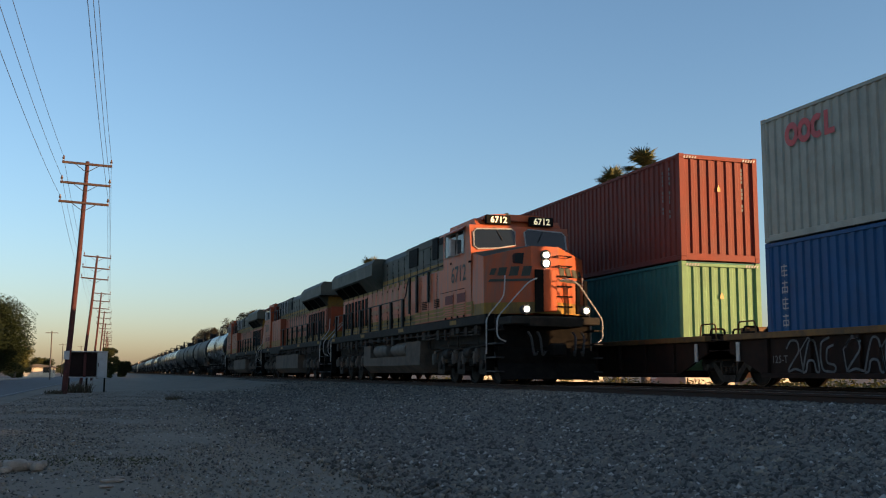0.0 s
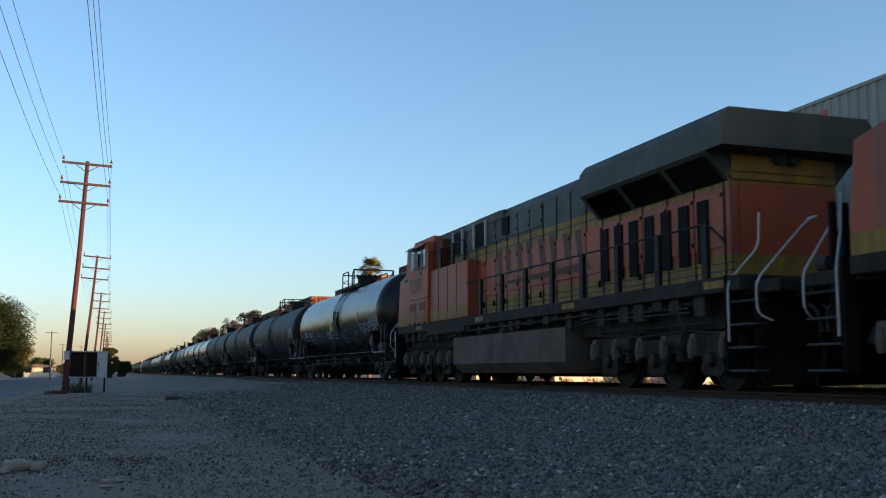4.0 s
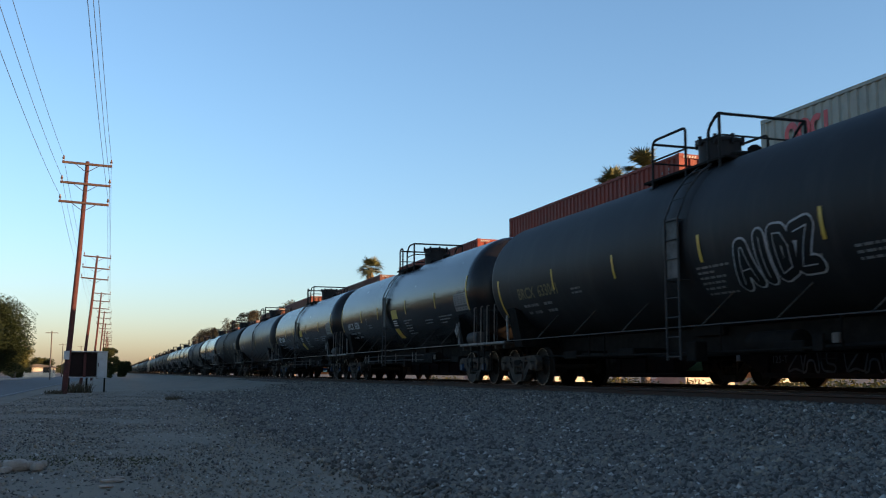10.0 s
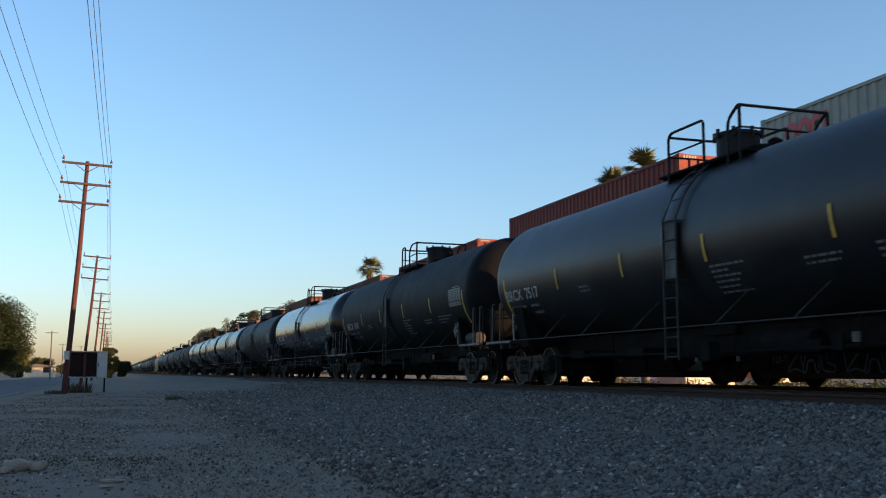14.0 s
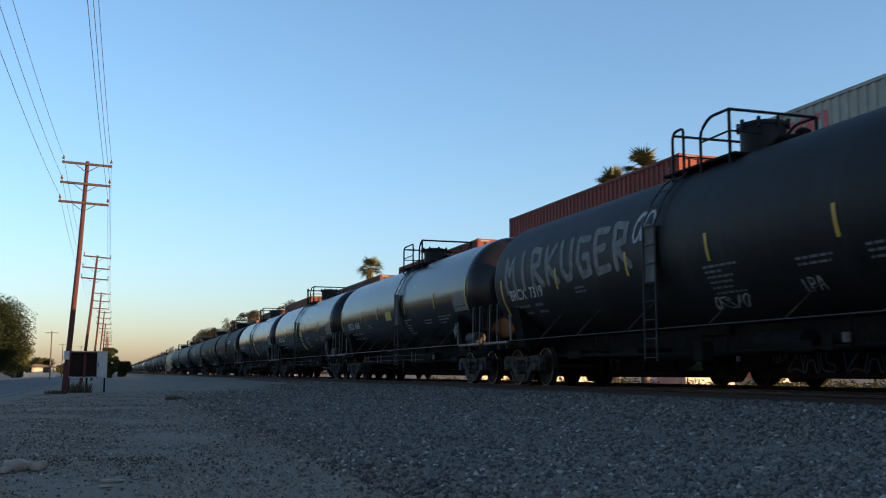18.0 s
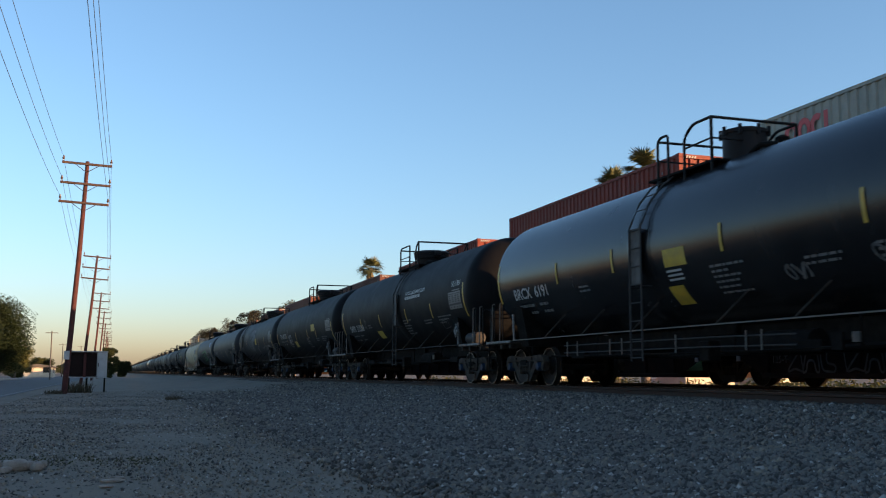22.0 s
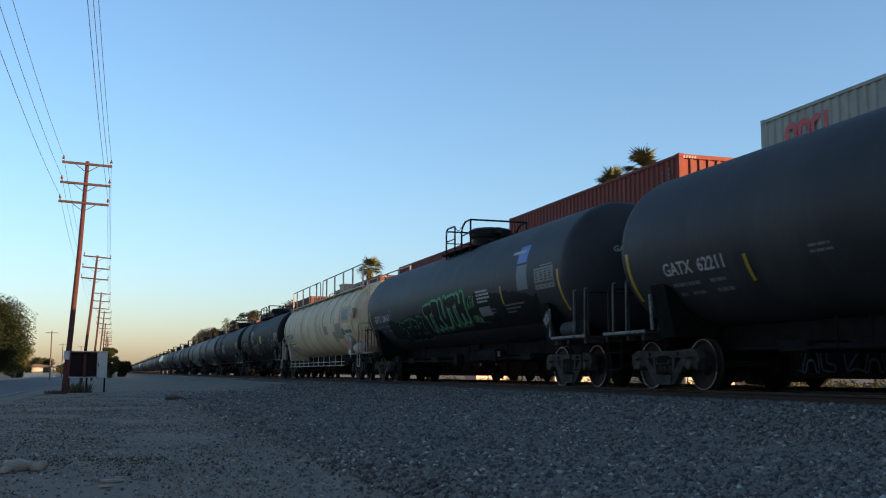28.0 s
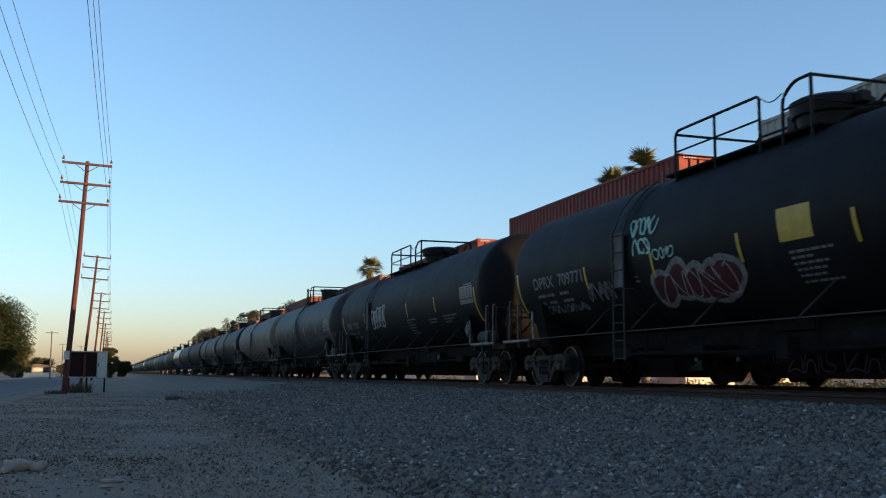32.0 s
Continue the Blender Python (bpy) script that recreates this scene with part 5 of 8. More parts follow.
def top_fittings(car, style, r, half, x0=-1.0, low_dome=False):
    zt = ZC + r
    if style == "walk":                       # full-length cream top walkway
        bm = bmesh.new()
        for s in (-1, 1):
            box(bm, -half + 0.2, half - 0.2, s * 0.95 - 0.12, s * 0.95 + 0.12, zt - 0.28, zt - 0.22, bevel=0.01)
        part("walkway", bm, "rail_cream", car, "worn cream walkway boards")
        for s in (-1, 1):
            for x in (8.54, 6.65, 4.76, 2.87, 0.97, -1.62, -3.55, -5.48, -7.4, -8.5):
                part("post", shared(("post", "cream"), "rail_cream", lambda bm: (box(bm, -0.03, 0.03, -0.03, 0.03, -0.3, 0.9), tube(bm, [(0, 0.02, -0.25), (0, 0.25, -0.7)], 0.03, 6))), "rail_cream", car,
                     at=pose(x, s * 1.04, zt - 0.22, 0, 0, 0 if s < 0 else 180))
            for z in (0.68,):
                bm = bmesh.new()
                for xa, xb in ((-8.5, -0.55), (0.02, 8.54)):
                    tube(bm, rounded([(xa, s * 1.04, zt - 0.3), (xa, s * 1.04, zt + z), (xb, s * 1.04, zt + z), (xb, s * 1.04, zt - 0.3)], 0.15), 0.026, 6)
                part("handrail", bm, "rail_cream", car)
        bm = bmesh.new()
        lathe(bm, [(zt - 0.1, 0.38), (zt + 0.36, 0.38), (zt + 0.36, 0.42), (zt + 0.44, 0.42), (zt + 0.48, 0.28)], 24, "z", (1.0, 0, 0))
        part("manway", bm, "rail_cream", car, "cream dome housing", smooth=40)
        return
    # railed platform round the dome; x runs from the rear hoop, which stands at x0
    long_hoop = {"manway": 0.38, "gap": 1.2, "wide": 2.6, "long": 4.6, "pressure": 0.85}[style]
    g0, g1 = {"manway": (0.95, 1.85), "gap": (1.95, 2.3), "wide": (3.2, 3.9), "long": (5.2, 5.75), "pressure": (1.48, 2.3)}[style]
    xm = {"manway": 1.55, "gap": 0.95, "wide": 3.25, "long": 4.95, "pressure": 1.55}[style]
    wide = style in ("wide", "long", "pressure") or low_dome
    zr = zt + 0.66
    here = pose(x0, 0, 0)
    def plates(bm):
        box(bm, -0.35, g1 + 0.15, 0.52, 0.92, zt - 0.16, zt - 0.11, bevel=0.008)
        for k in range(4):
            xx = -0.1 + k * (g1 + 0.1) / 3
            box(bm, xx - 0.03, xx + 0.03, 0.62, 0.76, zt - 0.34, zt - 0.15)
    for s in (-1, 1):
        part("platform", shared(("plates", style, r), "frame_black", plates), "frame_black", car, "dark top platform plate", at=here if s > 0 else here @ Matrix.Scale(-1, 4, (0, 1, 0)))
        y = s * 0.9
        def hoop(bm):
            tube(bm, rounded([(0, y, zt - 0.32), (0, y, zr - 0.08), (0.1, y, zr), (long_hoop, y, zr), (long_hoop, y, zt - 0.3)], 0.09), 0.027, 8)
            if style != "manway":
                tube(bm, [(0, y, zt + 0.26), (long_hoop, y, zt + 0.26)], 0.018, 6)
            for px in {"wide": (1.3,), "long": (1.5, 3.0)}.get(style, ()):
                tube(bm, [(px, y, zt - 0.3), (px, y, zr)], 0.026, 8)
        part("ladder_hoop", shared(("hoop", style, r, s), "rail_black", hoop, 50), "rail_black", car, at=here)
        def guard(bm):
            tube(bm, rounded([(g0, y, zt - 0.32), (g0, y, zr - 0.2), (g0 + 0.3, y, zr), (g1, y, zr)], 0.14), 0.028, 8)
            tube(bm, [(g1, y, zt - 0.32), (g1, y, zr)], 0.03, 8)
            tube(bm, [(g0, y, zt + 0.26), (g1, y, zt + 0.28)], 0.018, 6)
            if style in ("wide", "long", "pressure"):
                tube(bm, rounded([(long_hoop, y, zr - 0.03), ((long_hoop + g0) / 2, y, zr - 0.22), (g0, y, zr - 0.12)], 0.2), 0.01, 5)
        part("guard_rail", shared(("guard", style, r, s), "rail_black", guard, 50), "rail_black", car, at=here)
    def rear_bar(bm):
        tube(bm, [(0, -0.9, zr - 0.06), (0, 0.9, zr - 0.06)], 0.026, 8)
        tube(bm, [(0, -0.9, zt + 0.22), (0, 0.9, zt + 0.22)], 0.018, 6)
    part("end_bar", shared(("rear_bar", style, r), "rail_black", rear_bar, 50), "rail_black", car, at=here)
    def front_bar(bm):
        tube(bm, [(g1, -0.9, zr), (g1, 0.9, zr)], 0.028, 8)
        tube(bm, [(g1, -0.9, zt + 0.28), (g1, 0.9, zt + 0.28)], 0.018, 6)
    part("end_bar", shared(("front_bar", style, r), "rail_black", front_bar, 50), "rail_black", car, at=here)
    def dome(bm):
        if wide:
            lathe(bm, [(zt - 0.08, 0.5), (zt + 0.2, 0.55), (zt + 0.22, 0.62), (zt + 0.44, 0.66), (zt + 0.5, 0.55), (zt + 0.53, 0.2)], 28, "z", (xm, 0, 0))
            box(bm, xm + 0.62, xm + 0.8, -0.1, 0.1, zt + 0.28, zt + 0.46, bevel=0.02)
            box(bm, xm - 0.82, xm - 0.6, -0.25, 0.05, zt + 0.1, zt + 0.4, bevel=0.02)
        else:
            lathe(bm, [(zt - 0.08, 0.4), (zt + 0.46, 0.4), (zt + 0.46, 0.43), (zt + 0.52, 0.43), (zt + 0.56, 0.3)], 28, "z", (xm, 0, 0))
            for k in range(8):
                a = k * math.tau / 8
                lathe(bm, [(zt + 0.4, 0.035), (zt + 0.58, 0.035)], 6, "z", (xm + 0.43 * math.cos(a), 0.43 * math.sin(a), 0))
    part("manway", shared(("dome", wide, xm), "tank_satin", dome, 40), "tank_satin", car, "dark round manway housing", at=here)
    def valve(bm):
        lathe(bm, [(zt - 0.05, 0.13), (zt + 0.2, 0.13), (zt + 0.25, 0.06)], 12, "z", (xm + 0.95, 0.1, 0))
        tube(bm, [(xm + 0.8, -0.45, zt - 0.08), (xm + 1.1, -0.45, zt + 0.02), (xm + 1.5, -0.4, zt - 0.06)], 0.05, 8)
    part("valve", shared(("valve", xm), "frame_black", valve, 40), "frame_black", car, at=here)


def side_ladder(car, x, r):
    """Upright ladder with a dusty kick plate, then rungs over the shoulder of the tank."""
    def rails(bm):
        arc = [(-(r + 0.09) * math.cos(a), ZC + (r + 0.09) * math.sin(a)) for a in [radians(q) for q in (19, 32, 46, 60)]]
        path = [(-1.6, 0.52), (-1.6, 1.2), (-1.6, 2.3), (-1.6, 3.0)] + arc
        for dx in (-0.215, 0.215):
            tube(bm, [(dx, y, z) for y, z in path], 0.02, 6)
        for k in range(8):
            z = 0.58 + k * 0.34
            tube(bm, [(-0.215, -1.6, z), (0.215, -1.6, z)], 0.012, 5)
        for q in (26, 38, 50):
            a = radians(q)
            tube(bm, [(-0.2, -(r + 0.09) * math.cos(a), ZC + (r + 0.09) * math.sin(a)), (0.2, -(r + 0.09) * math.cos(a), ZC + (r + 0.09) * math.sin(a))], 0.011, 5)
        for z in (1.9, 2.95):
            for dx in (-0.215, 0.215):
                tube(bm, [(dx, -1.6, z), (dx, -1.38, z)], 0.015, 5)
    def kick(bm):
        box(bm, -0.2, 0.2, -1.585, -1.575, 1.95, 3.0)
        for zz in (2.3, 2.65):
            box(bm, -0.2, 0.2, -1.592, -1.585, zz - 0.015, zz + 0.015)
    for turn in (0, 180):
        lad = part("ladder", shared(("ladder", r), "grey_steel", rails), "grey_steel", car, at=pose(x, 0, 0, 0, 0, turn))
        part("kick_plate", shared("kick_plate", "kick_plate", kick), "kick_plate", lad, "dusty grey plate behind the rungs")


def end_gear(car, half, over, s, style):
    """Platform, grab irons, coupler and sill at one end (s = +1 front, -1 rear)."""
    rail = "rail_cream" if style == "walk" else "rail_black"
    iron = "rail_cream" if style == "walk" else "dull_rail"
    def deck(bm):
        box(bm, half - 0.65, half + 1.0, -1.42, 1.42, 1.02, 1.08, bevel=0.01)
        for y in (-1, 1):
            box(bm, half - 0.66, half + 1.02, min(y * 1.424, y * 1.48), max(y * 1.424, y * 1.48), 1.045, 1.105, 1, bevel=0.008)
            for x in (half - 0.5, half + 0.1, half + 0.95):
                box(bm, x - 0.05, x + 0.05, min(y * 1.0, y * 1.42), max(y * 1.0, y * 1.42), 0.92, 1.02)
    part("end_platform", shared(("deck", half), ("bogie", "scuffed"), deck), "bogie", car, at=pose(0, 0, 0, 0, 0, 0 if s > 0 else 180))
    def irons(bm):
        xa, xb = (half + 0.47, half + 1.0) if s > 0 else (half + 0.09, half + 0.64)
        for x in (xa, xb):
            tube(bm, rounded([(x, -1.38, 2.08), (x, -1.44, 2.08), (x, -1.45, 1.1)], 0.03), 0.015, 6)
    for y in (-1, 1):
        part("grab_iron", shared(("irons", half, iron, s), iron, irons), iron, car, at=pose(0, 0, 0, 0, 0, 0 if s > 0 else 180) @ (Matrix.Identity(4) if (y < 0) == (s > 0) else Matrix.Scale(-1, 4, (0, 1, 0))))
    def dark_irons(bm):
        for x in ((half + 0.34, half + 0.92) if s > 0 else (half + 0.2, half + 0.8)):
            tube(bm, [(x, -1.32, 2.06), (x, -1.32, 1.06)], 0.016, 6)
    for y in (-1, 1):
        part("grab_iron", shared(("dark_irons", half, s), "rail_black", dark_irons), "rail_black", car, "dark handhold post", at=pose(0, 0, 0, 0, 0, 0 if s > 0 else 180) @ (Matrix.Identity(4) if (y < 0) == (s > 0) else Matrix.Scale(-1, 4, (0, 1, 0))))
    def end_rail(bm):
        tube(bm, rounded([(half + 1.0, -1.35, 1.05), (half + 1.0, -1.35, 2.0), (half + 1.0, 1.35, 2.0), (half + 1.0, 1.35, 1.05)], 0.1), 0.02, 6)
    part("end_rail", shared(("end_rail", half, rail), rail, end_rail), rail, car, at=pose(0, 0, 0, 0, 0, 0 if s > 0 else 180))
    xs = half - 0.72 if s > 0 else half - 0.98
    def stand(bm):
        prism(bm, [(xs, 1.09), (xs + 0.06, 1.09), (xs + 0.02, 1.74), (xs - 0.04, 1.74)] if s > 0 else [(xs, 1.09), (xs + 0.07, 1.09), (xs + 0.14, 1.74), (xs + 0.07, 1.74)], -1.49, -1.46, "y")
    for y in (-1, 1):
        part("jack_post", shared(("stand", half, s), "scuffed", stand), "scuffed", car, at=pose(0, 0, 0, 0, 0, 0 if s > 0 else 180) @ (Matrix.Identity(4) if (y < 0) == (s > 0) else Matrix.Scale(-1, 4, (0, 1, 0))))
    def step(bm):
        y = -1.45
        tube(bm, rounded([(half + 0.3, y, 1.02), (half + 0.3, y, 0.37), (half + 0.85, y, 0.37), (half + 0.85, y, 1.02)], 0.05), 0.017, 6)
        tube(bm, [(half + 0.3, y, 0.7), (half + 0.85, y, 0.7)], 0.015, 5)
    for y in (-1, 1):
        part("step", shared(("step", half), "frame_black", step), "frame_black", car, at=pose(0, 0, 0, 0, 0, 0 if s > 0 else 180) @ (Matrix.Identity(4) if y < 0 else Matrix.Scale(-1, 4, (0, 1, 0))))
    def saddle(bm):
        prism(bm, [(-1.25, 0.95), (1.25, 0.95), (1.45, 1.9), (1.1, 1.75), (0.6, 1.35), (-0.6, 1.35), (-1.1, 1.75), (-1.45, 1.9)], half - 1.35, half - 0.85, "x")
    under = "rail_cream" if style == "walk" else "frame_black"
    part("saddle", shared(("saddle", half, under), under, saddle), under, car, at=pose(0, 0, 0, 0, 0, 0 if s > 0 else 180))
    def coupler(bm):
        box(bm, half - 2.6, over - 0.55, -0.2, 0.2, 0.72, 1.1, bevel=0.02)
        box(bm, over - 0.6, over - 0.12, -0.08, 0.08, 0.84, 0.98, bevel=0.02)
        box(bm, over - 0.2, over + 0.02, -0.16, 0.12, 0.76, 1.04, bevel=0.04)
    if s > 0 and style != "walk":
        def tank(bm):
            lathe(bm, [(half - 0.5, 0.04), (half - 0.45, 0.17), (half + 0.32, 0.17), (half + 0.37, 0.04)], 16, "x", (0, -1.18, 1.27))
        part("air_reservoir", shared(("end_tank", half), "grey_steel", tank, 40), "grey_steel", car, "dusty grey air reservoir on the end platform")
    part("coupler", shared(("coupler", half, over), "frame_black", coupler), "frame_black", car, at=pose(0, 0, 0, 0, 0, 0 if s > 0 else 180))


def tank_car(label, x0, paint="tank_satin", style="manway", half=HALF, over=9.3, r=RT, mark="", sill=True, white=False,
             blue=False, far=False, extras=None, marks_colour="white_mark", ladder=-0.4, mark_height=0.27, mark_x=None, mark_w=1.95, mark_z=-0.57,
             hoop_x=-1.0, low_dome=False, tapes=(-4.4, -1.5, 1.6, 4.7), tape_z=-0.49, end_tape=0.28, end_tape_z=-0.93, panel_x=1.5, panel_z=-0.42, shipper_box=None):
    """A tank car; local x runs forward, its origin on the rails under the middle. x0: where the middle is at the start."""
    car = thing("tank_car", label, "tank car", "tank cars of the train", pose(x0, NEAR_Y, RAIL_Z))
    part("tank", tank_shell(paint, half, r), paint, car)
    if far:
        top_fittings(car, style, r, half, hoop_x)
        for s in (-1, 1):
            bogie_far(car, s * (half - 0.63))
        def sillbar(bm):
            box(bm, -over, over, -0.3, 0.3, 0.75, 1.15)
            for y in (-1.5, 1.5):
                box(bm, -half - 0.9, half + 0.9, y - 0.04, y + 0.04, 1.1, 1.2)
        part("sill", shared(("farsill", half, over), "frame_black", sillbar), "frame_black", car)
        return car
    top_fittings(car, style, r, half, hoop_x, low_dome)
    if style != "walk" and ladder is not None:
        side_ladder(car, ladder, r)
        # the doubled shell plate behind the ladder
        def band(bm):
            lathe(bm, [(-0.5, r - 0.01), (-0.42, r + 0.008), (0.34, r + 0.008), (0.42, r - 0.01)], 64, "x", (0, 0, ZC))
        part("shell_band", shared(("band", r, paint), paint, band, 50), paint, car, at=pose(ladder, 0, 0))
    for s in (-1, 1):
        end_gear(car, half, over, s, style)
        bogie_unit(car, pose(s * (half - 0.63), 0, 0, 0, 0, 0), blue=blue)
    # low side rail with slanting stays
    if sill:
        def bar(bm):
            for y in (-1.5, 1.5):
                box(bm, -half + 0.9, half - 0.66, y - 0.012, y + 0.012, 1.085, 1.105)
        part("side_rail", shared(("bar", half, white), "dull_rail" if white else "grey_steel", bar), "dull_rail", car, "thin side rail")
        for y in (-1, 1):
            for x in (-5.3, -3.4, -1.2, 1.6, 3.6, 5.6):
                def stay(bm):
                    a = radians(-42)
                    tube(bm, [(0.0, -1.5, 1.09), (0.42, -(r + 0.02) * math.cos(a), ZC + (r + 0.02) * math.sin(a))], 0.016, 6)
                part("stay", shared(("stay", r), "bogie", stay), "bogie", car, at=pose(x, 0, 0) if y < 0 else pose(x, 0, 0, 0, 0, 180))
    # underframe: stub sill, brake gear, outlet, pipes
    def reservoir(bm):
        lathe(bm, [(-0.65, 0.05), (-0.6, 0.2), (0.6, 0.2), (0.65, 0.05)], 16, "x", (2.6, -0.75, 0.78))
    part("air_reservoir", shared("reservoir", "frame_black", reservoir, 40), "frame_black", car)
    def pipes(bm):
        tube(bm, [(-half + 2, -0.95, 0.7), (-2, -1.0, 0.66), (2, -1.0, 0.66), (half - 2, -0.95, 0.7)], 0.025, 6)
        for x in (-3.6, -2.9, 1.4, 4.4):
            tube(bm, [(x, -1.0, 0.66), (x, -1.0, 1.15)], 0.02, 5)
        box(bm, 0.7, 1.0, -1.25, -1.0, 0.5, 0.85, bevel=0.02)
        box(bm, 4.2, 4.42, -1.35, -1.3, 0.62, 0.86)
    part("brake_pipe", shared("pipes", "frame_black", pipes), "frame_black", car)
    def guard_pipe(bm):
        for z in (0.74, 0.9):
            tube(bm, [(-4.6, -1.32, z), (1.2, -1.32, z), (3.4, -1.3, z - 0.02)], 0.014, 6)
    if sill and white:
        gp = part("guard_pipe", shared("guard_pipe", "grey_steel", guard_pipe), "grey_steel", car)
        for x in (-4.4, -3.9, -2.4, -1.9, 0.1, 2.2, 2.6):
            part("pipe_post", shared("pipe_post", "dull_rail", lambda b: box(b, -0.013, 0.013, -0.008, 0.008, 0.66, 0.98)), "dull_rail", gp, at=pose(x, -1.335, 0))
    def plate(bm):
        box(bm, 4.66, 4.8, -1.38, -1.35, 0.72, 0.86)
    part("tag_plate", shared("plate", "loco_dusty", plate), "loco_dusty", car, "small dusty tag plate")
    def centre_sill(bm):
        box(bm, -half + 0.4, half - 0.4, -0.24, 0.24, 0.7, 1.16, bevel=0.02)
        for x in (-4.6, -2.0, 3.2, 5.6):
            box(bm, x - 0.35, x + 0.35, -1.0, 0.6, 0.62, 0.8, bevel=0.02)
        tube(bm, [(-4.5, -0.85, 0.72), (-1.2, -0.6, 0.62), (2.0, -0.7, 0.66), (5.4, -0.85, 0.7)], 0.05, 6)
    part("centre_sill", shared(("centre_sill", half), "frame_black", centre_sill), "frame_black", car)
    def outlet(bm):
        lathe(bm, [(0.62, 0.16), (0.85, 0.2), (1.2, 0.32)], 14, "z", (0, 0, 0))
        box(bm, -0.5, 0.5, -0.35, 0.35, 1.0, 1.2)
    part("outlet", shared("outlet", "frame_black", outlet), "frame_black", car)
    if style != "walk":
        # reflective tape, lettering, data panels
        for x in tapes:
            wrap_shared(car, "tape", "tape", lambda: flat_rects([(-0.04, 0, 0.04, 0.47)]), "yellow", x, ZC + tape_z, r, "yellow reflective tape", 0.014)
        for x in (-half + end_tape + 0.1 * (end_tape > 0.1), half - end_tape):
            wrap_shared(car, "end_tape", "tape", lambda: flat_rects([(-0.05, 0, 0.05, 0.98)]), "yellow", x, ZC + end_tape_z, r, "long yellow reflective tape")
        wrap_shared(car, "panel", "data_panel", data_panel, "panel_grey", half - panel_x, ZC + panel_z, r, "pale stencilled data panel", 0.005)
        wrap_shared(car, "rows", "data_text", data_rows, "black_mark", half - panel_x, ZC + panel_z, r, "", 0.009)
        pl = part("placard", shared("placard", "panel_grey", lambda b: prism(b, [(0, -0.2), (0.2, 0), (0, 0.2), (-0.2, 0)], -0.008, 0.008, "y")), "panel_grey", car, "diamond warning placard on a bracket", at=pose(half - 0.76, -1.53, 1.5))
        part("placard_mark", shared("placard_mark", "black_mark", lambda b: placard_lines(b)), "black_mark", pl)
        for key, ws, x, z in (("t1", (0.95, 0.5, 0.75, 0.65, 0.6, 0.85), 1.35, ZC - 0.6), ("t2", (0.8, 0.72), 3.72, ZC - 0.7), ("t3", (1.3, 0.95, 0.6), 5.2, ZC - 0.66), ("t4", (0.45, 0.5), -3.6, ZC - 0.55)):
            for i, wd in enumerate(ws):
                wrap_shared(car, "line%.2f" % wd, "stencil_line", lambda wd=wd: word_line(wd, 0.042, wd), "dim_mark", x, z - 0.085 * i, r)
        if shipper_box is not None:
            bm = bmesh.new()
            stroke(bm, [(0, 0), (0.26, 0), (0.26, 0.36), (0, 0.36), (0, 0)], 0.025)
            stroke(bm, [(0.05, 0.29), (0.21, 0.29)], 0.04)
            lt, w = lettering("C", 0.13, 0.004)
            for v in lt.verts:
                v.co += Vector((0.07, 0.06, 0))
            wrap(car, "stencil_box", bm, "dim_mark", mark_x + mark_w + shipper_box, ZC + mark_z + 0.05, r, "small stencilled box", 0.008)
            wrap(car, "stencil_letter", lt, "dim_mark", mark_x + mark_w + shipper_box, ZC + mark_z + 0.05, r, "", 0.008)
        if mark:
            mx = -half + 1.0 if mark_x is None else mark_x
            bm, w = lettering(mark.replace(" ", "  "), mark_height, 0.006)
            for v in bm.verts:
                v.co.x *= mark_w / w
            wrap(car, "reporting_mark", bm, marks_colour, mx, ZC + mark_z, r, "pale stencilled car letters and number")
            for dx, dz, wd in () if mark.endswith("6366") else ((0.12, 0, 0.45), (0.62, 0, 0.4), (1.3, 0, 0.45), (0.22, -0.16, 0.2), (0.6, -0.16, 0.4), (1.35, -0.16, 0.5)):
                wrap_shared(car, "weight%.2f" % wd, "stencil_line", lambda wd=wd: word_line(wd, 0.07, wd), "dim_mark", mx + dx, ZC + mark_z - 0.2 + dz, r)
            # the same letters on the leading head
            bm, w = lettering(mark, 0.13, 0.003)
            for v in bm.verts:
                v.co = Vector((half + 0.52, v.co.x - w / 2, ZC + 0.3 + v.co.y))
            for v in bm.verts:
                q = min(0.98, math.hypot(v.co.y, v.co.z - ZC) / r)
                v.co.x = half + 0.62 * math.cos(math.asin(q ** (1 / 0.75))) + 0.012
            part("end_mark", bm, marks_colour, car)
    if extras:
        extras(car, r, half)
    return car


def bogie_far(car, x):
    def build(bm):
        for s in (-1, 1):
            prism(bm, [(-1.2, 0.6), (1.2, 0.6), (1.1, 0.35), (0.4, 0.15), (-0.4, 0.15), (-1.1, 0.35)], s * 1.0 - 0.08, s * 1.0 + 0.08, "y")
            for a in (-0.9, 0.9):
                lathe(bm, [(s * 0.68, 0.457), (s * 0.8, 0.457)], 20, "y", (a, 0, 0.457))
    part("bogie", shared("bogie", "bogie", build), "bogie", car, at=pose(x, 0, 0))


# extra paintwork of single cars
def yellow_panels(car, r, half):
    wrap_shared(car, "yp", "painted_panel", lambda: flat_rects([(0, 0, 0.72, 0.32)]), "yellow_patch", 0.0, ZC - 0.47, r, "yellow painted panel")
    wrap_shared(car, "yp2", "painted_panel", lambda: flat_rects([(0, 0, 0.5, 0.42)]), "yellow_patch", -0.15, ZC - 1.12, r, "yellow painted panel")
    for i in range(3):
        wrap_shared(car, "yp3", "stencil_line", lambda: flat_rects([(0, 0, 0.5, 0.04)]), "white_mark", 0.0, ZC - 0.56 - 0.075 * i, r)


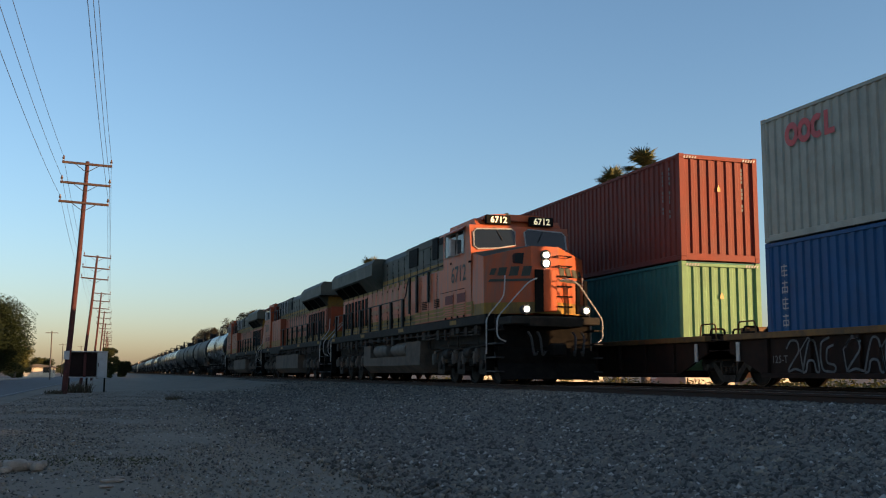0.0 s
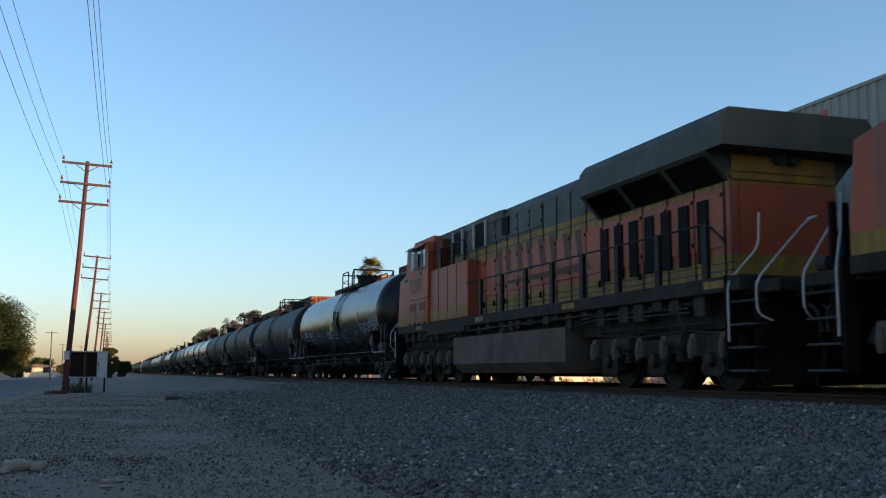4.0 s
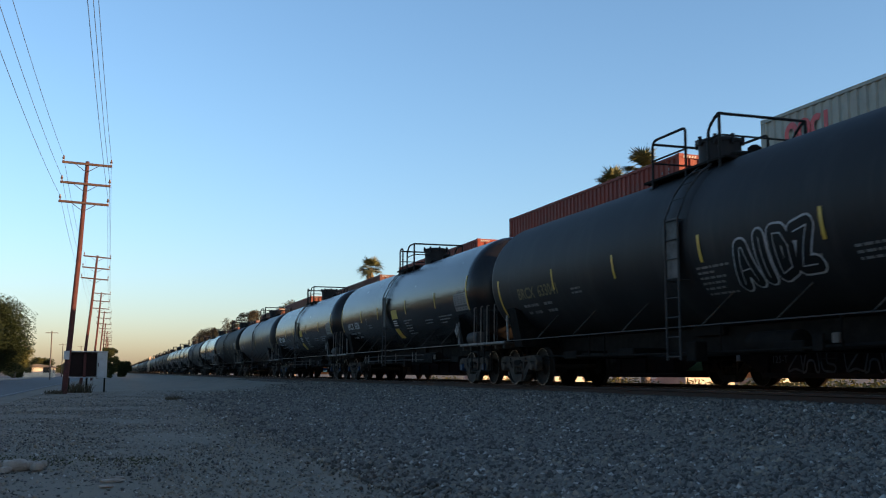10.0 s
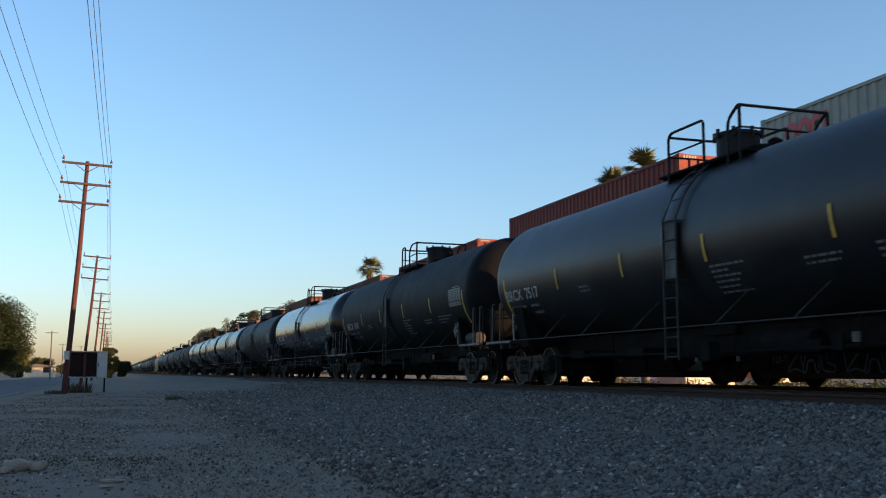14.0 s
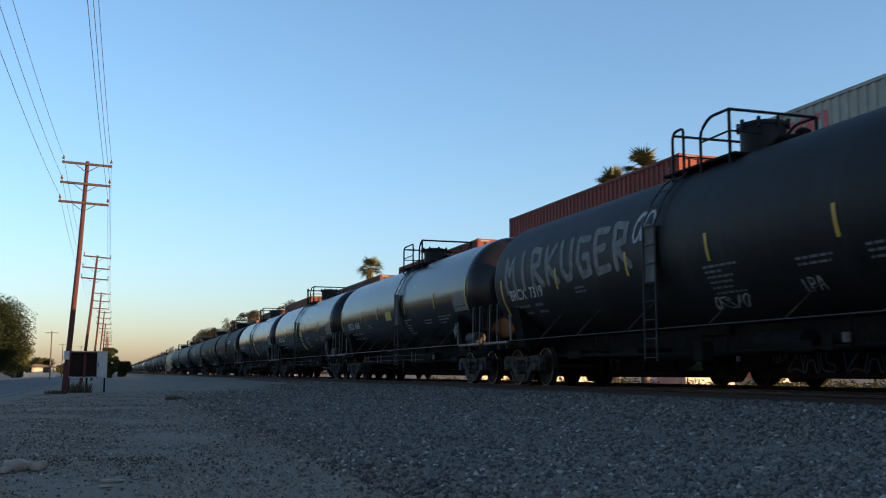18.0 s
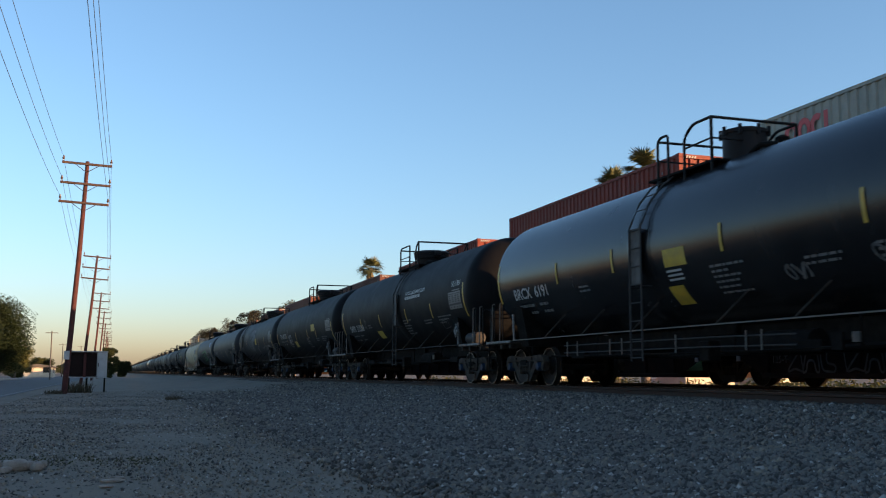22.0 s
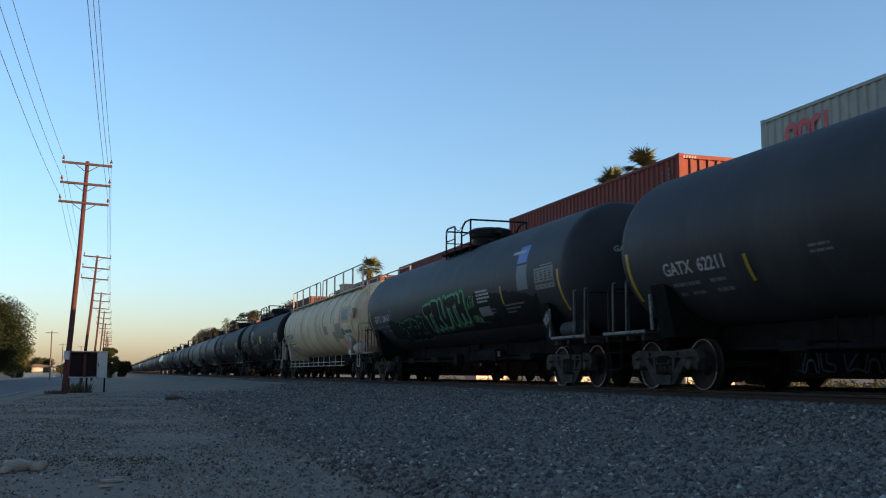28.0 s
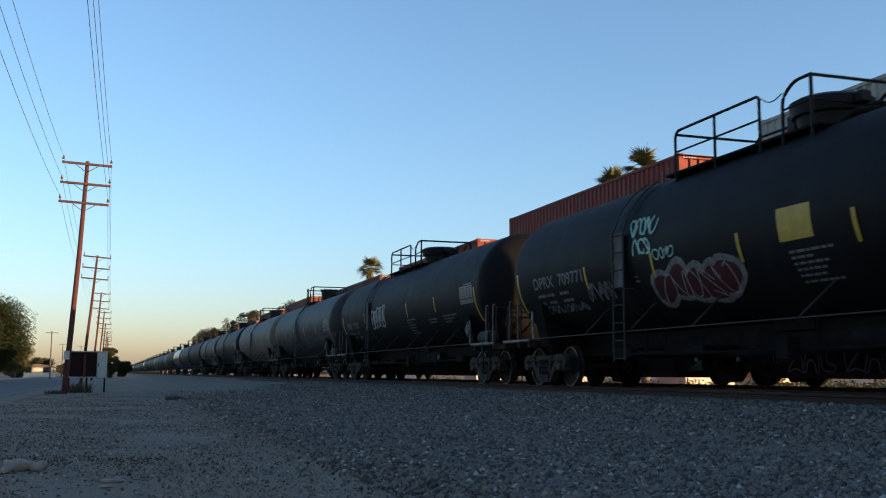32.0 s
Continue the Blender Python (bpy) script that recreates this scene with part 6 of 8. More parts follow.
def one_panel(car, r, half):
    wrap_shared(car, "yp1", "painted_panel", lambda: flat_rects([(0, 0, 0.75, 0.32)]), "yellow_patch", -0.72, ZC - 0.48, r, "yellow painted panel")


def sprayed(*jobs):
    """jobs: (kind, seed, letters, width, height, stroke width, paint, x, z, label)"""
    def run(car, r, half):
        for lay, (kind, seed, n, w, h, sw, paint, x, z, label) in enumerate(jobs):
            bm = {"scrawl": lambda: scrawl(seed, n, w, h, sw), "block": lambda: block_letters(seed, n, w, h, sw), "swirl": lambda: swirl(seed, w, h), "lobes": lambda: bubble(seed, n, w, h, sw)}[kind]()
            wrap(car, "spray_paint", bm, paint, x, z, r, label, 0.008 + 0.003 * lay)
    return run


def overpaint(car, r, half):
    """Fresh black paint rolled over the lower flank, with an uneven upper edge."""
    rng = random.Random(6)
    bm = bmesh.new()
    top, last = 0.7, None
    for i in range(60):
        top = min(1.15, max(0.5, top + rng.uniform(-0.1, 0.1)))
        pair = (bm.verts.new((i * 0.23, 0, 0)), bm.verts.new((i * 0.23, top, 0)))
        if last:
            bm.faces.new((last[0], pair[0], pair[1], last[1]))
        last = pair
    wrap(car, "paint_patch", bm, "tank_matt", -6.2, ZC - 1.15, r, "rolled black overpaint", 0.004)


def head_tag(seed, n, w, h, sw, y0, z0):
    """White sprayed loops on the leading dished head."""
    def run(car, r, half):
        bm = scrawl(seed, n, w, h, sw)
        for v in bm.verts:
            y, z = y0 + v.co.x, z0 + v.co.y
            q = min(0.98, math.hypot(y, z - ZC) / r)
            v.co = Vector((half + 0.62 * math.cos(math.asin(q ** (1 / 0.75))) + 0.014, y, z))
        part("spray_paint", bm, "spray_white", car, "white sprayed loops on the tank head")
    return run


def both(*fs):
    def run(car, r, half):
        for f in fs:
            f(car, r, half)
    return run


def rect_paint(name, mat, x, z, w, h, label):
    def run(car, r, half):
        wrap(car, name, flat_rects([(0, 0, w, h)]), mat, x, z, r, label, 0.005)
    return run


def load_lines(car, r, half):
    """Stencilled load limit and light weight under the car number."""
    for text, x, z, w in (("LD LMT 204 700", -6.7, -0.82, 0.98), ("92800 KG", -5.5, -0.82, 0.62), ("LT WT   81 300", -6.6, -1.0, 0.98), ("36900 KG", -5.42, -1.0, 0.62)):
        bm, wd = lettering(text, 0.1, 0.002)
        for v in bm.verts:
            v.co.x *= w / wd
        wrap(car, "stencil_line", bm, "dim_mark", x, ZC + z, r, "", 0.012)


def gas_lines(car, r, half):
    """Two faded stencilled lines naming the load."""
    bm, wd = lettering("LIQUEFIED PETROLEUM GAS", 0.1, 0.002)
    for v in bm.verts:
        v.co.x *= 1.75 / wd
    wrap(car, "stencil_line", bm, "dim_mark", 4.48, ZC - 0.66, r, "", 0.012)
    wrap(car, "stencil_line", word_line(1.0, 0.08, 5), "dim_mark", 4.95, ZC - 0.84, r, "", 0.012)


def warning_lines(car, r, half):
    """Two rows of white stencilled warning and a short test mark."""
    for text, x, z, h, w in (("NOT FOR CLASS 3 FLAMMABLE LIQUIDS", 1.95, 0.24, 0.12, 2.2), ("SR 11961", 6.9, 0.14, 0.17, 0.75)):
        bm, wd = lettering(text, h, 0.004)
        for v in bm.verts:
            v.co.x *= w / wd
        wrap(car, "stencil_line", bm, "white_mark", x, ZC + z, r, "white stencilled words", 0.012)
    wrap(car, "stencil_line", word_line(1.75, 0.1, 7), "white_mark", 1.95, ZC + 0.09, r, "white stencilled words", 0.012)
    bm = bmesh.new()
    stroke(bm, [(0, 0), (0.55, 0.05), (0.55, 0.32), (0, 0.28), (0, 0)], 0.02)
    wrap(car, "stencil_box", bm, "dim_mark", 5.35, ZC - 1.0, r, "small outlined stencil box", 0.008)


def green_word(car, r, half):
    """Dark angular sprayed letters in a green glow, with a smaller line beside them."""
    for lay, (sw, paint) in enumerate(((0.6, "spray_deep"), (0.44, "spray_green"), (0.33, "spray_lime"), (0.29, "tank_matt"))):
        wrap(car, "spray_paint", sprayed_word("TRUTH", 3.95, 0.62, sw, 0.1, 0.035, 0.72), paint, -1.55, ZC - 0.92, r, "dark sprayed letters with a green edge", 0.009 + 0.004 * lay)
    for lay, (sw, paint) in enumerate(((0.36, "spray_deep"), (0.3, "spray_green"), (0.25, "tank_matt"))):
        wrap(car, "spray_paint", block_letters(34, 4, 3.0, 0.62, sw), paint, -5.05, ZC - 1.18, r, "dark angular sprayed shapes with a green edge", 0.009 + 0.005 * lay)
    wrap(car, "spray_paint", sprayed_word("6TH", 0.6, 0.3, 0.035, 0.15, 0.02), "spray_lime", 2.5, ZC - 0.58, r, "pale green sprayed letters", 0.01)
    wrap(car, "spray_paint", sprayed_word("CREW...", 1.1, 0.2, 0.03, 0.15, -0.015), "spray_lime", 2.6, ZC - 0.92, r, "pale green sprayed letters", 0.01)
    for i, w in enumerate((0.9, 0.95, 1.0, 0.8)):
        wrap(car, "stencil_line", word_line(w, 0.055, 3 + i), "white_mark", 3.36, ZC - 0.2 - 0.09 * i, r, "", 0.012)
    wrap(car, "painted_panel", flat_rects([(0, 0, 0.85, 0.27)]), "panel_grey", 3.32, ZC - 0.82, r, "pale worn paint panel", 0.012)


def cream_extras(car, r, half):
    """Patches, lettering, low side pipes and stays of the cream car."""
    for x, z, w, h, m in ((5.0, ZC - 0.85, 1.25, 0.72, "patch_tan"), (-6.9, ZC - 1.12, 1.35, 0.3, "patch_brown"), (-7.6, ZC - 1.2, 0.5, 0.25, "patch_brown"),
                          (2.6, ZC - 0.6, 0.75, 0.42, "patch_tan"), (4.3, ZC - 0.95, 0.7, 0.5, "patch_tan"), (7.0, ZC - 1.1, 0.9, 0.3, "patch_tan")):
        wrap(car, "paint_patch", flat_rects([(0, 0, w, h)]), m, x, z, r, "patch of touched-up paint", 0.005)
    wrap(car, "paint_patch", flat_rects([(0, 0, 2.05, 0.72)]), "patch_warm", 6.3, ZC - 0.24, r, "broad rust-tinted patch", 0.0045)
    wrap(car, "data_panel", flat_rects([(0, 0, 1.1, 0.5)]), "sign_pale", 6.7, ZC - 0.14, r, "blue-grey stencilled data panel", 0.009)
    wrap(car, "data_text", data_rows(), "dim_blue", 6.7, ZC - 0.14, r, "", 0.013)
    wrap(car, "paint_patch", flat_rects([(0, 0, 0.5, 0.42)]), "patch_rust", 8.62, ZC - 0.1, r, "rust-stained patch", 0.008)
    wrap(car, "paint_patch", flat_rects([(0, 0, 0.62, 0.42)]), "patch_brown", 7.85, ZC - 0.02, r, "pinkish primer patch", 0.007)
    wrap(car, "data_strip", flat_rects([(0, 0, 1.25, 0.15)]), "sign_dull", 6.9, ZC - 0.66, r, "", 0.009)
    wrap(car, "data_plate", flat_rects([(0, 0, 0.42, 0.3)]), "sign_dull", 6.35, ZC - 0.72, r, "", 0.009)
    wrap(car, "tape", flat_rects([(0, 0, 0.17, 0.98)]), "yellow", 8.47, ZC - 0.8, r, "broad yellow reflective tape", 0.012)
    wrap(car, "paint_patch", flat_rects([(0, 0, 0.2, 0.3)]), "yellow_worn", 8.66, ZC - 0.14, r, "worn yellow square beside the tape", 0.012)
    for x, z, h in ((5.0, -0.25, 0.3), (1.6, -0.35, 0.3), (-1.6, -0.3, 0.34)):
        wrap(car, "tape", flat_rects([(0, 0, 0.1, h)]), "yellow_worn", x, ZC + z, r, "yellow reflective tape", 0.011)
    bm = bmesh.new()
    prism(bm, [(half - 0.62, 1.82), (half - 0.5, 1.8), (half - 0.42, 1.2), (half - 0.15, 1.12), (half - 0.15, 1.04), (half - 0.62, 1.06)], -1.5, -1.47, "y")
    part("placard_bracket", bm, "rail_white", car, "white painted placard bracket")
    bm = bmesh.new()
    prism(bm, [(0, -0.21), (0.21, 0), (0, 0.21), (-0.21, 0)], -0.008, 0.008, "y")
    pl = part("placard", bm, "rail_white", car, "red and white diamond placard", at=pose(half - 0.41, -1.53, 1.43))
    bm = bmesh.new()
    placard_lines(bm)
    part("placard_mark", bm, "red_mark", pl)
    bm = bmesh.new()
    lathe(bm, [(half - 0.35, 0.05), (half - 0.28, 0.2), (half + 0.72, 0.2), (half + 0.8, 0.05)], 18, "x", (0, -1.2, 1.32))
    part("air_reservoir", bm, "rail_white", car, "pale air reservoir", 40)
    wrap(car, "mark_panel", flat_rects([(0, 0, 0.92, 0.36), (1.0, 0, 2.2, 0.36)]), "rail_white", -8.0, ZC - 0.56, r, "white panel under the car letters", 0.009)
    bm, w = lettering("SRIX 32164", 0.25, 0.004)
    for v in bm.verts:
        v.co.x *= 2.05 / w
    wrap(car, "reporting_mark", bm, "black_mark", -7.93, ZC - 0.5, r, "dark stencilled car letters and number", 0.014)
    for dx, dz, wd in ((0.1, -0.16, 1.0), (1.2, -0.16, 0.8), (0.1, -0.3, 1.2), (1.5, -0.3, 0.7)):
        wrap(car, "stencil_line", word_line(wd, 0.06, wd), "loco_dusty", -7.95 + dx, ZC - 0.5 + dz, r, "", 0.009)
    wrap(car, "painted_panel", flat_rects([(0, 0, 0.12, 0.5)]), "yellow", -8.5, ZC - 0.5, r, "yellow reflective tape", 0.012)
    wrap(car, "painted_panel", flat_rects([(0, 0, 0.16, 0.42)]), "yellow", -5.3, ZC - 0.38, r, "yellow reflective tape", 0.012)
    wrap(car, "paint_patch", flat_rects([(0, 0, 0.45, 1.2)]), "patch_tan", -8.62, ZC - 0.85, r, "tan scuffed patch", 0.005)
    # rust runs and sooty seams that start below the walkway posts
    for k, x in enumerate((7.9, 6.3, 4.45, 2.55, 0.65, -1.25, -3.15, -5.05, -6.95)):
        bm = bmesh.new()
        stroke(bm, [(0.3, 1.1), (0.24, 1.0), (0.12, 0.82), (0.05, 0.6), (0.0, 0.3), (-0.02, 0.0), (-0.02, -0.5)], 0.1)
        wrap(car, "rust_run", bm, "patch_soot", x, ZC + 0.35, r, "dark rusty run below the walkway", 0.006)
        bm = bmesh.new()
        stroke(bm, [(0.36, 1.08), (0.22, 0.9), (0.16, 0.7), (0.12, 0.45)], 0.16)
        wrap(car, "rust_run", bm, "patch_brown", x, ZC + 0.35, r, "brown rust stain", 0.004)
        def ring(bm):
            pts = [(0, (r + 0.003) * math.cos(q / 48 * math.tau), ZC + (r + 0.003) * math.sin(q / 48 * math.tau)) for q in range(48)]
            tube(bm, pts, 0.012, 5, closed=True)
        part("hoop", shared(("hoopring", r), "tank_cream", ring, 50), "tank_cream", car, at=pose(x, 0, 0))
    for i in range(11):
        bm = bmesh.new()
        x = -half + 2.2 + i * (2 * half - 4.4) / 10
        tube(bm, [(x, -1.45, 0.58), (x, -1.45, 1.12)], 0.018, 6)
        part("stanchion", bm, "rail_cream", car)
    for z in (0.62, 0.78):
        bm = bmesh.new()
        tube(bm, [(-half + 2.0, -1.45, z), (half - 1.7, -1.45, z)], 0.017, 6)
        part("side_pipe", bm, "rail_cream", car)
    for s in (-1, 1):
        bm = bmesh.new()
        tube(bm, rounded([(s * (half + 0.85), -1.46, 1.1), (s * (half + 0.85), -1.46, 2.28), (s * (half + 1.1), -1.2, 2.3), (s * (half + 1.12), 1.3, 2.3)], 0.14), 0.026, 6)
        part("end_handrail", bm, "rail_cream", car)
        bm = bmesh.new()
        tube(bm, rounded([(s * (half + 0.82), -1.47, 1.05), (s * (half + 0.84), -1.47, 0.56), (s * (half + 1.22), -1.47, 0.56), (s * (half + 1.2), -1.47, 1.05)], 0.05), 0.024, 6)
        part("end_step", bm, "rail_cream", car)
        bm = bmesh.new()
        for xa, xb in ((0.53, 0.3), (1.0, 0.72)):
            tube(bm, [(s * (half + xa), -0.95, 1.1), (s * (half + xa * 0.98), -0.95, 2.3), (s * (half + xb), -0.98, ZC + r - 0.15)], 0.022, 6)
        for q in range(9):
            t = q / 8
            tube(bm, [(s * (half + 0.53 - 0.22 * t), -0.955, 1.3 + 2.6 * t), (s * (half + 1.0 - 0.27 * t), -0.955, 1.3 + 2.6 * t)], 0.016, 5)
        part("head_ladder", bm, "rail_cream", car)
        bm = bmesh.new()
        prism(bm, [(s * (half - 0.35), 1.08), (s * (half - 0.2), 1.08), (s * (half - 0.28), 1.75), (s * (half - 0.36), 1.75)], -1.5, -1.44, "y")
        part("end_bracket", bm, "rail_cream", car)


# ---------------------------------------------------------------- locomotives
def quad(bm, pts, mat=0):
    f = bm.faces.new([bm.verts.new(p) for p in pts])
    f.material_index = mat
    return f


def loco_truck(loco, x):
    b = part("bogie", shared("loco_bolster", "frame_black", lambda bm: (box(bm, -2.3, 2.3, -0.8, 0.8, 0.5, 0.85), box(bm, -0.4, 0.4, -1.1, 1.1, 0.8, 1.2))), "frame_black", loco, at=pose(x, 0, 0))
    def truss(bm):
        prism(bm, [(-2.75, 0.72), (-2.5, 1.0), (-1.5, 1.02), (-0.6, 0.92), (0.6, 0.92), (1.5, 1.02), (2.5, 1.0), (2.75, 0.72), (2.5, 0.66), (-2.5, 0.66)], -0.1, 0.1, "y")
        for a in (-1.85, 0.0, 1.85):
            prism(bm, [(a - 0.42, 0.7), (a + 0.42, 0.7), (a + 0.3, 0.5), (a + 0.36, 0.36), (a + 0.26, 0.26), (a - 0.26, 0.26), (a - 0.36, 0.36), (a - 0.3, 0.5)], -0.13, 0.08, "y")
        for a in (-0.95, 0.95):
            prism(bm, [(a - 0.28, 0.68), (a + 0.28, 0.68), (a + 0.2, 0.5), (a - 0.2, 0.5)], -0.06, 0.06, "y")
    for s in (-1, 1):
        part("side_frame", shared("loco_frame", "loco_truck", truss), "loco_truck", b, at=pose(0, s * 1.1, 0))
        for a in (-1.85, 0, 1.85):
            part("bearing", shared("loco_bearing", "loco_truck", lambda bm: lathe(bm, [(-0.14, 0.09), (-0.12, 0.12), (0.1, 0.14)], 14, "y"), 40), "bogie", b, at=pose(a, s * 1.16, 0.53, 0, 0, 0 if s < 0 else 180))
        for a in (-0.95, 0.95):
            part("spring", shared("loco_spring", "bogie", lambda bm: [lathe(bm, [(0.5 + k * 0.05, 0.11), (0.53 + k * 0.05, 0.11)], 10, "z") for k in range(7)]), "bogie", b, at=pose(a, s * 1.2, 0))
            part("brake_cylinder", shared("loco_brake", "loco_truck", lambda bm: lathe(bm, [(-0.3, 0.08), (-0.28, 0.14), (0.2, 0.14), (0.22, 0.05), (0.42, 0.03)], 12, "x"), 40), "bogie", b, at=pose(a, s * 1.28, 0.86))
        for a in (-2.35, -1.4, -0.45, 0.45, 1.4, 2.35):
            part("snubber", shared("loco_snubber", "loco_dusty", lambda bm: (box(bm, -0.09, 0.09, -0.07, 0.07, 0.6, 0.98, bevel=0.015), lathe(bm, [(0.56, 0.05), (0.72, 0.075), (0.9, 0.05)], 10, "z", (0, -0.08, 0)))), "loco_dusty", b, at=pose(a, s * 1.22, 0, 0, 0, 0 if s < 0 else 180))
        def rods(bm):
            tube(bm, [(-2.4, 0, 0.94), (-1.2, -0.05, 1.04), (0.3, 0.03, 0.98), (2.2, 0, 1.06)], 0.03, 6)
            tube(bm, [(-2.1, 0.06, 1.14), (2.3, 0.0, 1.12)], 0.022, 6)
            tube(bm, [(-0.6, 0, 1.0), (-0.5, 0, 0.5)], 0.03, 6)
        part("brake_rod", shared("loco_rods", "loco_truck", rods), "loco_truck", b, at=pose(0, s * 1.24, 0))
    for a in (-1.85, 0, 1.85):
        w = part("wheelset", GEAR["wheelset_big"], "wheel", b, at=pose(a, 0, 0.53))
        WHEELSETS.append((w, a, 0.53))


def striped_side(key, x0, x1, y, bands, doors, paint):
    """A hood flank in painted bands with raised door panels; bands: (z0, z1, material index)."""
    def build(bm):
        for z0, z1, mi in bands:
            box(bm, x0, x1, -y, y, z0, z1, mi)
        for d0, d1, z0, z1, mi in doors:
            for s in (-1, 1):
                box(bm, d0 + 0.02, d1 - 0.02, min(s * y, s * (y + 0.022)), max(s * y, s * (y + 0.022)), z0 + 0.02, z1 - 0.02, mi, bevel=0.008)
    return shared(key, paint, build)


def locomotive(label, x0, number, facing, faded, reservoirs, boards, wing=-2.5):
    """Six-axle road locomotive; local +x is the cab end."""
    if not GEAR:
        gear_meshes()
    turn = 0 if facing > 0 else 180
    lo = thing("locomotive", label, "locomotive", "locomotives of the train", pose(x0, NEAR_Y, RAIL_Z, 0, 0, turn))
    OR = "loco_orange_faded" if faded else "loco_orange"
    paint = (OR, "loco_yellow", "loco_green", "loco_sill")
    # frame and walkway
    bm = bmesh.new()
    box(bm, -10.3, 9.8, -1.5, 1.5, 1.6, 1.86, 3, bevel=0.02)
    box(bm, -9.6, 9.4, -1.1, 1.1, 1.05, 1.6, 3)
    part("frame", bm, paint, lo, "dusty grey-green frame sill")
    for s in (-1, 1):
        bm = bmesh.new()
        x = -10
        while x < 9:
            box(bm, x + 0.1, x + 0.7, s * 1.502 - 0.003, s * 1.502 + 0.003, 1.68, 1.8)
            x += 5.6
        part("reflector", bm, "loco_yellow", lo)
    # long hood in panels
    yb = 1.08
    doors = []
    x = -9.35
    k = 0
    while x < 5.3:
        w = 0.78 if x > -6.5 else 0.92
        doors.append((x, min(x + w, 5.35), 1.7, 2.35, 0))
        doors.append((x, min(x + w, 5.35), 2.4, 3.25, 0))
        x += w
        k += 1
    bands = [(1.86, 2.0, 1), (2.0, 2.03, 2), (2.03, 2.13, 1), (2.13, 2.16, 2), (2.16, 2.28, 1), (2.28, 3.44, 0), (3.44, 3.58, 1), (3.58, 3.62, 2), (3.62, 3.76, 1), (3.76, 4.45, 2)]
    doors = [(a, b, 2.4, 3.4, 0) for a, b, z0, z1, m in doors if z0 > 2.2] + [(a, b, 3.82, 4.4, 2) for a, b, z0, z1, m in doors if z0 > 2.2 and a > -2.4]
    part("hood", striped_side(("hood", OR), -9.5, 5.4, yb, bands, doors, paint), paint, lo, "weathered orange hood with yellow and dark green bands")
    # dark intake grilles on the flanks
    for s in (-1, 1):
        for i in range(7):
            bm = bmesh.new()
            xx = -8.9 + i * 0.62
            box(bm, xx, xx + 0.34, s * 1.115 - 0.02, s * 1.115 + 0.02, 2.2, 3.3, bevel=0.01)
            part("grille", bm, "louvre", lo, "dark upright intake grille")
        for xa, xb, za, zb in ((4.0, 4.58, 3.92, 4.6), (1.28, 2.33, 3.92, 4.53), (4.72, 5.16, 4.33, 4.58)) if not faded else ((2.2, 2.9, 3.86, 4.5), (4.0, 4.76, 3.86, 4.5), (0.37, 0.85, 3.92, 4.4)):
            bm = bmesh.new()
            box(bm, xa, xb, s * 1.12 - 0.02, s * 1.12 + 0.02, za, zb, bevel=0.01)
            part("grille", bm, "louvre", lo)
        # raised wall behind the cab and the boxes along the walkway
        bm = bmesh.new()
        box(bm, 0.8, 6.28, min(s * 0.9, s * 1.1), max(s * 0.9, s * 1.1), 4.4, 4.64, bevel=0.02)
        part("roof_wall", bm, "loco_green", lo)
        xa = 2.75 if faded else 3.0
        zb = 3.5 if faded else 3.42
        bm = bmesh.new()
        box(bm, xa, 6.3, min(s * 1.08, s * 1.42), max(s * 1.08, s * 1.42), 1.862, zb, bevel=0.03)
        part("equipment_box", bm, OR, lo)
        for za, zc in ((1.91, 2.0), (2.03, 2.12), (2.15, 2.24)):
            bm = bmesh.new()
            box(bm, xa + 0.03, 6.27, min(s * 1.42, s * 1.426), max(s * 1.42, s * 1.426), za, zc)
            part("side_stripe", bm, "loco_yellow", lo, "dusty yellow stripe")
        if faded:
            bm = bmesh.new()
            box(bm, xa + 0.05, 6.4, min(s * 1.4, s * 1.5), max(s * 1.4, s * 1.5), 1.46, 1.86, bevel=0.015)
            part("skirt", bm, "loco_sill", lo, "dark step skirt below the box")
            for x in (3.1, 4.1, 5.3):
                bm = bmesh.new()
                box(bm, x - 0.08, x + 0.08, s * 1.4 - 0.03, s * 1.4 + 0.03, zb, 4.12, bevel=0.008)
                part("stanchion", bm, "rail_black", lo)
            bm = bmesh.new()
            tube(bm, [(2.9, s * 1.42, 4.1), (6.4, s * 1.42, 4.08)], 0.018, 6)
            part("handrail", bm, "rail_black", lo)
            # recess beside the cab, its shade carried by the darker orange
            bm = bmesh.new()
            box(bm, 5.4, 6.3, min(s * 1.0, s * 1.3), max(s * 1.0, s * 1.3), 3.5, 4.42, bevel=0.02)
            part("recess_wall", bm, "loco_shade", lo, "wall beside the cab, its orange darkened for recess shade")
            for x in (2.0, 2.95, 3.95, 4.8):
                bm = bmesh.new()
                box(bm, x - 0.03, x + 0.03, s * 1.16 - 0.03, s * 1.16 + 0.03, 3.8, 4.52)
                part("grille_post", bm, "rail_white", lo, "pale post beside the intake")
        else:
            for x, za in ((2.58, 2.25), (3.42, 2.25), (4.7, 2.5)):
                bm = bmesh.new()
                box(bm, x - 0.07, x + 0.07, s * 1.48 - 0.03, s * 1.48 + 0.03, za, 3.47, bevel=0.008)
                part("stanchion", bm, "rail_black", lo)
        for x in (3.9, 5.2) if not faded else ():
            bm = bmesh.new()
            for q in range(5):
                box(bm, x, x + 0.46, min(s * 1.42, s * 1.445), max(s * 1.42, s * 1.445), 2.3 + q * 0.055, 2.328 + q * 0.055)
            part("louvre_panel", bm, "frame_black", lo, "small dark louvre")
